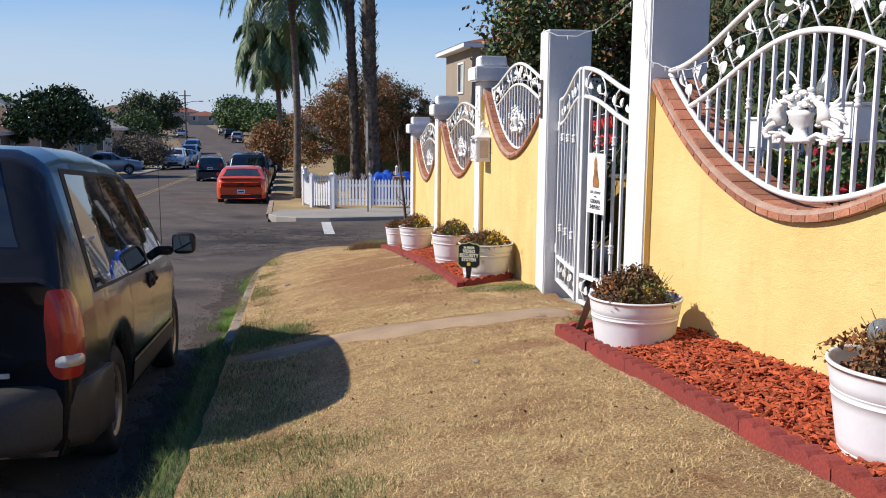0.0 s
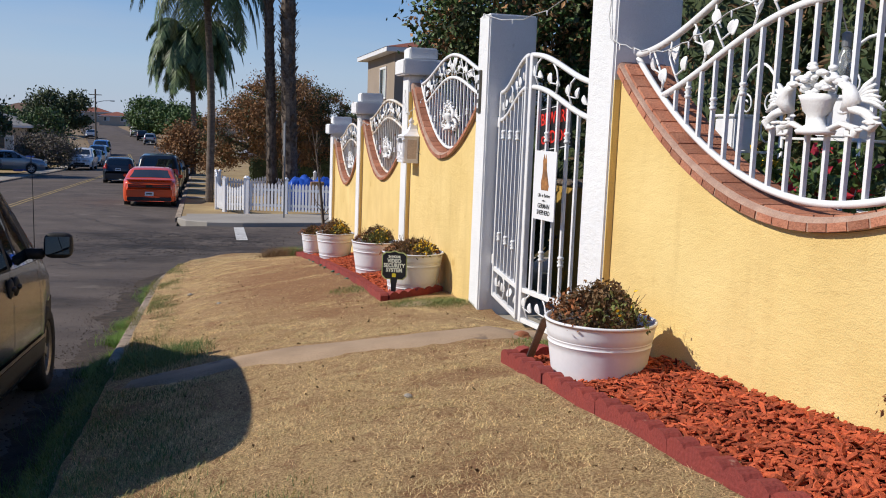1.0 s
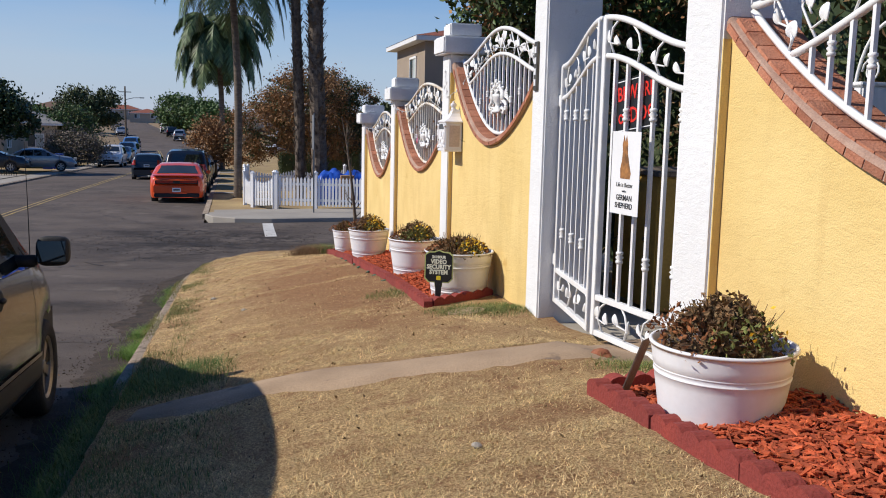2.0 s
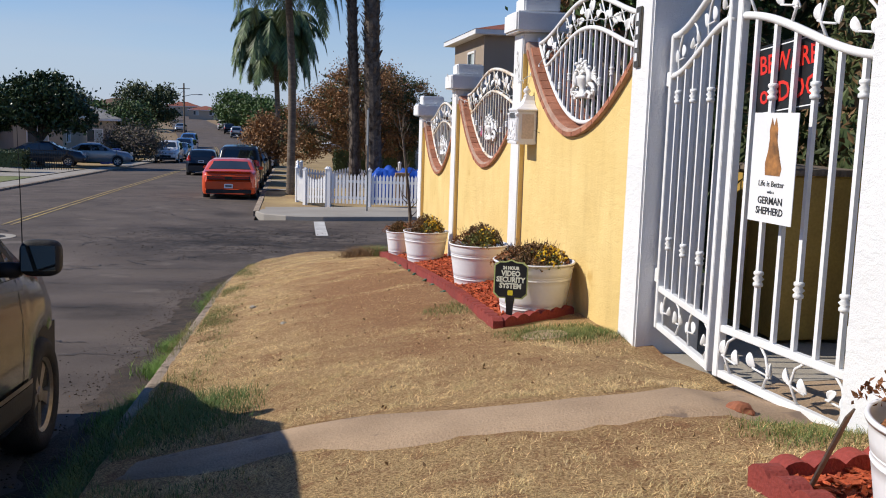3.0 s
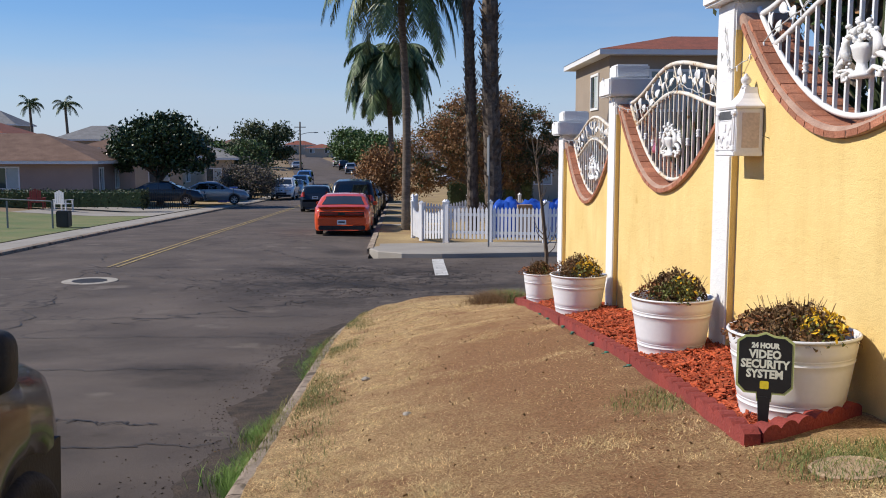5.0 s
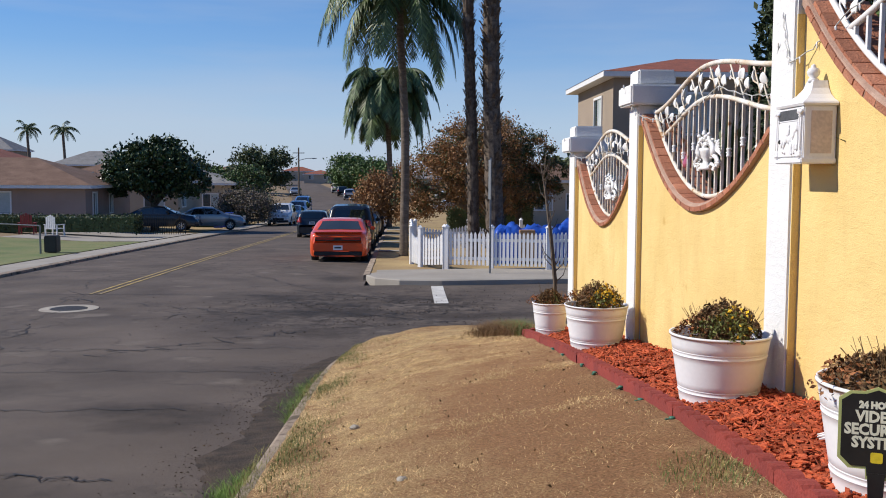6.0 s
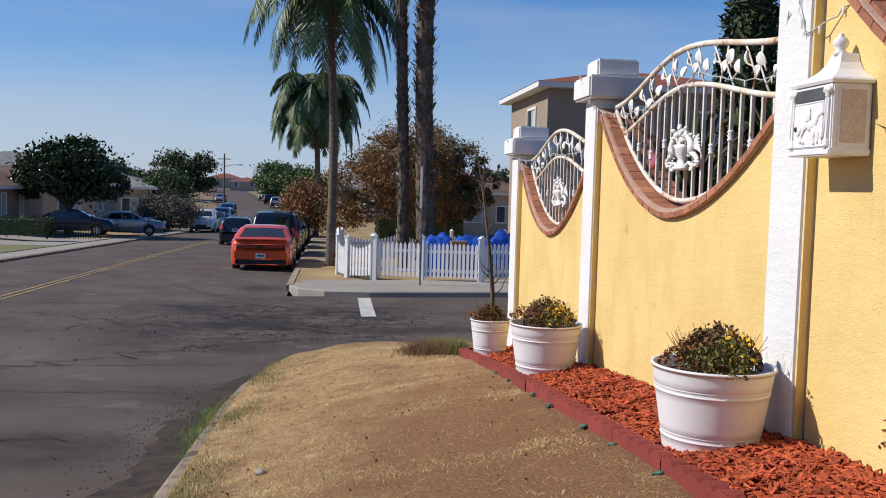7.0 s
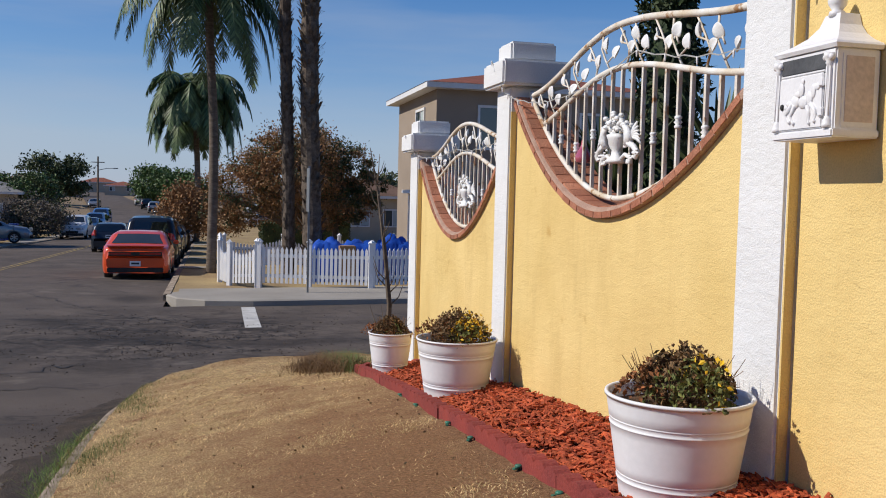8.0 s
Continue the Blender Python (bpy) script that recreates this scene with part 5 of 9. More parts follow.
M["amber_lens"] = mat("orange-red lens", (0.5, 0.07, 0.02), (0.45, 0.05, 0.02), 20, 0.15, 0.1, 120, coat=0.6)
M["clear_lens"] = mat("clear lens", (0.62, 0.60, 0.56), (0.55, 0.52, 0.48), 20, 0.15, 0.1, 120, coat=0.6)
M["rim"] = mat("alloy rim", (0.42, 0.37, 0.31), (0.30, 0.25, 0.2), 9, 0.4, 0.05, 60, metal=0.7)
M["rim_silver"] = mat("silver alloy", (0.55, 0.55, 0.55), (0.45, 0.45, 0.45), 9, 0.35, 0.05, 60, metal=0.8)
M["headlight"] = mat("headlight glass", (0.6, 0.62, 0.64), (0.5, 0.5, 0.5), 9, 0.1, 0, 60, metal=0.3)


class Body:
    """A car's outer shell as sections across its length; y from the tail, z from the ground."""

    def __init__(self, length, width, top, belt, sill, arches, radius, tumble=0.33, plan=None):
        self.length, self.width, self.top, self.belt_pts, self.sill0 = length, width, top, belt, sill
        self.arches, self.radius, self.tumble = arches, radius, tumble
        self.plan = plan or [(0, 0.80), (0.06, 0.90), (0.18, 0.955), (0.5, 0.99), (1.2, 1.0), (length - 1.0, 1.0), (length - 0.45, 0.95), (length - 0.15, 0.84), (length, 0.68)]

    def at(self, table, y):
        return lerp(y, [p[0] for p in table], [p[1] for p in table])

    def sill(self, y):
        z = self.sill0
        for a in self.arches:
            d = abs(y - a)
            if d < self.radius:
                z = max(z, self.radius * 0.93 + math.sqrt(self.radius ** 2 - d * d) - self.radius * 0.06)
        return z

    def section(self, y):
        w = self.width / 2 * self.at(self.plan, y)
        zt = self.at(self.top, y)
        zb = min(self.at(self.belt_pts, y), zt - 0.02)
        zs = min(self.sill(y), zb - 0.05)
        gh = max(0.0, zt - zb)
        wr = max(0.2, w * 0.965 - self.tumble * gh - 0.02)
        r = min(0.10, gh * 0.35)
        return [(w * 0.95, zs), (w * 0.985, zs + 0.12 * (zb - zs)), (w, zs + 0.42 * (zb - zs)), (w * 0.995, zs + 0.78 * (zb - zs)), (w * 0.97, zb), (w * 0.965 - self.tumble * (gh - r), zt - r), (wr - r * 0.25, zt - r * 0.42), (wr - r * 1.0, zt - r * 0.08), (wr * 0.55, zt), (0.0, zt + 0.01)]

    def side_x(self, y, z):
        s = self.section(y)
        xs, zs = [p[0] for p in s[:7]], [p[1] for p in s[:7]]
        return lerp(z, zs, xs)

    def mesh(self):
        ys = sorted(set([round(k * 0.045, 4) for k in range(int(self.length / 0.045) + 1)] + [p[0] for p in self.top] + [p[0] for p in self.plan] + [self.length]))
        verts, faces = [], []
        n = 19
        for y in ys:
            s = self.section(y)
            verts += [(x, y, z) for x, z in s] + [(-x, y, z) for x, z in s[-2::-1]]
        for j in range(len(ys) - 1):
            for k in range(n - 1):
                a = j * n + k
                faces.append((a, a + 1, a + 1 + n, a + n))
        faces.append(tuple(range(n)))
        faces.append(tuple((len(ys) - 1) * n + k for k in range(n)))
        me = raw("body", verts, faces, True)
        return me

    def side_window(self, low, high, out=0.006, n=10):
        """A pane between two lines on the side: low and high are (y at tail end, y at nose end, z)."""
        verts, faces = [], []
        for i in range(n + 1):
            v = i / n
            z = low[2] + (high[2] - low[2]) * v
            a, b = low[0] + (high[0] - low[0]) * v, low[1] + (high[1] - low[1]) * v
            for k in range(n + 1):
                y = a + (b - a) * k / n
                verts.append((self.side_x(y, z) + out, y, z))
        w = n + 1
        faces = [(j * w + i, j * w + i + 1, (j + 1) * w + i + 1, (j + 1) * w + i) for j in range(n) for i in range(n)]
        return verts, faces

    def top_window(self, y0, y1, inset0, inset1, out=0.008, n=10):
        verts, faces = [], []
        for i in range(n + 1):
            y = y0 + (y1 - y0) * i / n
            s = self.section(y)
            half = s[7][0] - (inset0 + (inset1 - inset0) * i / n)
            for k in range(n + 1):
                x = half * (2 * k / n - 1)
                verts.append((x, y, lerp(abs(x), [s[9][0], s[8][0], s[7][0]], [s[9][1], s[8][1], s[7][1]]) + out))
        w = n + 1
        return verts, [(j * w + i, j * w + i + 1, (j + 1) * w + i + 1, (j + 1) * w + i) for j in range(n) for i in range(n)]

    def corner(self, z0, z1, inner, reach, out=0.008, nose=False, n=8, soft=False):
        """A lamp that wraps the tail (or nose) corner from the end face round to the side."""
        pts = []
        end = self.length if nose else 0.0
        s = -1 if nose else 1
        for k in range(6):
            pts.append((inner * (1 - k / 6), end - s * out))
        for k in range(n + 1):
            pts.append((0.0, end + s * reach * k / n))
        verts, last, levels = [], len(pts) - 1, 8
        for q in range(levels + 1):
            for i, (back, y) in enumerate(pts):
                trim = 0.38 * abs(2 * i / last - 1) ** 4 if soft else 0.0
                z = z0 + (z1 - z0) * (trim * 0.45 + (1 - trim * 1.45) * q / levels)
                swell = 0.014 * math.sin(math.pi * q / levels) * math.sin(math.pi * i / last) if soft else 0.0
                at = min(max(y, 0.0), self.length)
                verts.append((self.side_x(at, z) + out + swell - back, y - s * swell, z))
        w = len(pts)
        return verts, [(j * w + i, j * w + i + 1, (j + 1) * w + i + 1, (j + 1) * w + i) for j in range(levels) for i in range(w - 1)]


def mirrored(vf):
    v, f = vf
    return [(-x, y, z) for x, y, z in v], [q[::-1] for q in f]


def shell(name, vf, material, parent, label="", smooth=True):
    return place(name, raw(name, vf[0], vf[1], smooth), material, parent, label)


WHEELS = {}


def wheel_meshes(r, width, spokes, rim_material):
    key = (r, width, spokes, rim_material.name)
    if key in WHEELS:
        return WHEELS[key]
    bm = bmesh.new()
    h = width / 2
    prof = [(r * 0.63, -h * 0.75), (r * 0.70, -h * 0.96), (r * 0.88, -h), (r * 0.965, -h * 0.86), (r, -h * 0.6), (r, h * 0.6), (r * 0.965, h * 0.86), (r * 0.88, h), (r * 0.70, h * 0.96), (r * 0.63, h * 0.75)]
    lathe(bm, prof, 40, cap=False)
    bmesh.ops.rotate(bm, verts=bm.verts, cent=(0, 0, 0), matrix=Matrix.Rotation(math.pi / 2, 3, "Y"))
    tyre = mesh_of(bm, "tyre", True)
    tyre.materials.append(M["tyre"])
    bm = bmesh.new()
    lathe(bm, [(r * 0.56, h * 0.15), (r * 0.58, h * 0.72), (r * 0.645, h * 0.86), (r * 0.645, h * 0.6)], 36, cap=False)
    lathe(bm, [(r * 0.02, h * 0.72), (r * 0.13, h * 0.70), (r * 0.17, h * 0.5), (r * 0.17, h * 0.2)], 14)
    for k in range(spokes):
        a = 2 * math.pi * k / spokes
        vs = box(bm, r * 0.10, r * 0.60, -r * 0.085, r * 0.085, h * 0.30, h * 0.62)
        for v in vs:
            f = v.co.x / (r * 0.6)
            v.co.y *= 0.75 + 0.65 * f
        bmesh.ops.rotate(bm, verts=vs, cent=(0, 0, 0), matrix=Matrix.Rotation(a, 3, "Z"))
    bmesh.ops.rotate(bm, verts=bm.verts, cent=(0, 0, 0), matrix=Matrix.Rotation(math.pi / 2, 3, "Y"))
    rim = mesh_of(bm, "rim")
    rim.materials.append(rim_material)
    bm = bmesh.new()
    lathe(bm, [(r * 0.60, h * 0.05), (r * 0.60, h * 0.16)], 24)
    bmesh.ops.rotate(bm, verts=bm.verts, cent=(0, 0, 0), matrix=Matrix.Rotation(math.pi / 2, 3, "Y"))
    disc = mesh_of(bm, "brake_disc")
    disc.materials.append(M["black"])
    WHEELS[key] = (tyre, rim, disc)
    return WHEELS[key]


def wheels(car, body, r, width=0.21, spokes=5, rim_material=None, track_in=0.02):
    tyre, rim, disc = wheel_meshes(r, width, spokes, rim_material or M["rim_silver"])
    for y in body.arches:
        for s in (1, -1):
            hub = new("wheel")
            hub.empty_display_size = 0.1
            hub.parent = car
            hub.matrix_basis = pose(s * (body.width / 2 - width / 2 - track_in), y, r, 0, 0, 0 if s > 0 else 180)
            place("tyre", tyre, None, hub)
            place("rim", rim, None, hub)
            place("brake_disc", disc, None, hub)


def plain_plate(car, y, z, w=0.30, h=0.15, front=False):
    s = 1 if front else -1
    part("number_plate", new_box(-w / 2, w / 2, y - 0.006, y + 0.006, z - h / 2, z + h / 2, 0.002), M["sign_white"], car)
    part("plate_bar", new_box(-w * 0.36, w * 0.36, y + s * 0.009 - 0.002, y + s * 0.009 + 0.002, z - h * 0.14, z + h * 0.2), M["ink"], car)


def car_common(car, body, paint_material, wheel_r, spokes=5, rim_material=None, underside=True):
    place("body", body.mesh(), paint_material, car)
    part("underbody", new_box(-body.width / 2 * 0.80, body.width / 2 * 0.80, 0.25, body.length - 0.3, body.sill0 + 0.03, body.sill0 + 0.34), M["black"], car)
    for y in body.arches:
        bm = bmesh.new()
        box(bm, -body.width / 2 * 0.90, body.width / 2 * 0.90, y - wheel_r * 1.0, y + wheel_r * 1.0, wheel_r * 0.9, wheel_r * 1.85)
        part("wheel_well", bm, M["black"], car)
    wheels(car, body, wheel_r, 0.215, spokes, rim_material)


# the parked minivan
VAN_M = pose(-4.25, 3.42, -0.165, -4.7, 0, 0)
van = thing("minivan", "dark taupe metallic minivan with grey cladding parked at the kerb", "minivan", VAN_M)
vb = Body(4.75, 1.94,
          [(0.0, 1.13), (0.02, 1.17), (0.06, 1.25), (0.13, 1.44), (0.20, 1.62), (0.28, 1.735), (0.40, 1.79), (0.8, 1.825), (1.6, 1.84), (2.3, 1.81), (2.7, 1.72), (3.1, 1.46), (3.5, 1.18), (3.62, 1.10), (4.0, 1.04), (4.4, 0.93), (4.62, 0.80), (4.75, 0.58)],
          [(0, 1.03), (0.3, 1.035), (1.0, 1.04), (2.6, 1.02), (3.3, 0.99), (3.7, 0.97), (4.4, 0.84), (4.75, 0.55)],
          0.27, (1.0, 3.86), 0.37, 0.29,
          [(0, 0.895), (0.03, 0.925), (0.08, 0.945), (0.18, 0.965), (0.4, 0.985), (1.0, 1.0), (3.4, 1.0), (3.8, 0.98), (4.15, 0.93), (4.45, 0.83), (4.65, 0.68), (4.75, 0.50)])
place("body", vb.mesh(), M["van_paint"], van)
part("underbody", new_box(-0.8, 0.8, 0.3, 4.4, 0.22, 0.6), M["black"], van)
for y in vb.arches:
    part("wheel_well", new_box(-0.9, 0.9, y - 0.36, y + 0.36, 0.34, 0.70), M["black"], van)
wheels(van, vb, 0.325, 0.21, 5, M["rim"], 0.03)


def van_pane(name, low, high, lab="dark tinted glass", n=12, out=0.006, material="car_glass"):
    vf = vb.side_window(low, high, out, n)
    for w in (vf, mirrored(vf)):
        shell(name, w, M[material], van, lab)


van_pane("window_surround", (0.44, 3.46, 1.03), (0.56, 2.74, 1.69), "black window surround", 20, 0.003, "black")
van_pane("quarter_window", (0.50, 1.42, 1.05), (0.62, 1.44, 1.66))
van_pane("sliding_window", (1.46, 2.28, 1.045), (1.48, 2.30, 1.67))
van_pane("door_window", (2.36, 3.20, 1.035), (2.38, 2.68, 1.63))
van_pane("vent_window", (3.24, 3.42, 1.04), (3.20, 3.22, 1.17), n=4)
shell("windscreen", vb.top_window(2.74, 3.55, 0.05, 0.02), M["car_glass"], van, "dark glass")
# tailgate glass: a pane over the sloping tail
shell("tailgate_window", vb.top_window(0.075, 0.27, 0.04, 0.07), M["car_glass"], van, "dark tinted glass")
for vf, lens in ((vb.corner(0.65, 1.09, 0.085, 0.15, 0.010, soft=True), "red_lens"), (vb.corner(0.71, 0.77, 0.06, 0.10, 0.026, soft=True), "clear_lens")):
    for w in (vf, mirrored(vf)):
        shell("tail_light" if lens == "red_lens" else "reversing_light", w, M[lens], van, "red lens" if lens == "red_lens" else "clear lens")
# seams between body panels
for y in (1.44, 2.33, 3.30):
    vf = vb.side_window((y - 0.004, y + 0.004, 0.33), (y - 0.004, y + 0.004, 1.03), 0.003, 6)
    for w in (vf, mirrored(vf)):
        shell("door_seam", w, M["black"], van)
# window surround and cladding strip
for low, high, nm, mt in (((0.55, 3.5, 0.33), (0.55, 3.46, 0.47), "sill_cladding", "van_clad"), ((1.42, 3.44, 0.475), (1.42, 3.44, 0.50), "trim_strip", "rim")):
    parts_y = [(max(low[0], 1.40), min(low[1], 3.46))]
    for a, b in parts_y:
        vf = vb.side_window((a, b, low[2]), (a, b, high[2]), 0.012, 14)
        for w in (vf, mirrored(vf)):
            shell(nm, w, M[mt], van)
# rear bumper wraps the tail
bm = bmesh.new()
outline = []
for k in range(17):
    u = -1 + 2 * k / 16
    x = 0.965 * u
    outline.append((x, -0.11 + 0.20 * max(0, abs(u) - 0.6) ** 1.7 / 0.4 ** 1.7))
ring = []
for z, o in ((0.30, 0.03), (0.36, 0.0), (0.52, -0.005), (0.60, 0.015), (0.625, 0.06)):
    ring.append([bm.verts.new((x, y + o, z)) for x, y in outline] + [bm.verts.new((0.992, 0.60, z)), bm.verts.new((0.80, 0.60, z)), bm.verts.new((-0.80, 0.60, z)), bm.verts.new((-0.992, 0.60, z))])
for a, b in zip(ring, ring[1:]):
    for k in range(len(a)):
        j = (k + 1) % len(a)
        bm.faces.new((a[k], a[j], b[j], b[k]))
bm.faces.new(ring[0]), bm.faces.new(ring[-1])
part("rear_bumper", bm, M["van_clad"], van, "grey plastic bumper", smooth=True)
plain_plate(van, -0.012, 0.80)
bm = new_box(0.30, 0.62, -0.016, -0.004, 0.665, 0.69, 0.003)
part("badge_bar", bm, M["rim_silver"], van, "plain silver badge bar")
# door handles
for y in (2.24, 2.42):
    for s in (1, -1):
        x = vb.side_x(y, 0.93) + 0.006
        bm = bmesh.new()
        ball(bm, (s * x, y, 0.93), 0.062, 0.35, 0.95, 1.0, 12)
        ball(bm, (s * (x + 0.02), y, 0.93), 0.03, 0.6, 1.4, 0.6, 8)
        part("door_handle", bm, M["black"], van, "round black handle", smooth=True)
# mirrors
for s in (1, -1):
    bm = bmesh.new()
    vs = bmesh.ops.create_uvsphere(bm, u_segments=20, v_segments=14, radius=1.0)["verts"]
    for v in vs:
        q = [math.copysign(abs(c) ** 0.55, c) for c in v.co]
        v.co = Vector((s * 1.122 + 0.094 * q[0], 3.03 + 0.075 * q[1] * (1.0 if q[1] > 0 else 0.55), 1.155 + 0.088 * q[2]))
    box(bm, min(s * 0.90, s * 1.03), max(s * 0.90, s * 1.03), 3.02, 3.10, 1.06, 1.13, 0.012)
    mir = part("side_mirror", bm, M["black"], van, "black mirror housing", smooth=True)
    bm = bmesh.new()
    box(bm, s * 1.045 if s > 0 else -1.198, 1.198 if s > 0 else -1.045, 2.980, 2.9855, 1.095, 1.215, 0.002)
    part("mirror_glass", bm, M["car_glass"], mir)
bm = bmesh.new()
tube(bm, [(0.86, 3.72, 0.98), (0.855, 3.70, 1.4), (0.85, 3.66, 1.82)], [0.004, 0.003, 0.0015], 5)
part("aerial", bm, M["black"], van)
for vf in (vb.corner(0.62, 0.78, 0.3, 0.14, 0.008, True),):
    for w in (vf, mirrored(vf)):
        shell("headlight", w, M["headlight"], van)


def coupe(m):
    car = thing("coupe", "orange-red two-door muscle coupe parked at the far corner", "car", m)
    b = Body(4.95, 1.92,
             [(0.0, 0.78), (0.03, 0.93), (0.12, 1.0), (0.55, 1.02), (0.75, 1.06), (1.35, 1.36), (1.6, 1.42), (2.2, 1.45), (2.7, 1.42), (3.05, 1.28), (3.45, 1.06), (3.6, 1.02), (4.5, 0.93), (4.85, 0.82), (4.95, 0.62)],
             [(0, 0.80), (0.5, 0.98), (1.5, 0.98), (3.3, 0.96), (4.95, 0.6)], 0.24, (1.05, 4.0), 0.38, 0.40)
    car_common(car, b, M["orange_paint"], 0.35, 5)
    shell("rear_window", b.top_window(0.78, 1.32, 0.10, 0.06), M["car_glass"], car, "dark glass")
    shell("windscreen", b.top_window(2.78, 3.42, 0.06, 0.04), M["car_glass"], car, "dark glass")
    vf = b.side_window((1.55, 3.1, 1.0), (1.75, 2.7, 1.36))
    for w in (vf, mirrored(vf)):
        shell("side_window", w, M["car_glass"], car, "dark glass")
    part("light_band", new_box(-0.74, 0.74, -0.016, 0.02, 0.74, 0.86, 0.012), M["black_paint"], car, "dark full-width tail lamp band")
    for s in (-1, 1):
        part("tail_light", new_box(min(s * 0.12, s * 0.71), max(s * 0.12, s * 0.71), -0.021, -0.015, 0.775, 0.83, 0.002), M["red_lens"], car)
    part("diffuser", new_box(-0.78, 0.78, -0.03, 0.2, 0.26, 0.40, 0.02), M["black"], car)
    part("bumper", new_box(-0.80, 0.80, -0.045, 0.16, 0.41, 0.68, 0.03), M["orange_paint"], car)
    plain_plate(car, -0.05, 0.52)
    part("spoiler", new_box(-0.80, 0.80, 0.03, 0.2, 1.005, 1.035, 0.01), M["orange_paint"], car)
    for s in (-1, 1):
        part("side_mirror", new_box(min(s * 0.94, s * 1.12), max(s * 0.94, s * 1.12), 3.0, 3.12, 1.0, 1.12, 0.03), M["orange_paint"], car)
    return car


coupe(pose(-3.98, 34.9, road_z(37) + 0.02, -1.3, 0, 0))


def hatch(m):
    car = thing("hatchback", "small dark navy hatchback driving away along the street", "car", m)
    b = Body(3.95, 1.72,
             [(0.0, 0.72), (0.03, 0.92), (0.10, 1.02), (0.32, 1.36), (0.42, 1.43), (0.9, 1.48), (1.7, 1.49), (2.3, 1.42), (3.0, 1.04), (3.15, 0.98), (3.7, 0.85), (3.95, 0.58)],
             [(0, 0.85), (0.4, 1.0), (1.2, 0.97), (2.6, 0.90), (3.95, 0.55)], 0.22, (0.68, 3.17), 0.33, 0.36)
    car_common(car, b, M["navy_paint"], 0.30, 7)
    shell("rear_window", b.top_window(0.12, 0.33, 0.05, 0.05), M["car_glass"], car, "dark glass")
    shell("windscreen", b.top_window(2.38, 2.98, 0.06, 0.04), M["car_glass"], car, "dark glass")
    for low, high in (((0.62, 1.35, 1.01), (0.8, 1.35, 1.38)), ((1.40, 2.55, 0.98), (1.40, 2.15, 1.38))):
        vf = b.side_window(low, high)
        for w in (vf, mirrored(vf)):
            shell("side_window", w, M["car_glass"], car, "dark glass")
    vf = b.corner(0.86, 1.14, 0.08, 0.16)
    for w in (vf, mirrored(vf)):
        shell("tail_light", w, M["red_lens"], car, "red lens")
    part("bumper", new_box(-0.70, 0.70, -0.06, 0.2, 0.30, 0.60, 0.05), M["navy_paint"], car)
    plain_plate(car, -0.012, 0.82)
    for s in (-1, 1):
        part("side_mirror", new_box(min(s * 0.85, s * 1.02), max(s * 0.85, s * 1.02), 2.35, 2.5, 0.95, 1.08, 0.03), M["navy_paint"], car)
    return car


hatch(pose(-6.6, 54.0, road_z(56) + 0.045, -1.4, 0, 0))


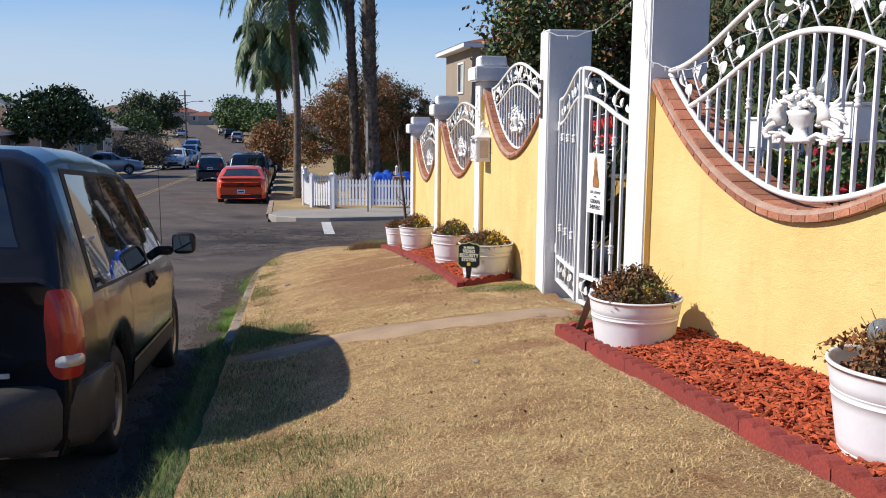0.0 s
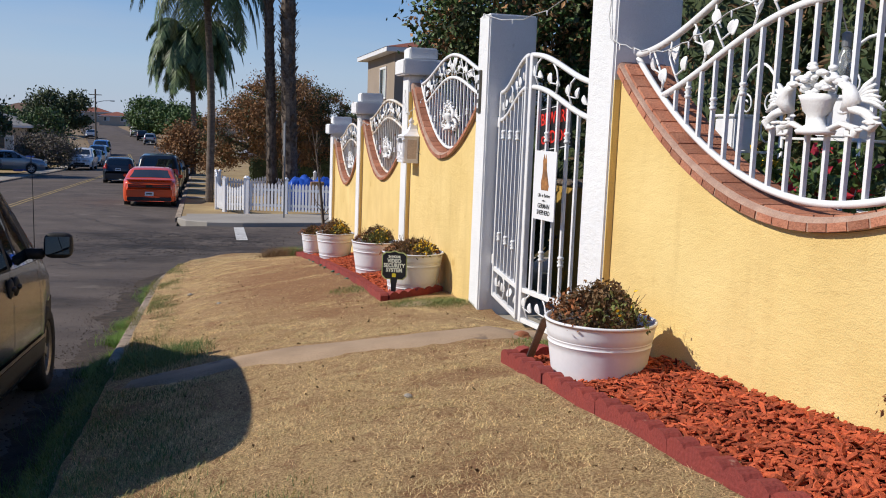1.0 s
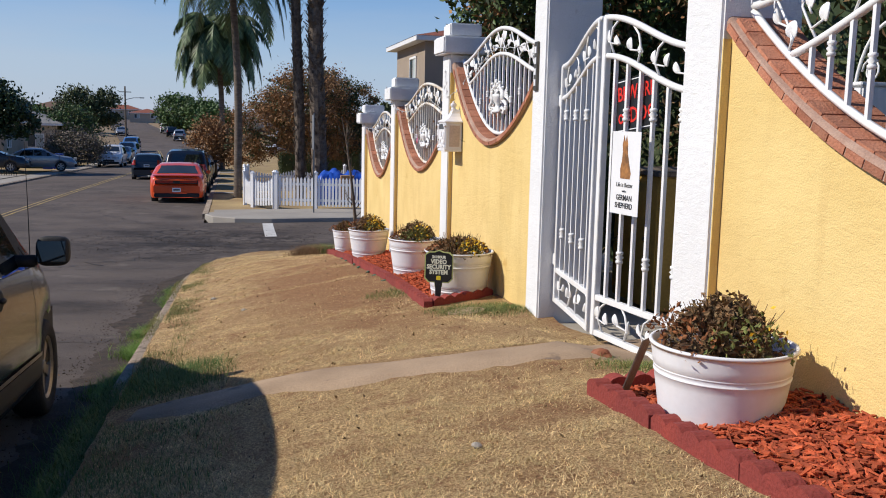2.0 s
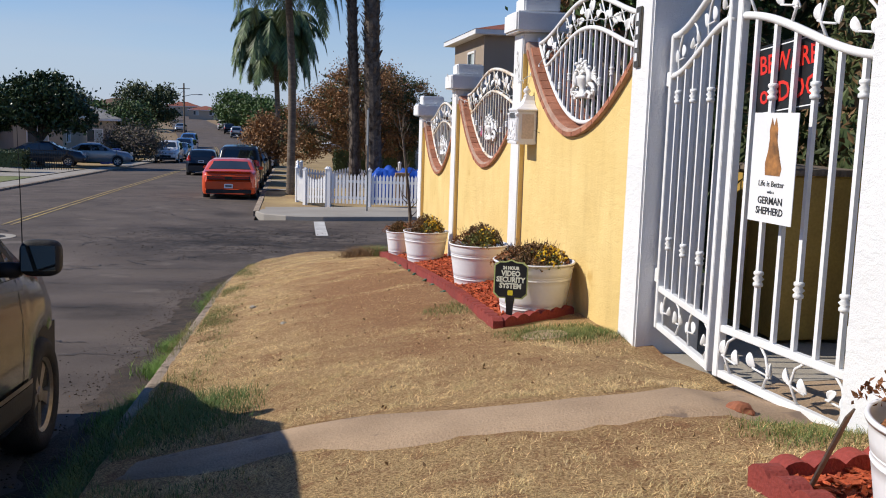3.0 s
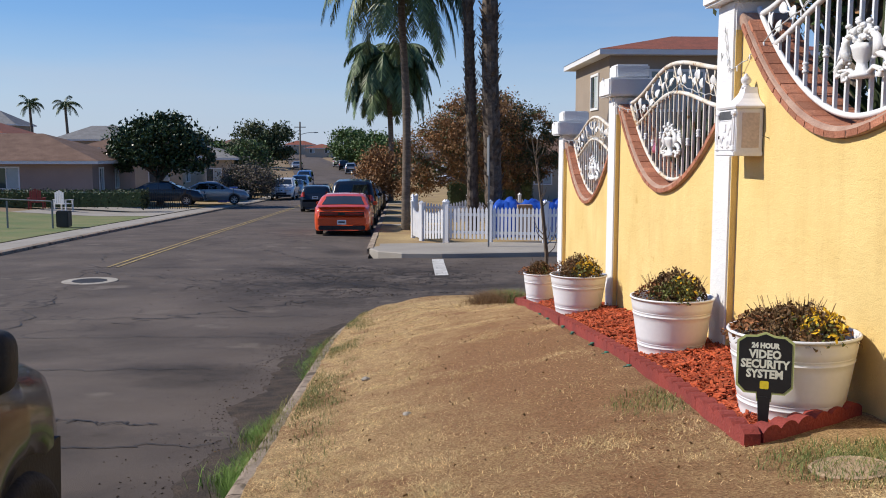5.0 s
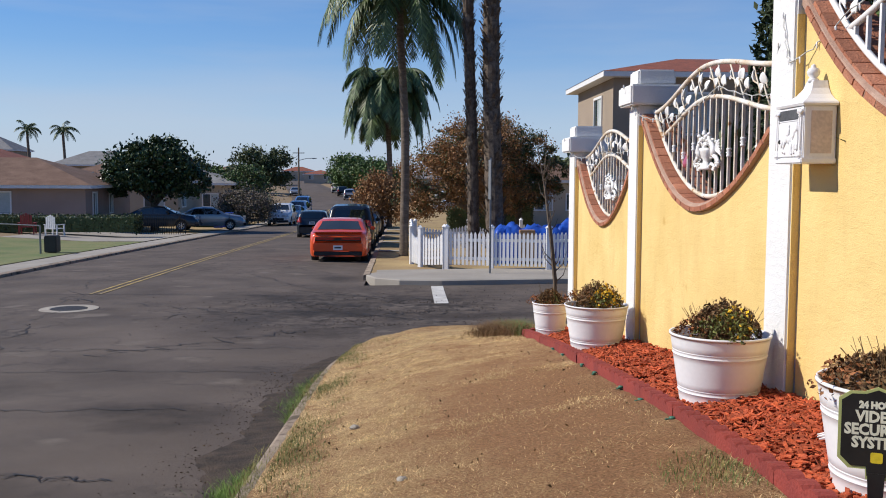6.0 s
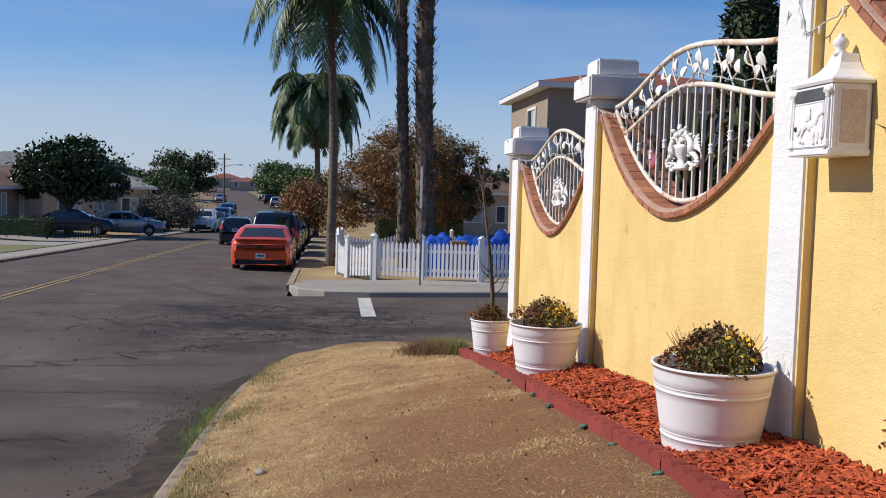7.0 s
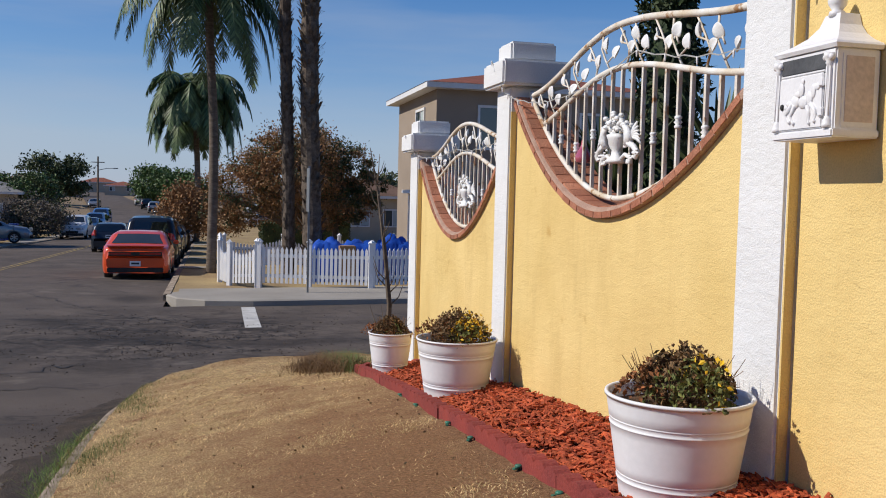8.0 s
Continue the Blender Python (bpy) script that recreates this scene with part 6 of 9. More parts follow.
def suv(m, paint_name, label, high=1.0, pickup=False, sedan=False):
    car = thing("pickup" if pickup else "sedan" if sedan else "suv", label, "car", m)
    if pickup:
        top = [(0.0, 0.80), (0.02, 1.02), (0.06, 1.05), (1.75, 1.06), (1.85, 1.5), (2.05, 1.74), (2.4, 1.79), (3.2, 1.76), (3.55, 1.55), (4.0, 1.15), (4.2, 1.10), (5.1, 1.0), (5.35, 0.7)]
        length = 5.35
    elif sedan:
        top = [(0.0, 0.70), (0.03, 0.92), (0.7, 1.02), (1.4, 1.38), (2.0, 1.45), (2.6, 1.43), (3.4, 1.02), (4.3, 0.88), (4.6, 0.58)]
        length = 4.6
    else:
        top = [(0.0, 0.85), (0.03, 1.05), (0.10, 1.15), (0.32, 1.58), (0.45, 1.68), (1.2, 1.75), (2.4, 1.75), (2.9, 1.66), (3.5, 1.20), (3.65, 1.13), (4.5, 1.02), (4.75, 0.7)]
        length = 4.75
    top = [(y, z * high) for y, z in top]
    belt = [(0, 0.9 * high), (0.5, 1.08 * high), (2.5, 1.06 * high), (length - 1.2, 1.0 * high), (length, 0.62 * high)] if not sedan else [(0, 0.8), (0.8, 0.98), (3.2, 0.95), (length, 0.55)]
    b = Body(length, 1.92 if not sedan else 1.8, top, belt, 0.27, (0.95, length - 0.95), 0.40 if not sedan else 0.35, 0.30)
    car_common(car, b, M[paint_name], 0.36 if not sedan else 0.32, 6)
    if not pickup:
        shell("rear_window", b.top_window(0.12 if not sedan else 0.75, 0.36 if not sedan else 1.36, 0.05, 0.05), M["car_glass"], car, "dark glass")
    y0, y1 = (2.95, 3.46) if not pickup and not sedan else (3.25, 3.95) if pickup else (2.65, 3.35)
    shell("windscreen", b.top_window(y0, y1, 0.06, 0.04), M["car_glass"], car, "dark glass")
    zl, zh = (1.10 * high, 1.58 * high) if not sedan else (0.99, 1.34)
    spans = [((0.6, 1.5), (0.72, 1.5)), ((1.56, 2.45), (1.56, 2.45)), ((2.5, 3.35), (2.5, 2.88))] if not pickup and not sedan else [((2.05, 2.85), (2.12, 2.85)), ((2.9, 3.75), (2.9, 3.3))] if pickup else [((1.25, 2.05), (1.5, 2.05)), ((2.1, 3.15), (2.1, 2.7))]
    for (a, b0), (c0, d0) in spans:
        vf = b.side_window((a, b0, zl), (c0, d0, zh))
        for w in (vf, mirrored(vf)):
            shell("side_window", w, M["car_glass"], car, "dark glass")
    for vf, nm, mt in ((b.corner(0.92 * high, 1.16 * high if not sedan else 0.94, 0.12, 0.12), "tail_light", "red_lens"), (b.corner(0.70 * high, 0.84 * high, 0.34, 0.16, 0.008, True), "headlight", "headlight")):
        if sedan and nm == "tail_light":
            vf = b.corner(0.72, 0.86, 0.2, 0.12)
        for w in (vf, mirrored(vf)):
            shell(nm, w, M[mt], car)
    part("front_grille", new_box(-0.42, 0.42, length - 0.02, length + 0.015, 0.46, 0.62, 0.01), M["black"], car)
    part("rear_bumper", new_box(-0.80, 0.80, -0.07, 0.2, 0.36, 0.62, 0.04), M["black"] if not sedan else M[paint_name], car)
    part("front_bumper", new_box(-0.78, 0.78, length - 0.15, length + 0.05, 0.28, 0.45, 0.04), M["black"], car)
    plain_plate(car, -0.078, 0.55)
    for s in (-1, 1):
        part("side_mirror", new_box(min(s * 0.95, s * 1.12), max(s * 0.95, s * 1.12), length - 1.75, length - 1.6, 1.05 * high, 1.2 * high, 0.03), M["black"], car)
    return car


def at_kerb(x, y, back=False):
    z = road_z(y) + 0.03
    slope = math.degrees(math.atan2(road_z(y + 2) - road_z(y - 2), 4))
    return pose(road_x(y) + x, y, z, -slope if back else slope, 0, 180 if back else 0)


suv(at_kerb(3.75, 41.4), "black_paint", "black sport utility vehicle parked ahead of the coupe", 1.05)
suv(at_kerb(3.8, 48.6), "black_paint", "black sedan parked along the kerb", sedan=True)
suv(at_kerb(3.8, 55.5), "silver_paint", "silver sedan parked along the kerb", sedan=True)
suv(at_kerb(3.9, 66.0), "white_paint", "white pickup truck parked along the kerb", pickup=True)
suv(at_kerb(-3.75, 82.5, True), "white_paint", "white sport utility vehicle parked facing down the street")
suv(at_kerb(-3.75, 90.5, True), "silver_paint", "pale silver sedan parked facing down the street", sedan=True)
suv(at_kerb(-3.75, 99.0, True), "white_paint", "white crossover parked on the opposite side")
suv(at_kerb(-3.75, 109.0, True), "blue_paint", "bright blue sedan parked on the opposite side", sedan=True)
suv(at_kerb(-3.7, 119.0, True), "blue_paint", "pale blue crossover parked on the opposite side")
suv(at_kerb(3.8, 150.0), "silver_paint", "silver crossover parked up the hill")
suv(at_kerb(3.8, 165.0), "black_paint", "dark crossover parked up the hill")
suv(at_kerb(3.9, 182.0), "white_paint", "white van-like vehicle parked up the hill", 1.1)
suv(at_kerb(-3.8, 172.0, True), "silver_paint", "grey sedan parked up the hill", sedan=True)
suv(pose(6.6, 112.0, land(5, 112) + 0.1, 0, 0, 96), "white_paint", "white sport utility vehicle parked in a driveway")
suv(pose(8.2, 150.0, land(5, 150) + 0.1, 0, 0, 96), "white_paint", "white crossover parked in a far driveway")

# ---- trees ----
M["bark"] = mat("grey-brown bark", (0.12, 0.09, 0.065), (0.19, 0.15, 0.11), 6, 0.95, 0.8, 40, grain=0.3, stretch=(1, 1, 0.3))
M["palm_bark"] = mat("ringed palm trunk", (0.11, 0.085, 0.062), (0.19, 0.15, 0.115), 5, 0.95, 0.8, 18, grain=0.3, stretch=(0.6, 0.6, 2.2))
M["boot"] = mat("old palm boots", (0.065, 0.048, 0.036), (0.15, 0.115, 0.085), 9, 0.95, 0.6, 40, grain=0.3, island=0.35)
M["frond"] = mat("palm frond green", (0.07, 0.12, 0.04), (0.13, 0.17, 0.06), 2, 0.5, 0, 30, island=0.4)
M["magnolia_leaf"] = mat("dark glossy leaves", (0.028, 0.050, 0.016), (0.055, 0.085, 0.028), 1.5, 0.35, 0, 30, island=0.45)
M["oak_leaf"] = mat("dull green leaves", (0.055, 0.075, 0.025), (0.085, 0.10, 0.035), 1.5, 0.6, 0, 30, island=0.45)
M["bright_leaf"] = mat("green leaves", (0.065, 0.12, 0.028), (0.10, 0.155, 0.04), 1.5, 0.55, 0, 30, island=0.4)
M["rust_leaf"] = mat("dry rust-brown leaves", (0.35, 0.180, 0.075), (0.24, 0.135, 0.058), 1.2, 0.8, 0, 30, island=0.4)
M["grey_twig"] = mat("grey dry twigs", (0.20, 0.16, 0.125), (0.14, 0.12, 0.09), 2, 0.9, 0, 30, island=0.35)
# one foliage in two tones: shade and sunlight are put into the colours
M["cypress"] = mat("shade-dark cypress foliage", (0.022, 0.042, 0.014), (0.045, 0.062, 0.02), 2, 0.7, 0, 30, island=0.5)
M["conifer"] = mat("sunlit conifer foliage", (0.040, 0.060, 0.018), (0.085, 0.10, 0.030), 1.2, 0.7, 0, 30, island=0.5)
M["conifer_brown"] = mat("browned conifer foliage", (0.20, 0.115, 0.05), (0.12, 0.08, 0.036), 2, 0.8, 0, 30, island=0.4)
M["spiky"] = mat("sword leaves", (0.05, 0.08, 0.03), (0.09, 0.11, 0.045), 3, 0.5, 0, 30, island=0.35)


def crown_points(blobs, n, clumps, seed, tight=0.30):
    rng = np.random.RandomState(seed)
    out = []
    vol = np.array([b[3] * b[4] * b[5] for b in blobs])
    for b, share in zip(blobs, vol / vol.sum()):
        k = max(4, int(clumps * share))
        d = rng.normal(size=(k, 3))
        d /= np.linalg.norm(d, axis=1)[:, None]
        c = d * rng.uniform(0.45, 1.02, (k, 1)) ** 0.6
        c = c * np.array(b[3:6]) + np.array(b[:3])
        m = max(4, int(n * share / k))
        size = tight * rng.uniform(0.5, 1.3, (k, 1, 1)) * (b[3] * b[4] * b[5]) ** (1 / 3)
        out.append((c[:, None, :] + rng.normal(size=(k, m, 3)) * size * np.array([1, 1, 0.7])).reshape(-1, 3))
    return np.concatenate(out)


def tree(name, base, trunk_r, fork, blobs, leaf_sets, label, seed, clumps=90, tight=0.28, bark="bark"):
    """Tapered trunk, limbs to each crown mass, and foliage of many single leaves."""
    rng = random.Random(seed)
    t = thing(name, label, "tree" if name != "shrub" else "shrub", pose(*base))
    bm = bmesh.new()
    tube(bm, [(0, 0, -0.3), (0.03, 0.0, fork * 0.35), (-0.03, 0.04, fork * 0.7), (0, 0, fork)], [trunk_r * 1.3, trunk_r, trunk_r * 0.85, trunk_r * 0.7], 9)
    part("trunk", bm, M[bark], t, smooth=True)
    bm = bmesh.new()
    for b in blobs:
        for k in range(5):
            a = rng.uniform(0, 6.28)
            e = Vector((b[0] + b[3] * 0.75 * math.cos(a), b[1] + b[4] * 0.75 * math.sin(a), b[2] + b[5] * rng.uniform(-0.3, 0.7)))
            s = Vector((0, 0, fork * rng.uniform(0.75, 1.0)))
            mid = s.lerp(e, 0.5) + Vector((rng.uniform(-0.2, 0.2), rng.uniform(-0.2, 0.2), 0.15 * (e - s).length))
            tube(bm, [s, s.lerp(mid, 0.6), mid, e], [trunk_r * 0.5, trunk_r * 0.34, trunk_r * 0.22, trunk_r * 0.06], 5, caps=False)
    part("branchwork", bm, M[bark], t)
    for j, (material, n, size) in enumerate(leaf_sets):
        me = leaf_cloud(crown_points(blobs, n, clumps, seed + j * 17, tight), size, seed + j)
        tagged(place("crown", me, M[material], t), kind="stuff")
    return t


def feather_palm(base, height, r, n_fronds, length, droop, label, seed, wide=1.0, leaflet=0.55):
    rng = random.Random(seed)
    t = thing("palm_tree", label, "palm tree", pose(*base))
    bm = bmesh.new()
    pts = [(0.12 * math.sin(k * 0.35) * k / 12, 0.05 * k / 12, -0.4 + (height + 0.4) * k / 14) for k in range(15)]
    tube(bm, pts, [r * (1.35 if k == 0 else 1.08 - 0.25 * k / 14 + 0.02 * (k % 2)) for k in range(15)], 14)
    part("trunk", bm, M["palm_bark"], t, smooth=True)
    tip = Vector(pts[-1])
    bm = bmesh.new()
    tube(bm, [tip - Vector((0, 0, 0.2)), tip + Vector((0, 0, 0.5))], [r * 0.9, r * 0.5], 10)
    part("crown_shaft", bm, M["frond"], t)
    for k in range(n_fronds):
        a = 2 * math.pi * (k * 0.618 % 1)
        lift = rng.uniform(0.1, 1.25) if k % 3 else rng.uniform(-0.35, 0.2)
        L = length * rng.uniform(0.85, 1.1)
        spine, v, d = [], Vector((math.cos(a) * math.cos(lift), math.sin(a) * math.cos(lift), math.sin(lift))), tip + Vector((0, 0, 0.35))
        n_s = 26
        for i in range(n_s + 1):
            spine.append(d.copy())
            d = d + v * (L / n_s)
            v = (v + Vector((0, 0, -droop * (0.5 + 1.2 * i / n_s)))).normalized()
        verts, faces = [], []
        for i in range(2, n_s):
            p, along = spine[i], (spine[i + 1] - spine[i - 1]).normalized()
            side = along.cross(Vector((0, 0, 1)))
            side = side.normalized() if side.length > 1e-3 else Vector((1, 0, 0))
            reach = leaflet * math.sin(math.pi * min(1, (i + 2) / (n_s + 1))) ** 0.6 + 0.06
            for s in (-1, 1):
                for q in range(2):
                    o = p + along * (L / n_s) * (0.5 * q)
                    e = side * s * (0.62 + rng.uniform(-0.15, 0.15)) + along * rng.uniform(0.25, 0.6) + Vector((0, 0, -0.55 + rng.uniform(-0.35, 0.25)))
                    e = e.normalized() * reach * rng.uniform(0.8, 1.1)
                    m = o + e * 0.55
                    e2 = o + e + Vector((0, 0, -0.12 * reach))
                    w = along * 0.018 * wide
                    b = len(verts)
                    verts += [o - w, o + w, m + w * 1.1, e2, m - w * 1.1]
                    faces.append((b, b + 1, b + 2, b + 3, b + 4))
        bm = bmesh.new()
        tube(bm, spine, [0.028 * (1 - i / (n_s + 3)) for i in range(n_s + 1)], 4)
        me = mesh_of(bm, "frond")
        bm = bmesh.new()
        bm.from_mesh(me)
        bpy.data.meshes.remove(me)
        vs = [bm.verts.new(v) for v in verts]
        for q in faces:
            bm.faces.new([vs[i] for i in q])
        me = bpy.data.meshes.new("frond")
        bm.to_mesh(me)
        bm.free()
        place("frond", me, M["frond"], t)
    return t


def fan_palm(base, height, r, label, seed, boots=True):
    rng = random.Random(seed)
    t = thing("palm_tree", label, "palm tree", pose(*base))
    bm = bmesh.new()
    n = 40
    pts = [(0.10 * math.sin(k * 0.12 + seed), 0.03 * k / n, -0.4 + (height + 0.4) * k / n) for k in range(n + 1)]
    tube(bm, pts, [r * (1.25 - 0.25 * k / n + (0.07 if k % 2 else -0.03)) for k in range(n + 1)], 12)
    part("trunk", bm, M["boot"], t)
    bm = bmesh.new()
    for k in range(620):
        z = rng.uniform(0.1, height)
        a = rng.uniform(0, 6.28)
        c = Vector((lerp(z, [p[2] for p in pts], [p[0] for p in pts]), 0, z))
        out = Vector((math.cos(a), math.sin(a), 0))
        p = c + out * r * 0.9
        e = p + out * r * rng.uniform(0.4, 1.15) + Vector((0, 0, rng.uniform(0.05, 0.3)))
        side = Vector((-out.y, out.x, 0)) * r * 0.24
        vs = [bm.verts.new(q) for q in (p - side - Vector((0, 0, 0.1)), p + side - Vector((0, 0, 0.1)), e + side * 0.5, e - side * 0.5, p + Vector((0, 0, 0.06)))]
        bm.faces.new(vs[:4])
        bm.faces.new((vs[3], vs[2], vs[4]))
    tagged(part("boot_skirt", bm, M["boot"], t, "ragged leaf stubs"), kind="stuff")
    tip = Vector(pts[-1])
    bm = bmesh.new()
    for k in range(34):
        a, lift = rng.uniform(0, 6.28), rng.uniform(-0.9, 1.2)
        d = Vector((math.cos(a) * math.cos(lift), math.sin(a) * math.cos(lift), math.sin(lift)))
        hub = tip + d * 1.1
        tube(bm, [tip, hub], 0.015, 4)
        side = d.cross(Vector((0, 0, 1))).normalized()
        for j in range(13):
            b = -1.2 + 2.4 * j / 12
            e = (d * math.cos(b) + side * math.sin(b)).normalized() * 0.8 + Vector((0, 0, -0.25))
            w = side * 0.03
            vs = [bm.verts.new(q) for q in (hub - w * 0.4, hub + w * 0.4, hub + e * 0.6 + w, hub + e, hub + e * 0.6 - w)]
            bm.faces.new(vs)
    tagged(part("crown", bm, M["frond"], t), kind="stuff")
    return t


feather_palm((-1.85, 36.0, land(-1.85, 36) + 0.1), 8.5, 0.145, 44, 3.9, 0.13, wide=1.7, leaflet=0.72, label="tall queen palm with drooping feather fronds on the verge", seed=3)
feather_palm((-2.7, 70.0, land(-2.7, 70)), 9.3, 0.20, 84, 5.0, 0.14, wide=3.4, leaflet=1.0, label="full green queen palm farther down the street", seed=8)
fan_palm((0.22, 34.0, -1.35), 12.0, 0.145, "tall fan palm with a rough dark trunk in the corner lot", 1)
fan_palm((0.92, 33.7, -1.35), 12.6, 0.225, "thick fan palm trunk with ragged boots in the corner lot", 2)
feather_palm((-47, 132, land(-47, 132)), 8.2, 0.2, 14, 2.6, 0.09, "small distant palm above the rooftops", 12)
feather_palm((-52.5, 134, land(-52, 134)), 8.0, 0.2, 14, 2.4, 0.09, "small distant palm above the rooftops", 14)

tree("tree", (1.7, 51.0, land(1.7, 51)), 0.22, 1.8, [(0.1, 0, 3.9, 2.2, 2.0, 2.1), (-2.0, 0.3, 3.1, 1.6, 1.5, 1.7), (-3.0, 0.3, 2.0, 1.1, 1.2, 1.1), (1.4, 0.5, 2.7, 1.7, 1.7, 1.5), (-0.9, 0.2, 4.9, 1.1, 1.1, 0.9)], [("rust_leaf", 42000, 0.06), ("oak_leaf", 8000, 0.06)], "broad tree with dry rust-brown leaves behind the fence", 21, 230, 0.17)
tree("tree", (4.2, 52.5, land(4.2, 52.5)), 0.20, 2.0, [(-0.9, 0, 4.6, 1.5, 1.4, 1.5), (0.5, 0, 4.3, 1.3, 1.3, 1.3), (1.5, 0, 3.4, 1.1, 1.0, 0.8), (0.3, 0, 2.6, 1.6, 1.3, 1.1), (1.9, 0, 2.6, 0.6, 0.6, 0.4)], [("oak_leaf", 15000, 0.06), ("rust_leaf", 8000, 0.06)], "sparse tree of green and brown leaves", 22, 110, 0.16)
tree("tree", (-3.0, 58.0, land(-3, 58)), 0.12, 1.4, [(0, 0, 2.2, 1.3, 1.2, 1.3)], [("rust_leaf", 7000, 0.085)], "small rust-leaved tree on the verge", 23, 60)
tree("tree", (-16.9, 62.0, land(-16.9, 62)), 0.22, 1.9, [(0, 0, 3.8, 2.6, 2.4, 1.5), (-2.1, 0, 3.1, 1.4, 1.4, 0.95), (2.3, 0, 3.0, 1.3, 1.4, 0.95), (0.3, 0, 4.7, 1.5, 1.5, 1.0)], [("magnolia_leaf", 15000, 0.13)], "dense dark magnolia tree in a front yard", 31, 170, 0.2)
tree("tree", (-15.3, 95.0, land(-15.3, 95)), 0.2, 3.0, [(-0.8, 0, 5.0, 2.2, 2.0, 1.8), (1.3, 0, 4.9, 1.7, 1.7, 1.7)], [("oak_leaf", 8000, 0.14)], "dark rounded tree above the parked cars", 32, 120, 0.2)
tree("tree", (-15.8, 88.0, land(-15.8, 88)), 0.15, 1.3, [(0, 0, 2.9, 2.1, 1.9, 2.0)], [("bright_leaf", 3500, 0.12), ("oak_leaf", 3500, 0.12)], "olive-green bushy tree beside the street", 33, 90, 0.22)
tree("shrub", (-13.9, 78.0, land(-13.9, 78)), 0.07, 0.6, [(0, 0, 1.5, 2.2, 1.6, 1.2)], [("grey_twig", 7000, 0.09), ("oak_leaf", 1500, 0.07)], "large grey-brown dry shrub beside the street", 34, 80)
for k, (x, y, s) in enumerate(((-11.5, 182, 1.15), (-7.0, 176, 1.0), (-4.5, 160, 0.85), (-13.5, 205, 1.1))):
    tree("tree", (x, y, land(x, y)), 0.25, 1.6, [(0, 0, 3.6 * s, 3.4 * s, 3.0 * s, 2.9 * s), (2.6 * s, 0, 2.6 * s, 2.2 * s, 2 * s, 2.0 * s)], [("bright_leaf", 5000, 0.26)], "full green tree where the street bends", 41 + k, 110, 0.2)
for k, (x, y, s) in enumerate(((-24, 120, 0.8), (-31, 140, 1.0), (-36, 118, 0.8), (-22, 100, 0.55), (-45, 150, 1.0), (-29, 170, 0.9), (9, 84, 0.8), (14, 95, 1.0), (6.0, 73, 0.55), (20, 110, 1.1), (-27, 72, 0.5), (11, 130, 1.0))):
    tree("tree", (x, y, land(x, y)), 0.2, 1.4, [(0, 0, 3.2 * s, 2.8 * s, 2.6 * s, 2.5 * s)], [("oak_leaf" if k % 2 else "bright_leaf", 2600, 0.26 * s)], "green garden tree among distant houses", 61 + k, 70, 0.22)

# ---- far corner: pavement, verge, picket fence ----
def lot_z(x, y):
    return land(x, y) + 0.16


side_kerb = [(-2.9, 60.0), (-2.9, 31.0), (-2.88, 28.6), (-2.6, 27.6), (-2.0, 27.0), (-1.0, 26.75), (1.5, 26.8), (40, 27.6)]
lot_cols = steps((-2.9, 3, 0.59), (3, 40, 3.7))
bm = bmesh.new()
pave = thing("pavement", "pale concrete corner pavement with a low kerb", "pavement", kind="structure")
rows_p = []
for (x, y) in side_kerb[2:]:
    inner = (max(x, -2.3) if y > 28 else x, 29.7)
    rows_p.append([(x, y, side_z(x, y) - 0.2), (x, y, side_z(x, y) + 0.11), (x + 0.02, y + 0.05, side_z(x, y) + 0.135), (inner[0], inner[1], side_z(x, 29.7) + 0.16)])
vs = [[bm.verts.new(p) for p in r] for r in rows_p]
for a, b in zip(vs, vs[1:]):
    for k in range(3):
        bm.faces.new((a[k], a[k + 1], b[k + 1], b[k]))
part("slab", bm, M["sidewalk"], pave)
spread("verge", steps((-2.74, -1.0, 0.29)), steps((28.6, 130, 1.4)), lambda x, y: road_z(y) + 0.15 + 0.03 * noise.noise(Vector((x, y, 0))), M["dry_lawn"], label="dry straw verge along the parked cars", category="verge")
far_kerb = thing("kerb_far", "concrete kerb along the parked cars", "kerb", kind="structure")
for k in range(24):
    y0, y1 = 28.5 + k * 4.2, 28.5 + (k + 1) * 4.2 - 0.02
    bm = bmesh.new()
    ring = [[bm.verts.new((x, y, road_z(y) + dz)) for x, dz in ((-2.92, -0.1), (-2.92, 0.14), (-2.75, 0.165), (-2.75, -0.1))] for y in (y0, y1)]
    for j in range(4):
        bm.faces.new((ring[0][j], ring[0][(j + 1) % 4], ring[1][(j + 1) % 4], ring[1][j]))
    bm.faces.new(ring[0]), bm.faces.new(ring[1])
    part("kerb_stone", bm, M["kerb"], far_kerb)
spread("lot", steps((-1.0, 3, 0.5), (3, 40, 3.7)), steps((29.7, 60, 1.2), (60, 140, 8)), lambda x, y: road_z(y) + 0.14 + 0.01 * max(0, x), M["dry_lawn"], label="dry earth of the corner lot", category="ground")
for k, (y, w) in enumerate(((38.5, 0.9), (46.0, 0.9), (54.0, 1.0), (63.0, 1.2))):
    spread("path_verge", steps((-2.74, -1.0, 0.58)), steps((y, y + w, 0.3)), lambda x, yy: road_z(yy) + 0.175, M["sidewalk"], label="concrete step path across the verge", category="path")

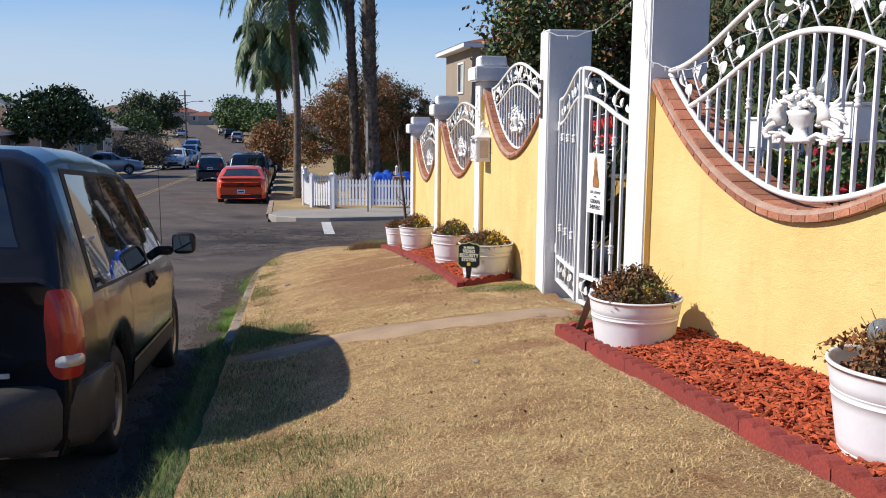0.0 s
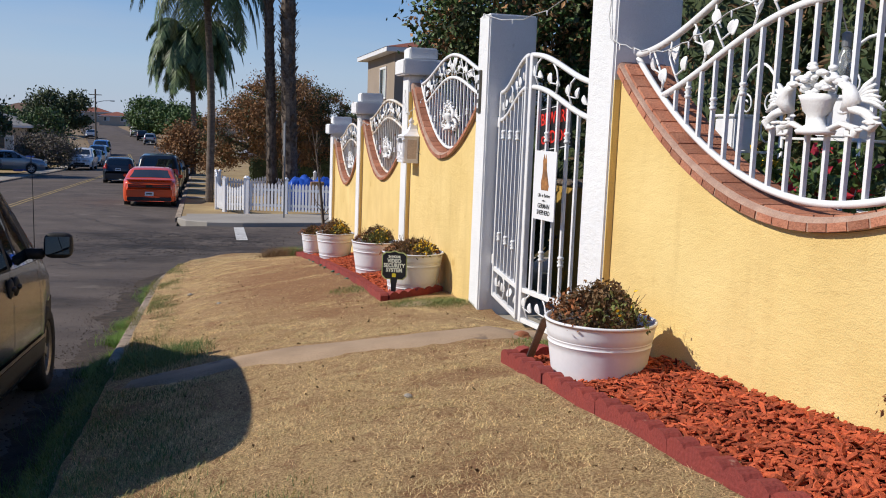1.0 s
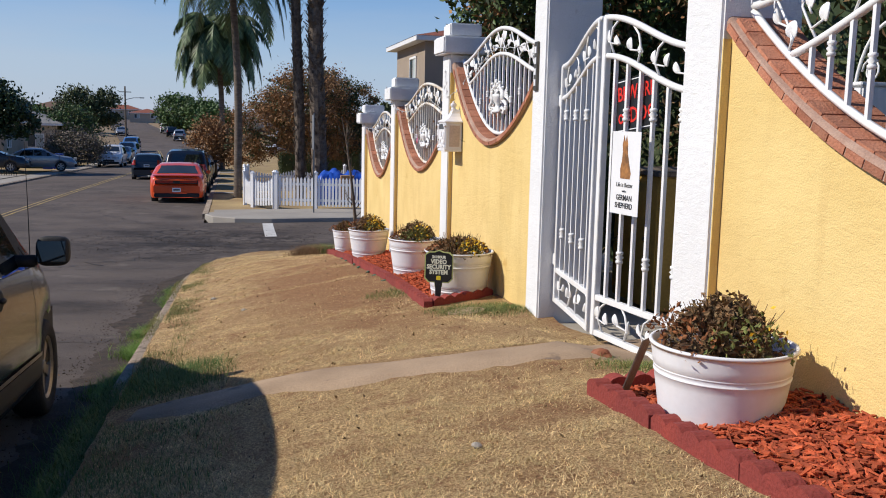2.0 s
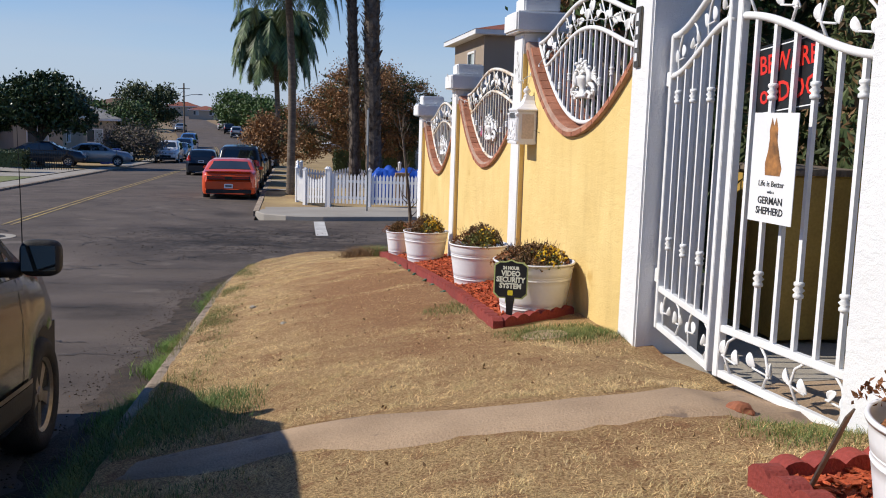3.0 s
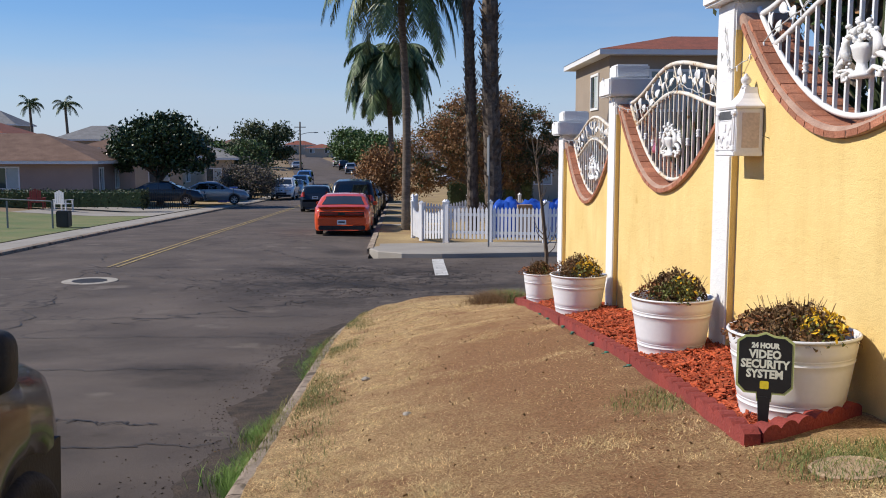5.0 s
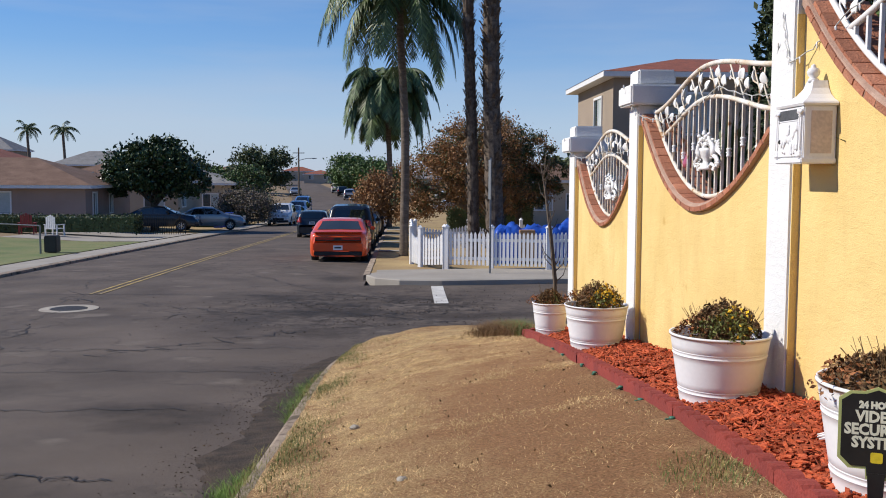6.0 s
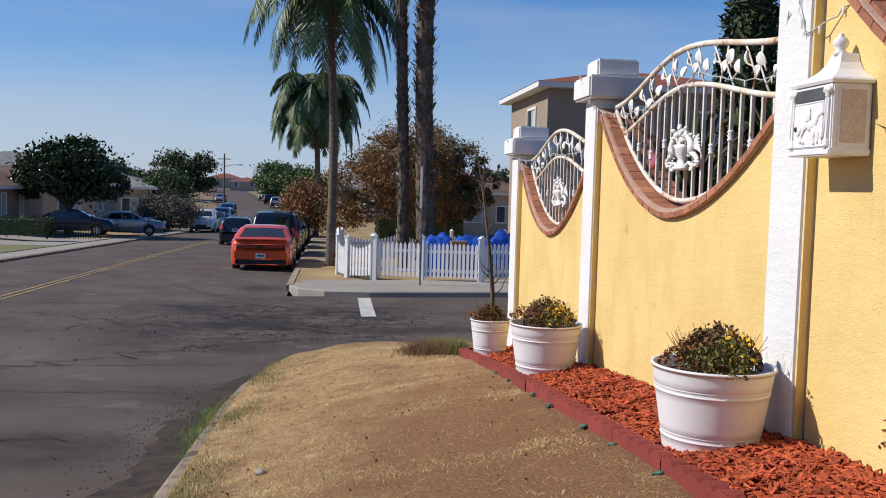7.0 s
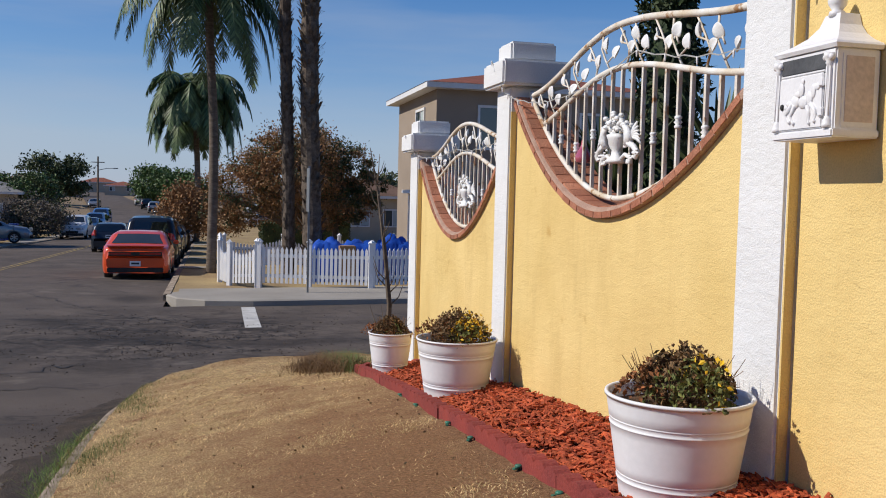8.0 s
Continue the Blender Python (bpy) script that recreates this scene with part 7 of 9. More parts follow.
M["vinyl"] = mat("white painted picket", (0.80, 0.80, 0.80), (0.74, 0.74, 0.74), 1.5, 0.5, 0.03, 40, grain=0.03)
bm = bmesh.new()
extrude_outline(bm, [(-0.035, 0.06), (0.035, 0.06), (0.035, 0.90), (0, 0.965), (-0.035, 0.90)], "y", -0.009, 0.009)
picket_mesh = mesh_of(bm, "picket")
picket_mesh.materials.append(M["vinyl"])
bm = bmesh.new()
box(bm, -0.055, 0.055, -0.055, 0.055, -0.3, 1.08, 0.004)
box(bm, -0.068, 0.068, -0.068, 0.068, 1.081, 1.105)
lathe(bm, [(0.085, 1.106), (0.0, 1.18)], 4)
post_mesh = mesh_of(bm, "post")
post_mesh.materials.append(M["vinyl"])


def fence_run(corners, label, dip=0.0, base=None):
    f = thing("picket_fence", label, "fence", group="picket fences")
    for (xa, ya), (xb, yb) in zip(corners, corners[1:]):
        d = math.hypot(xb - xa, yb - ya)
        turn = math.degrees(math.atan2(yb - ya, xb - xa))
        za, zb = (lot_base(xa, ya), lot_base(xb, yb))
        place("post", post_mesh, None, f, m=pose(xa, ya, za, 0, 0, turn))
        for h in (0.24, 0.74):
            bm = bmesh.new()
            box(bm, 0.055, d - 0.055, 0.012, 0.05, h - 0.04, h + 0.04)
            part("rail", bm, M["vinyl"], f, m=pose(xa, ya, za - (dip * 0.5 if h > 0.5 else 0), 0, -math.degrees(math.atan2(zb - za, d)), turn))
        n = round((d - 0.12) / 0.112)
        for k in range(n):
            u = (0.06 + (d - 0.12) * (k + 0.5) / n) / d
            low = dip * math.sin(math.pi * u)
            place("picket", picket_mesh, None, f, m=pose(xa + (xb - xa) * u, ya + (yb - ya) * u, za + (zb - za) * u, 0, 0, turn) @ Matrix.Diagonal((1, 1, 1 - low, 1)))
    x, y = corners[-1]
    place("post", post_mesh, None, f, m=pose(x, y, lot_base(x, y)))
    return f


def lot_base(x, y):
    if y < 30.6:
        return side_z(x, 29.7) + 0.17
    return road_z(y) + 0.14 + 0.01 * max(0, x) + 0.03


fence_run([(-0.70, 30.25), (0.49, 29.75), (1.93, 29.2)], "sunlit white painted picket fence beside the pavement")
fence_run([(1.98, 29.25), (3.5, 29.45), (5.0, 29.65), (6.6, 29.85), (8.2, 30.05)], "shaded white picket fence along the side street")
fence_run([(-1.64, 32.3), (-1.41, 30.9), (-0.76, 30.28)], "white picket fence with scalloped tops at the corner", 0.16)
fence_run([(-1.62, 32.36), (-1.6, 34.6), (-1.58, 37.0), (-1.55, 39.4)], "white scalloped picket fence along the verge", 0.2)
fence_run([(-1.4, 39.5), (0.6, 39.6), (2.6, 39.7), (4.6, 39.8)], "white scalloped picket fence at the back of the lot", 0.2)

# crossing stripe, centre line, cracks, stains, manhole
def road_strip(name, pts, width, material, lift=0.006, label="", category="road marking", side=False, kind="structure"):
    v, q = [], []
    for i, (x, y) in enumerate(pts):
        a, b = Vector(pts[max(0, i - 1)]), Vector(pts[min(len(pts) - 1, i + 1)])
        d = (b - a).normalized()
        w = width if not isinstance(width, (list, tuple)) else width[i]
        nrm = Vector((-d.y, d.x)) * w / 2
        for s in (1, -1):
            px, py = x + nrm.x * s, y + nrm.y * s
            c = px - road_x(py)
            z = road_z(py) + 0.05 * (1 - (c / 5) ** 2) if c < 4.85 else 0
            if c > 4.3 and 16 <= py <= 27:
                z = max(z if c < 4.85 else -99, side_z(px, py))
            v.append((px, py, z + lift))
        if i:
            k = 2 * i
            q.append((k - 2, k - 1, k + 1, k))
    return tagged(place(name, raw(name, v, q), material), label, category, "", kind)


road_strip("road_marking_stop", [(-1.17, 23.1), (-1.15, 24.8), (-1.12, 26.55)], 0.28, M["white_line"], 0.008, "worn white painted bar at the crossing")
for dx in (-0.1, 0.1):
    road_strip("road_marking_centre", [(-8.45 + dx + (road_x(y) + 7.7), y) for y in steps((24.8, 120, 2.0))], 0.065, M["yellow_line"], 0.008, "faded double yellow centre line")


def wander(x0, y0, x1, y1, amp, n, seed):
    return [(x0 + (x1 - x0) * k / n + amp * noise.noise(Vector((k * 0.7 * 26 / n, seed, 0))), y0 + (y1 - y0) * k / n + amp * noise.noise(Vector((k * 0.7 * 26 / n, seed, 9)))) for k in range(n + 1)]


rng = random.Random(77)
crack_list = [(-8.8, 24.0, -3.0, 20.6, 0.5), (-10.5, 17.0, -3.4, 17.8, 0.25), (-10.5, 15.6, -3.4, 15.9, 0.2), (-9.5, 13.2, -4.0, 13.6, 0.25), (-6.5, 20.5, -3.5, 25.0, 0.6), (-5.2, 24.5, -0.5, 23.6, 0.5), (-4.6, 22.0, 0.5, 21.4, 0.5), (-3.5, 19.6, -6.0, 17.0, 0.5), (-9.5, 28.0, -7.0, 15.0, 0.5), (-6.0, 30.0, -4.0, 26.0, 0.5), (-4.4, 25.8, -2.2, 24.2, 0.5), (-3.6, 22.5, -1.2, 20.3, 0.6), (-5.0, 11.2, -3.9, 11.0, 0.15), (-8.0, 9.8, -3.3, 10.4, 0.25), (-3.0, 20.0, 2.5, 20.3, 0.3), (0.5, 26.0, 3.5, 20.5, 0.4), (-5.5, 26.5, -3.0, 27.2, 0.3), (-4.2, 23.4, -2.0, 22.8, 0.4), (-3.2, 21.2, -0.3, 22.2, 0.5)]
for k, (x0, y0, x1, y1, amp) in enumerate(crack_list):
    pts = [(x + 0.10 * noise.noise(Vector((i * 0.83, k, 21))), y + 0.10 * noise.noise(Vector((i * 0.83, k, 27)))) for i, (x, y) in enumerate(wander(x0, y0, x1, y1, amp, 52, k))]
    road_strip("crack", pts, [0.010 + 0.045 * abs(noise.noise(Vector((i * 0.9, k, 4)))) for i in range(53)], M["crack"], 0.007, "dark open crack in the asphalt", "crack")


def surface_z(x, y):
    c = x - road_x(y)
    z = road_z(y) + 0.05 * (1 - (c / 5) ** 2)
    if c > 4.3 and 16 <= y <= 27:
        z = max(z if c < 4.85 else -99, side_z(x, y))
    return z


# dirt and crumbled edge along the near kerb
# beside the van this dark colour also stands in for shade
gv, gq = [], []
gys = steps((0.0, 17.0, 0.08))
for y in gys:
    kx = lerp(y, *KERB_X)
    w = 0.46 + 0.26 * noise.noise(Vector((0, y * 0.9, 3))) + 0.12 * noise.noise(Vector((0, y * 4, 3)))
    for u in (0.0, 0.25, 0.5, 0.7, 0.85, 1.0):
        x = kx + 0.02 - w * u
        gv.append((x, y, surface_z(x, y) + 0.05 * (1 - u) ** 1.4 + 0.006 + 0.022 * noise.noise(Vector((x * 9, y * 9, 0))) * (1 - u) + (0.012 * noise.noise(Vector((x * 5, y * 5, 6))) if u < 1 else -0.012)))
for j in range(len(gys) - 1):
    for i in range(5):
        a = j * 6 + i
        gq.append((a, a + 1, a + 7, a + 6))
tagged(place("gutter", raw("gutter", gv, gq, True), M["gutter"]), "dark dirt and crumbled asphalt along the kerb, deepening the van's shade", "gutter", "", "structure")
cover2 = thing("manhole", "round iron manhole cover with a concrete collar", "manhole", pose(-8.1, 22.3, road_z(22.3) + 0.055))
bm = bmesh.new()
lathe(bm, [(0.52, -0.02), (0.52, 0.006), (0.34, 0.008), (0.33, 0.0)], 32, cap=False)
part("collar", bm, M["concrete"], cover2)
bm = bmesh.new()
lathe(bm, [(0.325, -0.01), (0.325, 0.006), (0.3, 0.009), (0.0005, 0.010)], 28)
part("lid", bm, M["crack"], cover2)

# street sign seen edge-on, and the bare sapling at the wall's end
post = thing("street_sign", "thin steel post with a plate turned edge-on", "sign", pose(0.3, 28.3, side_z(0.3, 28.3) + 0.12))
M["galv"] = mat("galvanised steel", (0.30, 0.31, 0.31), (0.22, 0.22, 0.22), 9, 0.5, 0.05, 60, metal=0.6)
part("post", new_box(-0.022, 0.022, -0.022, 0.022, -0.3, 2.95), M["galv"], post)
part("plate", new_box(-0.028, -0.023, -0.30, 0.30, 1.9, 2.9), M["galv"], post)
sap = thing("sapling", "bare leafless sapling at the end of the wall", "sapling", pose(0.05, 17.3, lawn_z(0.05, 17.3)))
rng = random.Random(5)
bm = bmesh.new()
tube(bm, [(0, 0, -0.1), (0.03, 0, 0.6), (-0.03, 0.02, 1.2), (-0.12, 0.05, 1.9), (-0.22, 0.05, 2.4)], [0.035, 0.03, 0.025, 0.016, 0.004], 7)
part("trunk", bm, M["bark"], sap)
bm = bmesh.new()
for k in range(26):
    z = rng.uniform(0.2, 2.1)
    a = rng.uniform(0, 6.28)
    o = Vector((lerp(z, [0, 0.6, 1.2, 1.9, 2.4], [0, 0.03, -0.03, -0.12, -0.22]), 0.02, z))
    L = rng.uniform(0.12, 0.35)
    tube(bm, [o, o + Vector((math.cos(a) * L * 0.4, math.sin(a) * L * 0.4, L * 0.4)), o + Vector((math.cos(a) * L * 0.6, math.sin(a) * L * 0.6, L))], [0.008, 0.006, 0.002], 4, caps=False)
part("twigs", bm, M["bark"], sap)

# ---- houses ----
M["taupe_stucco"] = mat("taupe house stucco", (0.33, 0.265, 0.205), (0.28, 0.225, 0.175), 0.8, 0.95, 0.4, 40, grain=0.08)
M["pink_stucco"] = mat("dusty pink house stucco", (0.36, 0.265, 0.225), (0.31, 0.23, 0.195), 0.8, 0.95, 0.4, 40, grain=0.08)
M["beige_stucco"] = mat("beige house stucco", (0.46, 0.39, 0.30), (0.40, 0.335, 0.26), 0.8, 0.95, 0.4, 40, grain=0.08)
M["roof_brown"] = mat("brown shingle roof", (0.13, 0.075, 0.05), (0.19, 0.115, 0.08), 1.5, 0.95, 0.7, 14, grain=0.25)
M["roof_red"] = mat("red tile roof", (0.27, 0.085, 0.05), (0.20, 0.07, 0.045), 2.0, 0.95, 0.7, 10, grain=0.25)
M["roof_grey"] = mat("grey shingle roof", (0.24, 0.235, 0.23), (0.18, 0.175, 0.17), 1.5, 0.95, 0.6, 14, grain=0.2)
M["fascia"] = mat("white trim paint", (0.74, 0.74, 0.74), (0.68, 0.68, 0.68), 3, 0.6, 0, 40, grain=0.03)
M["window_glass"] = glass_mat("window glass", (0.05, 0.07, 0.075), 0.03)
M["curtain"] = mat("pale curtain", (0.45, 0.50, 0.50), (0.36, 0.42, 0.42), 2, 0.9, 0, 40)


def house(name, x0, x1, y0, y1, z0, eave, ridge, wall_m, roof_m, label, windows=(), over=0.4, hip=True, group=""):
    """windows: (face, along, sill height, width, height) with face one of 's', 'w', 'e'."""
    h = thing(name, label, "house", group=group)
    part("wall", new_box(x0, x1, y0, y1, z0 - 0.8, eave), M[wall_m], h)
    part("fascia", new_box(x0 - over, x1 + over, y0 - over, y1 + over, eave - 0.04, eave + 0.14), M["fascia"], h)
    bm = bmesh.new()
    a, b, c, d = (x0 - over - 0.02, y0 - over - 0.02), (x1 + over + 0.02, y0 - over - 0.02), (x1 + over + 0.02, y1 + over + 0.02), (x0 - over - 0.02, y1 + over + 0.02)
    base = [bm.verts.new((*p, eave + 0.145)) for p in (a, b, c, d)]
    wx, wy = x1 - x0, y1 - y0
    if wx > wy:
        s = wy / 2 if hip else 0.0
        r = [bm.verts.new((x0 + s - (over if not hip else 0), (y0 + y1) / 2, ridge)), bm.verts.new((x1 - s + (over if not hip else 0), (y0 + y1) / 2, ridge))]
        bm.faces.new((base[0], base[1], r[1], r[0])), bm.faces.new((base[2], base[3], r[0], r[1]))
        bm.faces.new((base[1], base[2], r[1])), bm.faces.new((base[3], base[0], r[0]))
    else:
        s = wx / 2 if hip else 0.0
        r = [bm.verts.new(((x0 + x1) / 2, y0 + s - (over if not hip else 0), ridge)), bm.verts.new(((x0 + x1) / 2, y1 - s + (over if not hip else 0), ridge))]
        bm.faces.new((base[1], base[2], r[1], r[0])), bm.faces.new((base[3], base[0], r[0], r[1]))
        bm.faces.new((base[0], base[1], r[0])), bm.faces.new((base[2], base[3], r[1]))
    bm.faces.new(base)
    part("roof", bm, M[roof_m], h)
    for face, along, sill, w, ht in windows:
        win = new("window")
        win.parent = h
        if face == "s":
            win.matrix_basis = pose(x0 + along, y0, z0 + sill)
        elif face == "w":
            win.matrix_basis = pose(x0, y0 + along, z0 + sill, 0, 0, -90)
        else:
            win.matrix_basis = pose(x1, y0 + along, z0 + sill, 0, 0, 90)
        bm = bmesh.new()
        for bx in ((-0.06, 0.02, -0.06, ht + 0.06), (w - 0.02, w + 0.06, -0.06, ht + 0.06)):
            box(bm, bx[0], bx[1], -0.05, 0.02, bx[2], bx[3])
        box(bm, 0.02, w - 0.02, -0.05, 0.02, -0.06, 0.03)
        box(bm, 0.02, w - 0.02, -0.05, 0.02, ht - 0.03, ht + 0.06)
        box(bm, w / 2 - 0.025, w / 2 + 0.025, -0.035, 0.02, 0.031, ht - 0.031)
        part("frame", bm, M["fascia"], win)
        part("pane", new_box(0.025, w - 0.025, -0.012, -0.004, 0.0, ht), M["window_glass"], win)
        part("curtain", new_box(w * 0.52, w - 0.03, -0.0135, -0.0125, 0.05, ht - 0.03), M["curtain"], win)
    return h


house("house", 5.45, 13.5, 37.2, 43.5, -1.35, 4.72, 5.75, "taupe_stucco", "roof_red", "two-storey taupe stucco house with red tile roof and white fascia",
      (("w", 3.0, 4.25, 1.3, 1.25), ("w", 2.8, 0.9, 1.2, 1.9), ("s", 1.5, 4.1, 1.9, 1.4), ("s", 1.2, 1.0, 1.8, 1.3), ("s", 5.2, 4.1, 1.6, 1.3)), 0.45)
house("house", 6.5, 11.5, 68, 76, -1.9, 0.9, 2.3, "beige_stucco", "roof_brown", "low beige house with a brown roof behind the lot", (("s", 0.8, 0.9, 1.2, 1.1), ("s", 3.0, 0.9, 1.2, 1.1)), 0.5)
house("house", 9.0, 16.0, 52, 58, -1.5, 1.6, 2.9, "taupe_stucco", "roof_brown", "low brown-roofed house behind the lot", (("s", 0.8, 1.0, 1.2, 1.1), ("w", 2.0, 1.0, 1.2, 1.1)), 0.5)
house("house", -34.0, -19.5, 57.5, 66.0, -1.2, 0.55, 2.3, "pink_stucco", "roof_brown", "single-storey dusty pink house with brown hip roof", (("e", 1.2, 0.2, 0.7, 1.25), ("e", 4.2, 0.2, 0.6, 1.2), ("s", 9.0, 0.3, 1.4, 1.2), ("s", 3.0, 0.3, 1.6, 1.2)), 0.5)
house("house", -27.0, -17.8, 72.0, 80.0, -1.5, 0.75, 2.5, "beige_stucco", "roof_brown", "single-storey house with brown roof behind the magnolia", (("e", 1.0, 0.5, 1.2, 1.1), ("s", 6.8, 0.4, 1.4, 1.2)), 0.5)
house("house", -26.0, -16.6, 86.0, 93.0, -1.9, 0.5, 1.9, "beige_stucco", "roof_grey", "single-storey house with pale grey roof", (("e", 1.0, 0.6, 1.4, 1.1), ("s", 7.0, 0.5, 1.3, 1.1)), 0.5)
rng = random.Random(19)
far_homes = [(-46, 96, 5.2, "pink_stucco", "roof_red"), (-34, 104, 3.2, "beige_stucco", "roof_brown"), (-58, 120, 6.0, "beige_stucco", "roof_red"), (-42, 126, 5.2, "taupe_stucco", "roof_grey"), (-30, 122, 3.4, "beige_stucco", "roof_red"), (-66, 150, 6.5, "taupe_stucco", "roof_grey"), (-50, 158, 5.4, "beige_stucco", "roof_grey"), (-38, 150, 5.0, "beige_stucco", "roof_brown"), (-32, 176, 4.2, "pink_stucco", "roof_brown"), (-46, 196, 4.8, "beige_stucco", "roof_red"),
             (-60, 186, 5.0, "beige_stucco", "roof_grey"), (-37, 236, 3.6, "pink_stucco", "roof_brown"), (-24, 262, 3.4, "beige_stucco", "roof_red"), (-48, 268, 4.0, "beige_stucco", "roof_brown"), (-13, 238, 3.2, "beige_stucco", "roof_brown"), (2, 200, 3.2, "beige_stucco", "roof_grey"), (14, 150, 3.0, "pink_stucco", "roof_brown"), (20, 84, 3.2, "beige_stucco", "roof_brown"), (-80, 130, 6.0, "beige_stucco", "roof_red"), (-34, 300, 4.0, "beige_stucco", "roof_red")]
for x, y, tall, wm, rm in far_homes:
    z = land(x, y) - 0.3
    w, d = rng.uniform(8, 12), rng.uniform(7, 9)
    house("house", x - w / 2, x + w / 2, y, y + d, z, z + tall * 0.82, z + tall * 1.2, wm, rm, "distant " + ("two-storey " if tall > 4.5 else "single-storey ") + {"roof_red": "house with reddish tile roof", "roof_brown": "house with brown roof", "roof_grey": "house with pale grey roof"}[rm],
          (("s", 1.2, tall * 0.45, 1.3, 1.1), ("s", w - 3.0, tall * 0.45, 1.5, 1.1), ("e", 1.5, tall * 0.45, 1.3, 1.1)), 0.4, True, "distant houses")

# porch frame and things in the corner lot
porch = thing("porch", "slim white porch frame beside the house", "porch", pose(4.6, 36.0, -1.35))
for x, y in ((0, 0), (0.9, 0), (0, 1.2)):
    part("post", new_box(x - 0.05, x + 0.05, y - 0.05, y + 0.05, 0, 2.5), M["fascia"], porch)
part("canopy", new_box(-0.2, 1.1, -0.2, 1.6, 2.5, 2.62), M["fascia"], porch)
for k in range(6):
    part("slat", new_box(-0.05, 0.95, -0.06, -0.045, 0.35 + k * 0.17, 0.46 + k * 0.17), M["fascia"], porch)
M["tarp"] = mat("blue tarpaulin", (0.02, 0.10, 0.50), (0.02, 0.07, 0.36), 3, 0.4, 0.3, 14, grain=0.15)
for k, (x, y, w, h) in enumerate(((1.3, 32.6, 0.55, 0.5), (2.3, 32.8, 0.8, 0.45), (3.3, 33.2, 0.6, 0.55))):
    n = 14
    v, q = [], []
    for j in range(n + 1):
        for i in range(n + 1):
            a, b = 2 * i / n - 1, 2 * j / n - 1
            r = max(abs(a), abs(b))
            z = 0.62 + h * (1 - r ** 3) * (1 + 0.35 * noise.noise(Vector((a * 2, b * 2, k)))) + 0.16 * noise.noise(Vector((a * 5, b * 5, k))) + 0.07 * noise.noise(Vector((a * 13, b * 13, k))) - (0.95 if r > 0.9 else 0)
            v.append((x + a * w, y + b * 0.45, lot_base(x, y) + max(0.0, z)))
    for j in range(n):
        for i in range(n):
            c = j * (n + 1) + i
            q.append((c, c + 1, c + n + 2, c + n + 1))
    tagged(place("tarpaulin", raw("tarpaulin", v, q, True), M["tarp"]), "crumpled bright blue tarpaulin over stacked belongings", "tarpaulin", "tarpaulins in the lot")
M["cardboard"] = mat("cardboard", (0.36, 0.22, 0.11), (0.30, 0.18, 0.09), 4, 0.9, 0.1, 40)
tagged(part("cardboard_box", new_box(1.55, 2.0, 32.0, 32.4, -1.3, -0.35, 0.01), M["cardboard"], None), "brown cardboard box among the tarpaulins", "box")
bm = bmesh.new()
lathe(bm, [(0.16, -0.1), (0.30, -0.1), (0.34, -0.06), (0.34, 0.06), (0.30, 0.1), (0.16, 0.1)], 20, cap=False)
tagged(part("spare_tyre", bm, M["tyre"], None, smooth=True, m=pose(4.1, 32.4, lot_base(4, 32) + 0.95, 80, 0, 15)), "black spare tyre leaning on the pile", "tyre")
tagged(part("junk_crate", new_box(3.8, 4.5, 32.2, 32.9, -1.3, -0.65, 0.02), M["cardboard"], None), "brown wooden crate under the tyre", "crate")

# ---- across the street ----
spread("pavement_left", steps((-5.9, -4.8, 0.55)), steps((14, 120, 2.0)), lambda x, y: road_z(y) + 0.10, M["sidewalk"], label="pale pavement across the street", category="pavement")
pl = bpy.data.objects["pavement_left"]
for v in pl.data.vertices:
    v.co.x += road_x(v.co.y)
lk = thing("kerb_left", "concrete kerb across the street", "kerb", kind="structure")
for k in range(26):
    y0, y1 = 14 + k * 4.1, 14 + (k + 1) * 4.1 - 0.02
    bm = bmesh.new()
    ring = [[bm.verts.new((road_x(y) + x, y, road_z(y) + dz)) for x, dz in ((-4.64, -0.1), (-4.66, 0.08), (-4.80, 0.105), (-4.80, -0.1))] for y in (y0, y1)]
    for j in range(4):
        bm.faces.new((ring[0][j], ring[0][(j + 1) % 4], ring[1][(j + 1) % 4], ring[1][j]))
    bm.faces.new(ring[0]), bm.faces.new(ring[1])
    part("kerb_stone", bm, M["kerb"], lk)
def yard_z(x, y):
    return max(road_z(y) + 0.10, land(x, y) + 0.02) + 0.02


spread("lawn_front", steps((-40, -13.6, 1.1)), steps((30, 47.5, 1.0)), yard_z, M["green_lawn"], label="watered green front lawn across the street", category="lawn")
spread("driveway", steps((-20, -13.6, 0.8)), steps((47.5, 58, 0.75)), lambda x, y: yard_z(x, y) + 0.01, M["sidewalk"], label="pale concrete driveway across the street", category="driveway")
spread("yard_left", steps((-40, -13.6, 1.1)), steps((58, 125, 2.0)), yard_z, M["dry_lawn"], label="dry front yards across the street", category="ground")


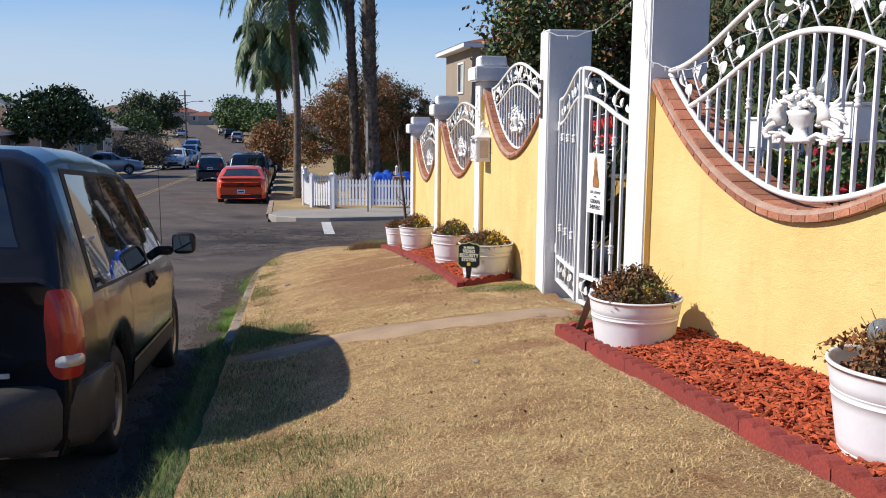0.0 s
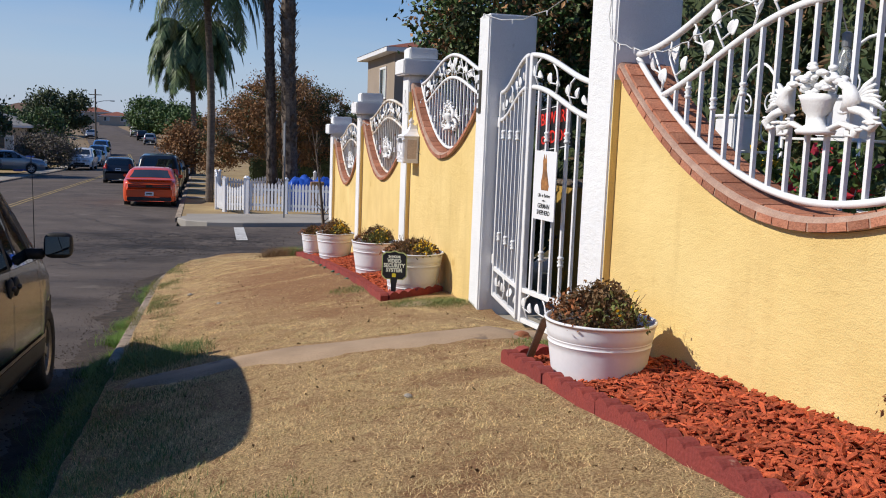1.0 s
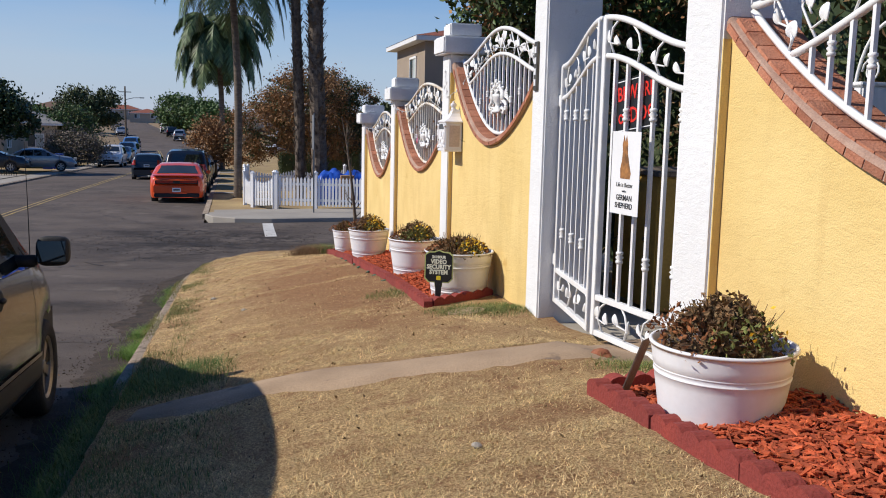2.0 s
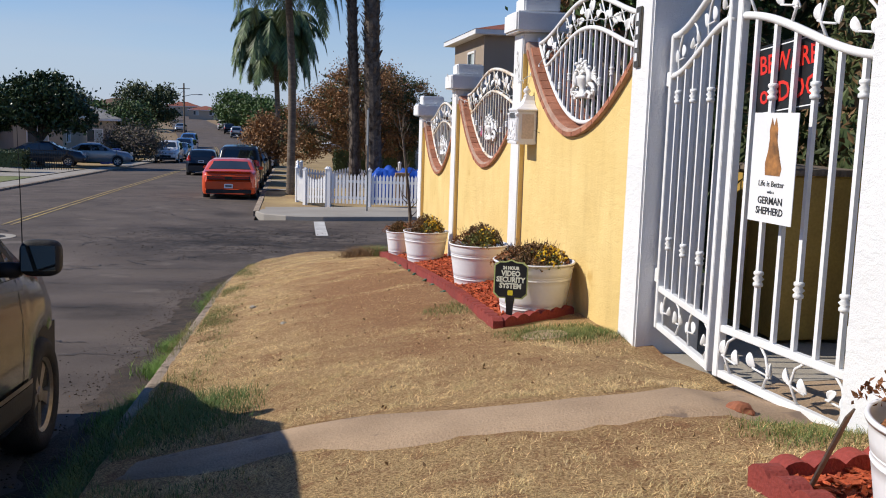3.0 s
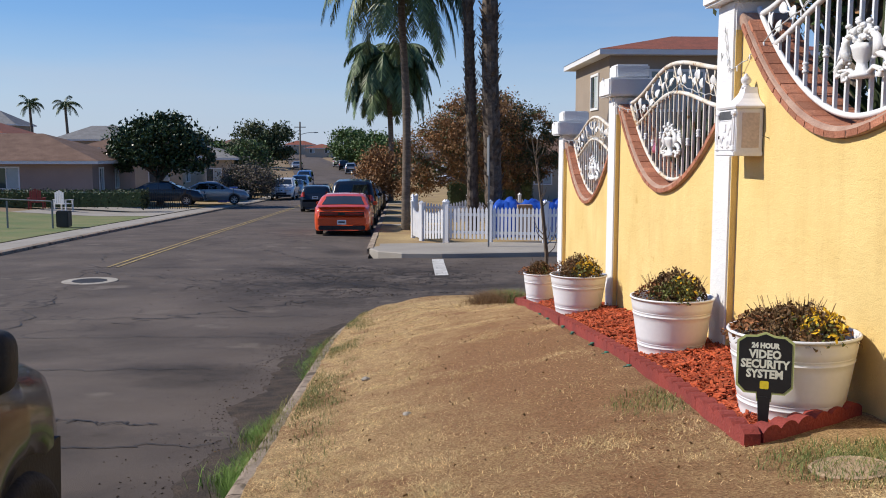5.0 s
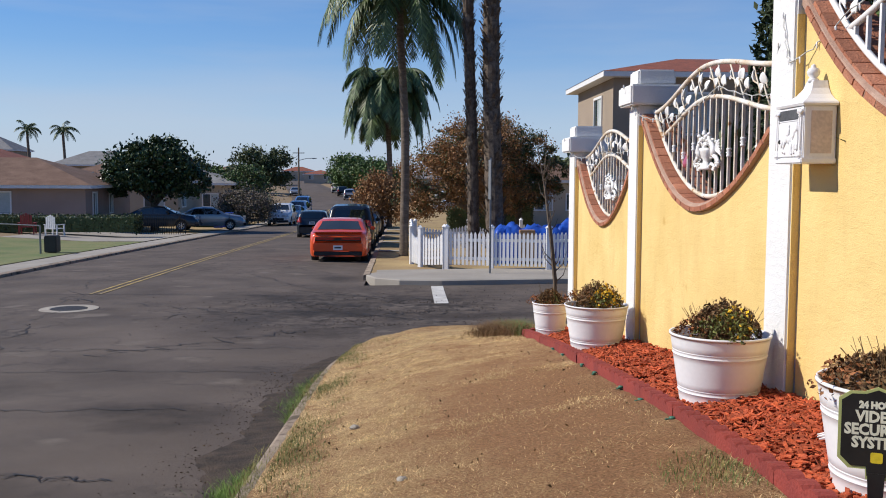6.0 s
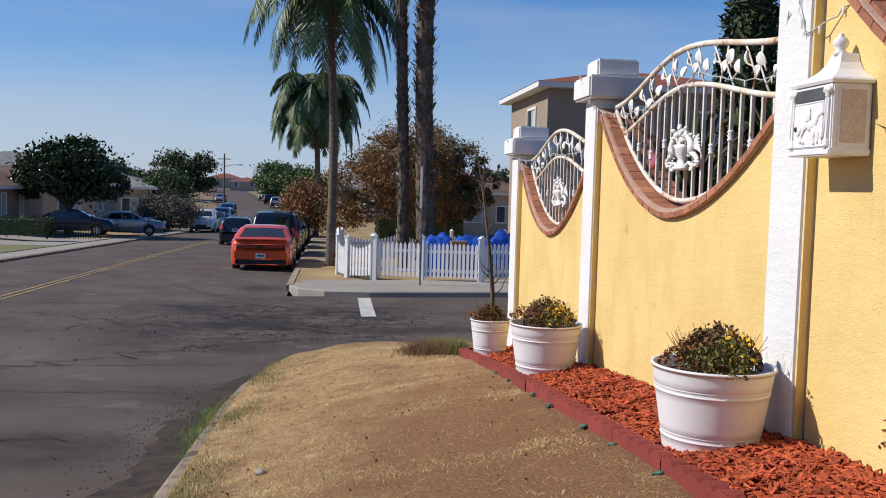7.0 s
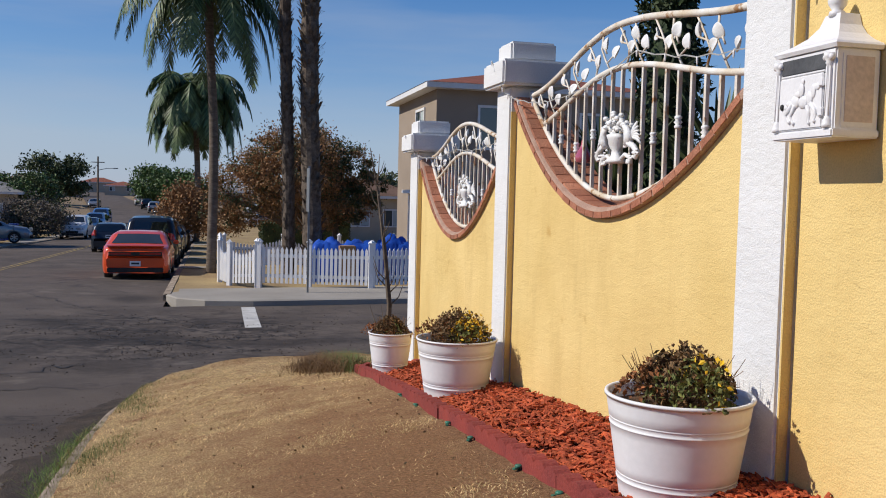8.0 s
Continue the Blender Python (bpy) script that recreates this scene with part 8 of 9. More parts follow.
def hedge(x0, x1, y0, y1, h, label, seed):
    t = thing("hedge", label, "hedge", pose((x0 + x1) / 2, (y0 + y1) / 2, yard_z((x0 + x1) / 2, y0)))
    rng = np.random.RandomState(seed)
    w, d = (x1 - x0) / 2, (y1 - y0) / 2
    n = int(900 * (w + d) * h)
    p = rng.uniform(-1, 1, (n, 3))
    face = rng.randint(0, 3, n)
    p[face == 0, 1] = -1
    p[face == 1, 2] = 1
    p[face == 2, 0] = np.sign(p[face == 2, 0])
    c = np.stack([p[:, 0] * w, p[:, 1] * d, (p[:, 2] * 0.5 + 0.5) * h], 1) + rng.normal(0, 0.05, (n, 3))
    tagged(place("foliage", leaf_cloud(c, 0.06, seed), M["oak_leaf"], t), kind="stuff")
    part("core", new_box(-w + 0.06, w - 0.06, -d + 0.06, d - 0.06, 0, h - 0.06), M["magnolia_leaf"], t)


hedge(-27, -15.2, 51.8, 53.0, 0.8, "clipped green hedge in front of the pink house", 3)
hedge(-16.5, -13.8, 70, 72, 0.9, "low hedge beside the drive", 4)
hedge(1.0, 6.0, 60, 61.5, 1.5, "dark green hedge behind the lot", 5)
M["plastic_white"] = mat("white plastic", (0.75, 0.75, 0.74), (0.7, 0.7, 0.68), 4, 0.5, 0, 40)
M["bin_blue"] = mat("blue plastic bin", (0.02, 0.06, 0.36), (0.02, 0.05, 0.28), 4, 0.5, 0, 40)
M["chair_red"] = mat("faded red plastic", (0.30, 0.05, 0.04), (0.24, 0.04, 0.035), 4, 0.6, 0, 40)


def lawn_chair(m, material, label):
    c = thing("lawn_chair", label, "chair", m, "lawn chairs")
    part("seat", new_box(-0.28, 0.28, -0.25, 0.3, 0.33, 0.37, 0.01), material, c)
    for k in range(5):
        part("slat", new_box(-0.27 + k * 0.11, -0.175 + k * 0.11, 0.26, 0.29, 0.35, 0.92 + 0.05 * (2 - abs(k - 2)), 0.008), material, c)
    for s in (-1, 1):
        part("armrest", new_box(s * 0.34 - 0.06, s * 0.34 + 0.06, -0.3, 0.3, 0.53, 0.56, 0.008), material, c)
        for y in (-0.26, 0.24):
            part("leg", new_box(s * 0.33 - 0.03, s * 0.33 + 0.03, y - 0.03, y + 0.03, 0, 0.53), material, c)


lawn_chair(pose(-18.6, 50.3, yard_z(-18.6, 50.3) + 0.02, 0, 0, 160), M["plastic_white"], "white plastic lawn chair before the hedge")
lawn_chair(pose(-20.0, 50.6, yard_z(-20, 50.6) + 0.02, 0, 0, 190), M["chair_red"], "faded red lawn chair before the hedge")
for x, y in ((-13.9, 66.5), (-13.4, 67.4)):
    b = thing("wheelie_bin", "blue plastic wheelie bin on the pavement", "bin", pose(x, y, road_z(y) + 0.17), "bins")
    part("body", new_box(-0.28, 0.28, -0.3, 0.3, 0.02, 0.95, 0.03), M["bin_blue"], b)
    part("lid", new_box(-0.3, 0.3, -0.33, 0.33, 0.955, 1.03, 0.02), M["bin_blue"], b)
b = thing("wheelie_bin", "dark grey bin beside the wire fence", "bin", pose(-14.4, 38.6, yard_z(-14.4, 38.6) + 0.0), "bins")
part("body", new_box(-0.22, 0.22, -0.22, 0.22, 0.02, 0.62, 0.03), M["van_clad"], b)
wire = thing("wire_fence", "low grey wire fence along the lawn", "fence")
for k in range(7):
    x = -14.6 - k * 1.6
    part("post", new_box(x - 0.025, x + 0.025, 38.0, 38.05, yard_z(x, 38) - 0.2, yard_z(x, 38) + 1.0), M["galv"], wire)
bm = bmesh.new()
tube(bm, [(-14.6, 38.02, yard_z(-14.6, 38) + 0.98), (-24.2, 38.02, yard_z(-24.2, 38) + 0.98)], 0.025, 6)
part("top_rail", bm, M["galv"], wire)
iron_f = thing("iron_fence", "low black iron fence round the drive", "fence")
for k in range(30):
    x = -17.4 + k * 0.125
    part("bar", new_box(x - 0.014, x + 0.014, 56.4, 56.43, yard_z(x, 56.4), yard_z(x, 56.4) + 1.05), M["black"], iron_f)
part("top_rail", new_box(-17.4, -13.75, 56.39, 56.44, yard_z(-15, 56.4) + 1.05, yard_z(-15, 56.4) + 1.09), M["black"], iron_f)
suv(pose(-18.4, 60.0, yard_z(-17, 59) + 0.02, 0, 0, -86), "navy_paint", "dark sedan parked in the drive by the magnolia", sedan=True)
suv(pose(-16.4, 64.0, yard_z(-15, 64) + 0.02, 0, 0, -80), "silver_paint", "pale sedan parked beside the magnolia", sedan=True)

# utility pole with street-lamp arm, and overhead wires
pole = thing("utility_pole", "dark wooden utility pole with a street-lamp arm", "utility pole", pose(-17.6, 150, land(-17.6, 150)))
bm = bmesh.new()
tube(bm, [(0, 0, -0.5), (0, 0, 8.2)], [0.16, 0.11], 8)
part("pole", bm, M["bark"], pole)
bm = bmesh.new()
tube(bm, [(0, 0, 6.2), (1.2, 0, 6.5), (2.2, 0, 6.55)], 0.05, 6)
part("lamp_arm", bm, M["galv"], pole)
part("lamp_head", new_box(2.1, 2.8, -0.12, 0.12, 6.45, 6.6, 0.04), M["galv"], pole)
part("cross_arm", new_box(-0.9, 0.9, -0.06, 0.06, 7.3, 7.42), M["bark"], pole)
cable = thing("overhead_cable", "thin black cable crossing high over the street", "cable")
for k, (a, b) in enumerate((((-30, 26.5, 6.9), (14, 24.5, 6.1)), ((-17.6, 150, 4.6), (-32, 250, 6.0)))):
    a, b = Vector(a), Vector(b)
    bm = bmesh.new()
    tube(bm, [a.lerp(b, i / 16) - Vector((0, 0, 0.5 * 4 * (i / 16) * (1 - i / 16))) for i in range(17)], 0.018 if k == 0 else 0.035, 4)
    part("cable", bm, M["black"], cable)

# ---- the yard behind the wall ----
def column_tree(x, y, h, r, n, seed, label, brown=False, leaf="conifer"):
    t = thing("cypress", label, "tree", pose(x, y, lerp(y, *EDGE)))
    bm = bmesh.new()
    tube(bm, [(0, 0, -0.1), (0, 0, h * 0.95)], [0.07, 0.01], 6)
    part("trunk", bm, M["bark"], t)
    rng = np.random.RandomState(seed)
    z = rng.uniform(0.06, 1, n) ** 0.9
    a = rng.uniform(0, 6.28, n)
    rad = r * np.minimum(1, (1.02 - z) * 2.6) ** 0.6 * np.sqrt(rng.uniform(0.35, 1.15, n)) * (1 + 0.2 * np.sin(a * 3 + z * 17))
    c = np.stack([rad * np.cos(a), rad * np.sin(a), z * h], 1)
    cut = int(n * (0.65 if brown else 0.85))
    # solid core, its dark colour painting the shade inside the crown
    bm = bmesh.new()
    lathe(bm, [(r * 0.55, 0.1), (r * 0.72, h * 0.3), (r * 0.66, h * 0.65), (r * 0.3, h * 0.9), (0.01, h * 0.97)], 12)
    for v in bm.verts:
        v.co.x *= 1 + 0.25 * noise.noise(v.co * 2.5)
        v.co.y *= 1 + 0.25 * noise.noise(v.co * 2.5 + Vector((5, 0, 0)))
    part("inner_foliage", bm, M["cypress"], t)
    tagged(place("crown", leaf_cloud(c[:cut], 0.05, seed, 0.35), M[leaf], t), kind="stuff")
    tagged(place("crown", leaf_cloud(c[cut:], 0.05, seed + 1, 0.35), M["conifer_brown" if brown else leaf], t), kind="stuff")


column_tree(1.55, 13.6, 3.9, 0.27, 4500, 1, "slim dark cypress behind the wall, coloured as its shaded side", leaf="cypress")
column_tree(2.05, 12.6, 3.4, 0.22, 3500, 2, "slim dark cypress behind the wall, coloured as its shaded side", leaf="cypress")
for k, (x, y, h, r) in enumerate(((2.6, 10.3, 4.4, 0.95), (3.2, 8.9, 4.6, 1.1), (2.7, 7.4, 4.3, 1.0), (3.3, 6.0, 4.6, 1.1), (2.9, 4.6, 4.2, 1.0), (3.4, 3.2, 4.5, 1.1), (3.1, 1.8, 4.2, 1.0), (4.4, 7.6, 5.0, 1.2), (4.6, 4.8, 5.0, 1.2))):
    column_tree(x, y, h, r, 11000, 20 + k, "tall conifer with sunlit green and browned foliage in the yard", k in (0, 1, 2, 3, 7))


tree("tree", (1.25, 10.7, -0.15), 0.07, 2.3, [(0, 0, 3.4, 0.85, 0.9, 0.85), (0.5, -0.6, 3.0, 0.7, 0.7, 0.7), (-0.2, 0.4, 2.9, 0.6, 0.6, 0.5)], [("bright_leaf", 9000, 0.035), ("rust_leaf", 3500, 0.035), ("conifer", 5000, 0.045)], "leafy green yard tree with some rusty leaves", 71, 120, 0.2)


def sword_plant(x, y, n, length, seed, label, stem=0.7):
    rng = random.Random(seed)
    t = thing("sword_plant", label, "plant", pose(x, y, lerp(y, *EDGE)), "sword plants in the yard")
    v, q = [], []
    for k in range(n):
        a, lift = rng.uniform(0, 6.28), rng.uniform(0.5, 1.45)
        d = Vector((math.cos(a) * math.cos(lift), math.sin(a) * math.cos(lift), math.sin(lift)))
        s = Vector((-math.sin(a), math.cos(a), 0)) * 0.03
        L = length * rng.uniform(0.6, 1.1)
        o = Vector((0, 0, rng.uniform(0.2, stem)))
        b = len(v)
        v += [o - s * 0.7, o + s * 0.7, o + d * L * 0.5 + s, o + d * L + Vector((0, 0, -0.1 * L)), o + d * L * 0.5 - s]
        q.append((b, b + 1, b + 2, b + 3, b + 4))
    tagged(place("leaf_tuft", raw("leaf_tuft", v, q), M["spiky"], t), kind="stuff")
    bm = bmesh.new()
    tube(bm, [(0, 0, -0.05), (0, 0, stem)], 0.07, 7)
    part("stem", bm, M["bark"], t)


for k, (x, y, n, L) in enumerate(((0.95, 11.9, 60, 1.1), (1.3, 12.9, 70, 1.2), (1.0, 11.0, 50, 0.9), (1.5, 11.5, 80, 1.5), (0.9, 14.6, 40, 0.8), (1.0, 8.8, 70, 1.3), (1.3, 9.6, 70, 1.4), (0.8, 8.1, 50, 1.0), (1.3, 14.2, 50, 0.9))):
    sword_plant(x, y, n, L, 50 + k, "green sword-leaved plant behind the grille")
for k, (x, y, n, L) in enumerate(((0.62, 12.5, 90, 0.7), (0.95, 13.4, 110, 0.9), (1.45, 14.3, 110, 0.9), (0.7, 14.0, 90, 0.7), (1.2, 12.2, 90, 0.8), (0.75, 9.3, 90, 0.8), (1.15, 10.1, 110, 0.9))):
    sword_plant(x, y, n, L, 70 + k, "tall dark sword-leaved plant behind the grille", 1.55)
M["flower_red"] = mat("red petals", (0.5, 0.02, 0.03), (0.4, 0.02, 0.05), 9, 0.6, 0, 40, island=0.3)
M["terracotta"] = mat("terracotta", (0.36, 0.13, 0.06), (0.28, 0.10, 0.05), 6, 0.9, 0.2, 60)
for k, (x, y, col) in enumerate(((0.75, 2.2, "flower_red"), (0.7, 3.6, "flower_red"), (0.9, 1.6, "flower_red"), (0.75, 4.15, "flower_yellow"))):
    f = thing("flower_pot", "terracotta pot of bright flowers on a stand behind the grille", "flower pot", pose(x, y, lerp(y, *EDGE)), "flower pots in the yard")
    bm = bmesh.new()
    lathe(bm, [(0.10, 0.0), (0.11, 0.5), (0.12, 0.55)], 12)
    part("stand", bm, M["bark"], f)
    bm = bmesh.new()
    lathe(bm, [(0.10, 0.551), (0.15, 0.78), (0.165, 0.80), (0.165, 0.83), (0.14, 0.83)], 18)
    part("pot", bm, M["terracotta"], f, smooth=True)
    for nm, mt, n, s in (("foliage", "bright_leaf", 400, 0.03), ("blossom", col, 60, 0.03)):
        me = leaf_cloud(dome(n, 0.26, 0.32, 90 + k), s, 5 + k)
        tagged(place(nm, me, M[mt], f), kind="stuff").location.z = 0.82


def wire_chair(m, label):
    c = thing("garden_chair", label, "chair", m, "wire chairs in the yard")
    bm = bmesh.new()
    lathe(bm, [(0.19, 0.44), (0.20, 0.45), (0.19, 0.46)], 18)
    part("seat", bm, M["iron"], c)
    for a in (45, 135, 225, 315):
        bm = bmesh.new()
        tube(bm, [(0.17 * math.cos(radians(a)), 0.17 * math.sin(radians(a)), 0.44), (0.22 * math.cos(radians(a)), 0.22 * math.sin(radians(a)), 0)], 0.01, 6)
        part("leg", bm, M["iron"], c)
    bm = bmesh.new()
    tube(bm, [(-0.19, 0.05, 0.45), (-0.2, 0.16, 0.75), (-0.12, 0.2, 0.98), (0, 0.21, 1.05), (0.12, 0.2, 0.98), (0.2, 0.16, 0.75), (0.19, 0.05, 0.45)], 0.011, 6)
    for s in (-1, 1):
        tube(bm, [(s * 0.03 + 0.09 * s * math.sin(k * 0.55) * (1 - k / 12), 0.19, 0.55 + 0.32 * k / 12 + 0.05 * math.cos(k * 0.6)) for k in range(11)], 0.008, 5)
    part("backrest", bm, M["iron"], c)


wire_chair(pose(0.95, 3.05, lerp(3, *EDGE) + 0.35, 0, 0, -80), "white scrolled wire garden chair on a raised step")
wire_chair(pose(1.2, 2.0, lerp(2, *EDGE) + 0.35, 0, 0, -100), "white scrolled wire garden chair on a raised step")
tagged(part("step_terrace", new_box(0.7, 2.4, 1.2, 3.6, 0.3, lerp(3, *EDGE) + 0.35, 0.02), M["concrete"], None), "raised concrete terrace step in the yard", "step", kind="structure")
def etagere(x, y, w, label):
    """A tall wrought-iron plant stand: four legs, wire shelves and an arched scrolled back."""
    g = lerp(y, *EDGE) - 0.05
    t = thing("plant_stand", label, "plant stand", pose(x, y, g), "iron plant stands in the yard")
    h, top = w / 2, 1.80
    for sx in (0, 0.3):
        for sy in (-h, h):
            bm = bmesh.new()
            tube(bm, [(sx, sy, 0), (sx, sy, 1.26 if sx == 0 else 1.38)], 0.009, 6)
            part("leg", bm, M["iron"], t, smooth=True)
    for z in (0.45, 0.88, 1.25):
        bm = bmesh.new()
        tube(bm, [(0, -h, z), (0, h, z), (0.3, h, z), (0.3, -h, z)], 0.008, 5, closed=True)
        for k in range(1, 5):
            tube(bm, [(0.06 * k, -h, z), (0.06 * k, h, z)], 0.004, 4)
        part("shelf", bm, M["iron"], t)
    bm = bmesh.new()
    tube(bm, [(0.3, h * math.cos(math.pi * k / 16), 1.38 + (top - 1.38) * math.sin(math.pi * k / 16)) for k in range(17)], 0.010, 6)
    part("arch", bm, M["iron"], t, smooth=True)
    for s in (-1, 1):
        for z, q in ((1.38, 0.11), (1.55, 0.075)):
            bm = bmesh.new()
            tube(bm, [(0.3, s * (h * 0.5 + q * (1 - k / 22) * math.cos(k * 0.55)), z + q * (1 - k / 22) * math.sin(k * 0.55)) for k in range(17)], 0.006, 5)
            part("scroll", bm, M["iron"], t, smooth=True)
    bx = thing("planter_box", "white rectangular planter box on the iron plant stand", "planter", pose(x + 0.15, y, g + 1.259), "planter boxes in the yard")
    part("box", new_box(-0.08, 0.08, -h * 0.42, h * 0.42, 0, 0.2, 0.01), M["resin"], bx)
    part("rim", new_box(-0.09, 0.09, -h * 0.46, h * 0.46, 0.201, 0.22, 0.004), M["resin"], bx)


etagere(0.9, 5.0, 0.52, "tall white wrought-iron plant stand with scrolled arch")
etagere(0.9, 3.98, 0.62, "broad white wrought-iron plant stand with scrolled arch")
M["cabinet_yellow"] = mat("mustard painted wood", (0.42, 0.27, 0.06), (0.34, 0.21, 0.05), 4, 0.7, 0.1, 50)
cab = thing("yard_cabinet", "mustard yellow wooden cabinet inside the gate", "cabinet", pose(1.25, 7.5, lerp(7.5, *EDGE)))
part("body", new_box(-0.25, 0.25, -0.4, 0.4, 0.03, 1.05, 0.01), M["cabinet_yellow"], cab)
part("top", new_box(-0.28, 0.28, -0.43, 0.43, 1.051, 1.09, 0.008), M["bark"], cab)
for y in (-0.2, 0.2):
    part("door", new_box(-0.262, -0.251, y - 0.18, y + 0.18, 0.1, 0.98, 0.003), M["cabinet_yellow"], cab)
    part("knob", new_box(-0.28, -0.262, y - 0.015, y + 0.015, 0.55, 0.58, 0.004), M["bronze"], cab)
bm = bmesh.new()
lathe(bm, [(0.2, 0), (0.2, 0.12), (0.13, 0.15), (0.14, 0.35), (0.19, 0.65), (0.16, 0.9), (0.10, 1.02), (0.11, 1.12), (0.085, 1.22), (0.0, 1.27)], 16)
tagged(part("statue", bm, M["white_stucco"], None, smooth=True, m=pose(1.35, 6.55, lerp(6.5, *EDGE))), "weathered white garden statue inside the gate", "statue")
bulb = thing("hanging_bulb", "large clear glass bulb hanging behind the grille", "lamp", pose(0.3, 3.05, 1.95))
bm = bmesh.new()
lathe(bm, [(0.001, -0.09), (0.04, -0.08), (0.055, -0.04), (0.045, 0.0), (0.02, 0.045), (0.018, 0.06)], 16)
part("globe", bm, M["crackle"], bulb, "clear glass", smooth=True)
bm = bmesh.new()
lathe(bm, [(0.02, 0.06), (0.022, 0.11), (0.01, 0.12)], 12)
tube(bm, [(0, 0, 0.11), (-0.08, 0, 0.30), (-0.165, 0, 0.47)], 0.004, 4)
part("cap", bm, M["galv"], bulb)
pink = thing("glass_feeder", "pink glass hanging feeder on the grille", "feeder", pose(0.16, 11.95, 1.33))
bm = bmesh.new()
lathe(bm, [(0.001, -0.07), (0.045, -0.06), (0.05, -0.03), (0.02, 0.03), (0.012, 0.07)], 14)
M["pink_glass"] = glass_mat("pink glass", (0.45, 0.10, 0.14), 0.05)
part("globe", bm, M["pink_glass"], pink, smooth=True)
bm = bmesh.new()
tube(bm, [(0, 0, 0.06), (0, 0, 0.2)], 0.003, 4)
part("hook", bm, M["galv"], pink)


# ---- grass ----
def blades(name, roots, height, width, lean, seed, material, label, category):
    """Single bent blades, one at each root."""
    rng = np.random.RandomState(seed)
    r = np.asarray(roots, float)
    n = len(r)
    a = rng.uniform(0, 2 * np.pi, n)
    h = height * rng.uniform(0.45, 1.25, n)
    ln = lean * rng.uniform(0.3, 1.4, n) * h
    side = np.stack([-np.sin(a), np.cos(a), np.zeros(n)], 1) * (width * rng.uniform(0.6, 1.3, n))[:, None]
    d = np.stack([np.cos(a), np.sin(a), np.zeros(n)], 1)
    up = np.array([0, 0, 1.0])
    mid = r + d * (ln * 0.35)[:, None] + up * (h * 0.62)[:, None]
    tip = r + d * ln[:, None] + up * h[:, None]
    verts = np.stack([r - side, r + side, mid + side * 0.7, tip, mid - side * 0.7], 1).reshape(-1, 3)
    k = np.arange(n) * 5
    me = bpy.data.meshes.new(name)
    me.from_pydata(verts.tolist(), [], np.stack([k, k + 1, k + 2, k + 4], 1).tolist() + np.stack([k + 4, k + 2, k + 3], 1).tolist())
    return tagged(place(name, me, M[material]), label, category, "", "stuff")


def on_lawn(n, seed, keep, y_range=(-3, 18), x_range=(-2.75, 0.0)):
    rng = np.random.RandomState(seed)
    out = []
    while len(out) < n:
        x, y = rng.uniform(*x_range), rng.uniform(*y_range)
        if x < lerp(y, *KERB_X) + 0.125 or (x > -0.66 and (y < 4.4 or 7.72 < y < 15.2)):
            continue
        if lerp(x, *low_edge) < y < lerp(x, *up_edge):
            continue
        if rng.uniform() < keep(x, y):
            out.append((x, y, lawn_z(x, y) + crumble(x, y) + 0.018 * noise.noise(Vector((x * 2.2, y * 2.2, 0))) - 0.002))
    return out


def bare(x, y):
    d = math.hypot((x + 1.10) / 1.0, (y - 10.3) / 3.9) + 1.5 * noise.noise(Vector((x * 1.7, y * 1.7, 8)))
    patch = noise.noise(Vector((x * 1.1, y * 1.1, 4))) + 0.5 * noise.noise(Vector((x * 3, y * 3, 6)))
    return max(0.03, min(1.0, (d - 0.6) * 1.3)) * (1.0 if patch > -0.22 else 0.3)


def tufted(x, y):
    """Thick turf in ragged clumps, thinning out towards the bare middle of the strip."""
    c = noise.noise(Vector((x * 6.5, y * 6.5, 12))) + 0.7 * noise.noise(Vector((x * 14, y * 14, 15)))
    return bare(x, y) * (0.9 if c > 0.12 else 0.12)


blades("dry_grass", on_lawn(110000, 1, bare, (-0.5, 9)), 0.010, 0.0011, 3.4, 2, "straw", "short dry straw grass of the lawn strip", "grass")
blades("dry_grass", on_lawn(50000, 2, bare, (9, 18)), 0.010, 0.0013, 3.4, 3, "straw", "short dry straw grass of the lawn strip", "grass")
blades("turf", on_lawn(60000, 51, tufted, (0, 8)), 0.014, 0.0012, 2.2, 52, "turf", "clumps of yellowed turf on the lawn strip", "grass")
blades("turf", on_lawn(26000, 53, tufted, (8, 17.5)), 0.013, 0.0013, 2.2, 54, "turf", "clumps of yellowed turf on the lawn strip", "grass")
blades("dead_grass", on_lawn(34000, 41, lambda x, y: 0.08 + 0.5 * bare(x, y), (1.5, 10)), 0.007, 0.0010, 4.5, 42, "straw", "loose dead grass strands lying on the bare soil", "grass")
blades("dead_grass", on_lawn(34000, 43, lambda x, y: 0.12 + 0.5 * bare(x, y), (7, 17)), 0.008, 0.0011, 4.5, 44, "straw", "loose dead grass strands lying on the bare soil", "grass")


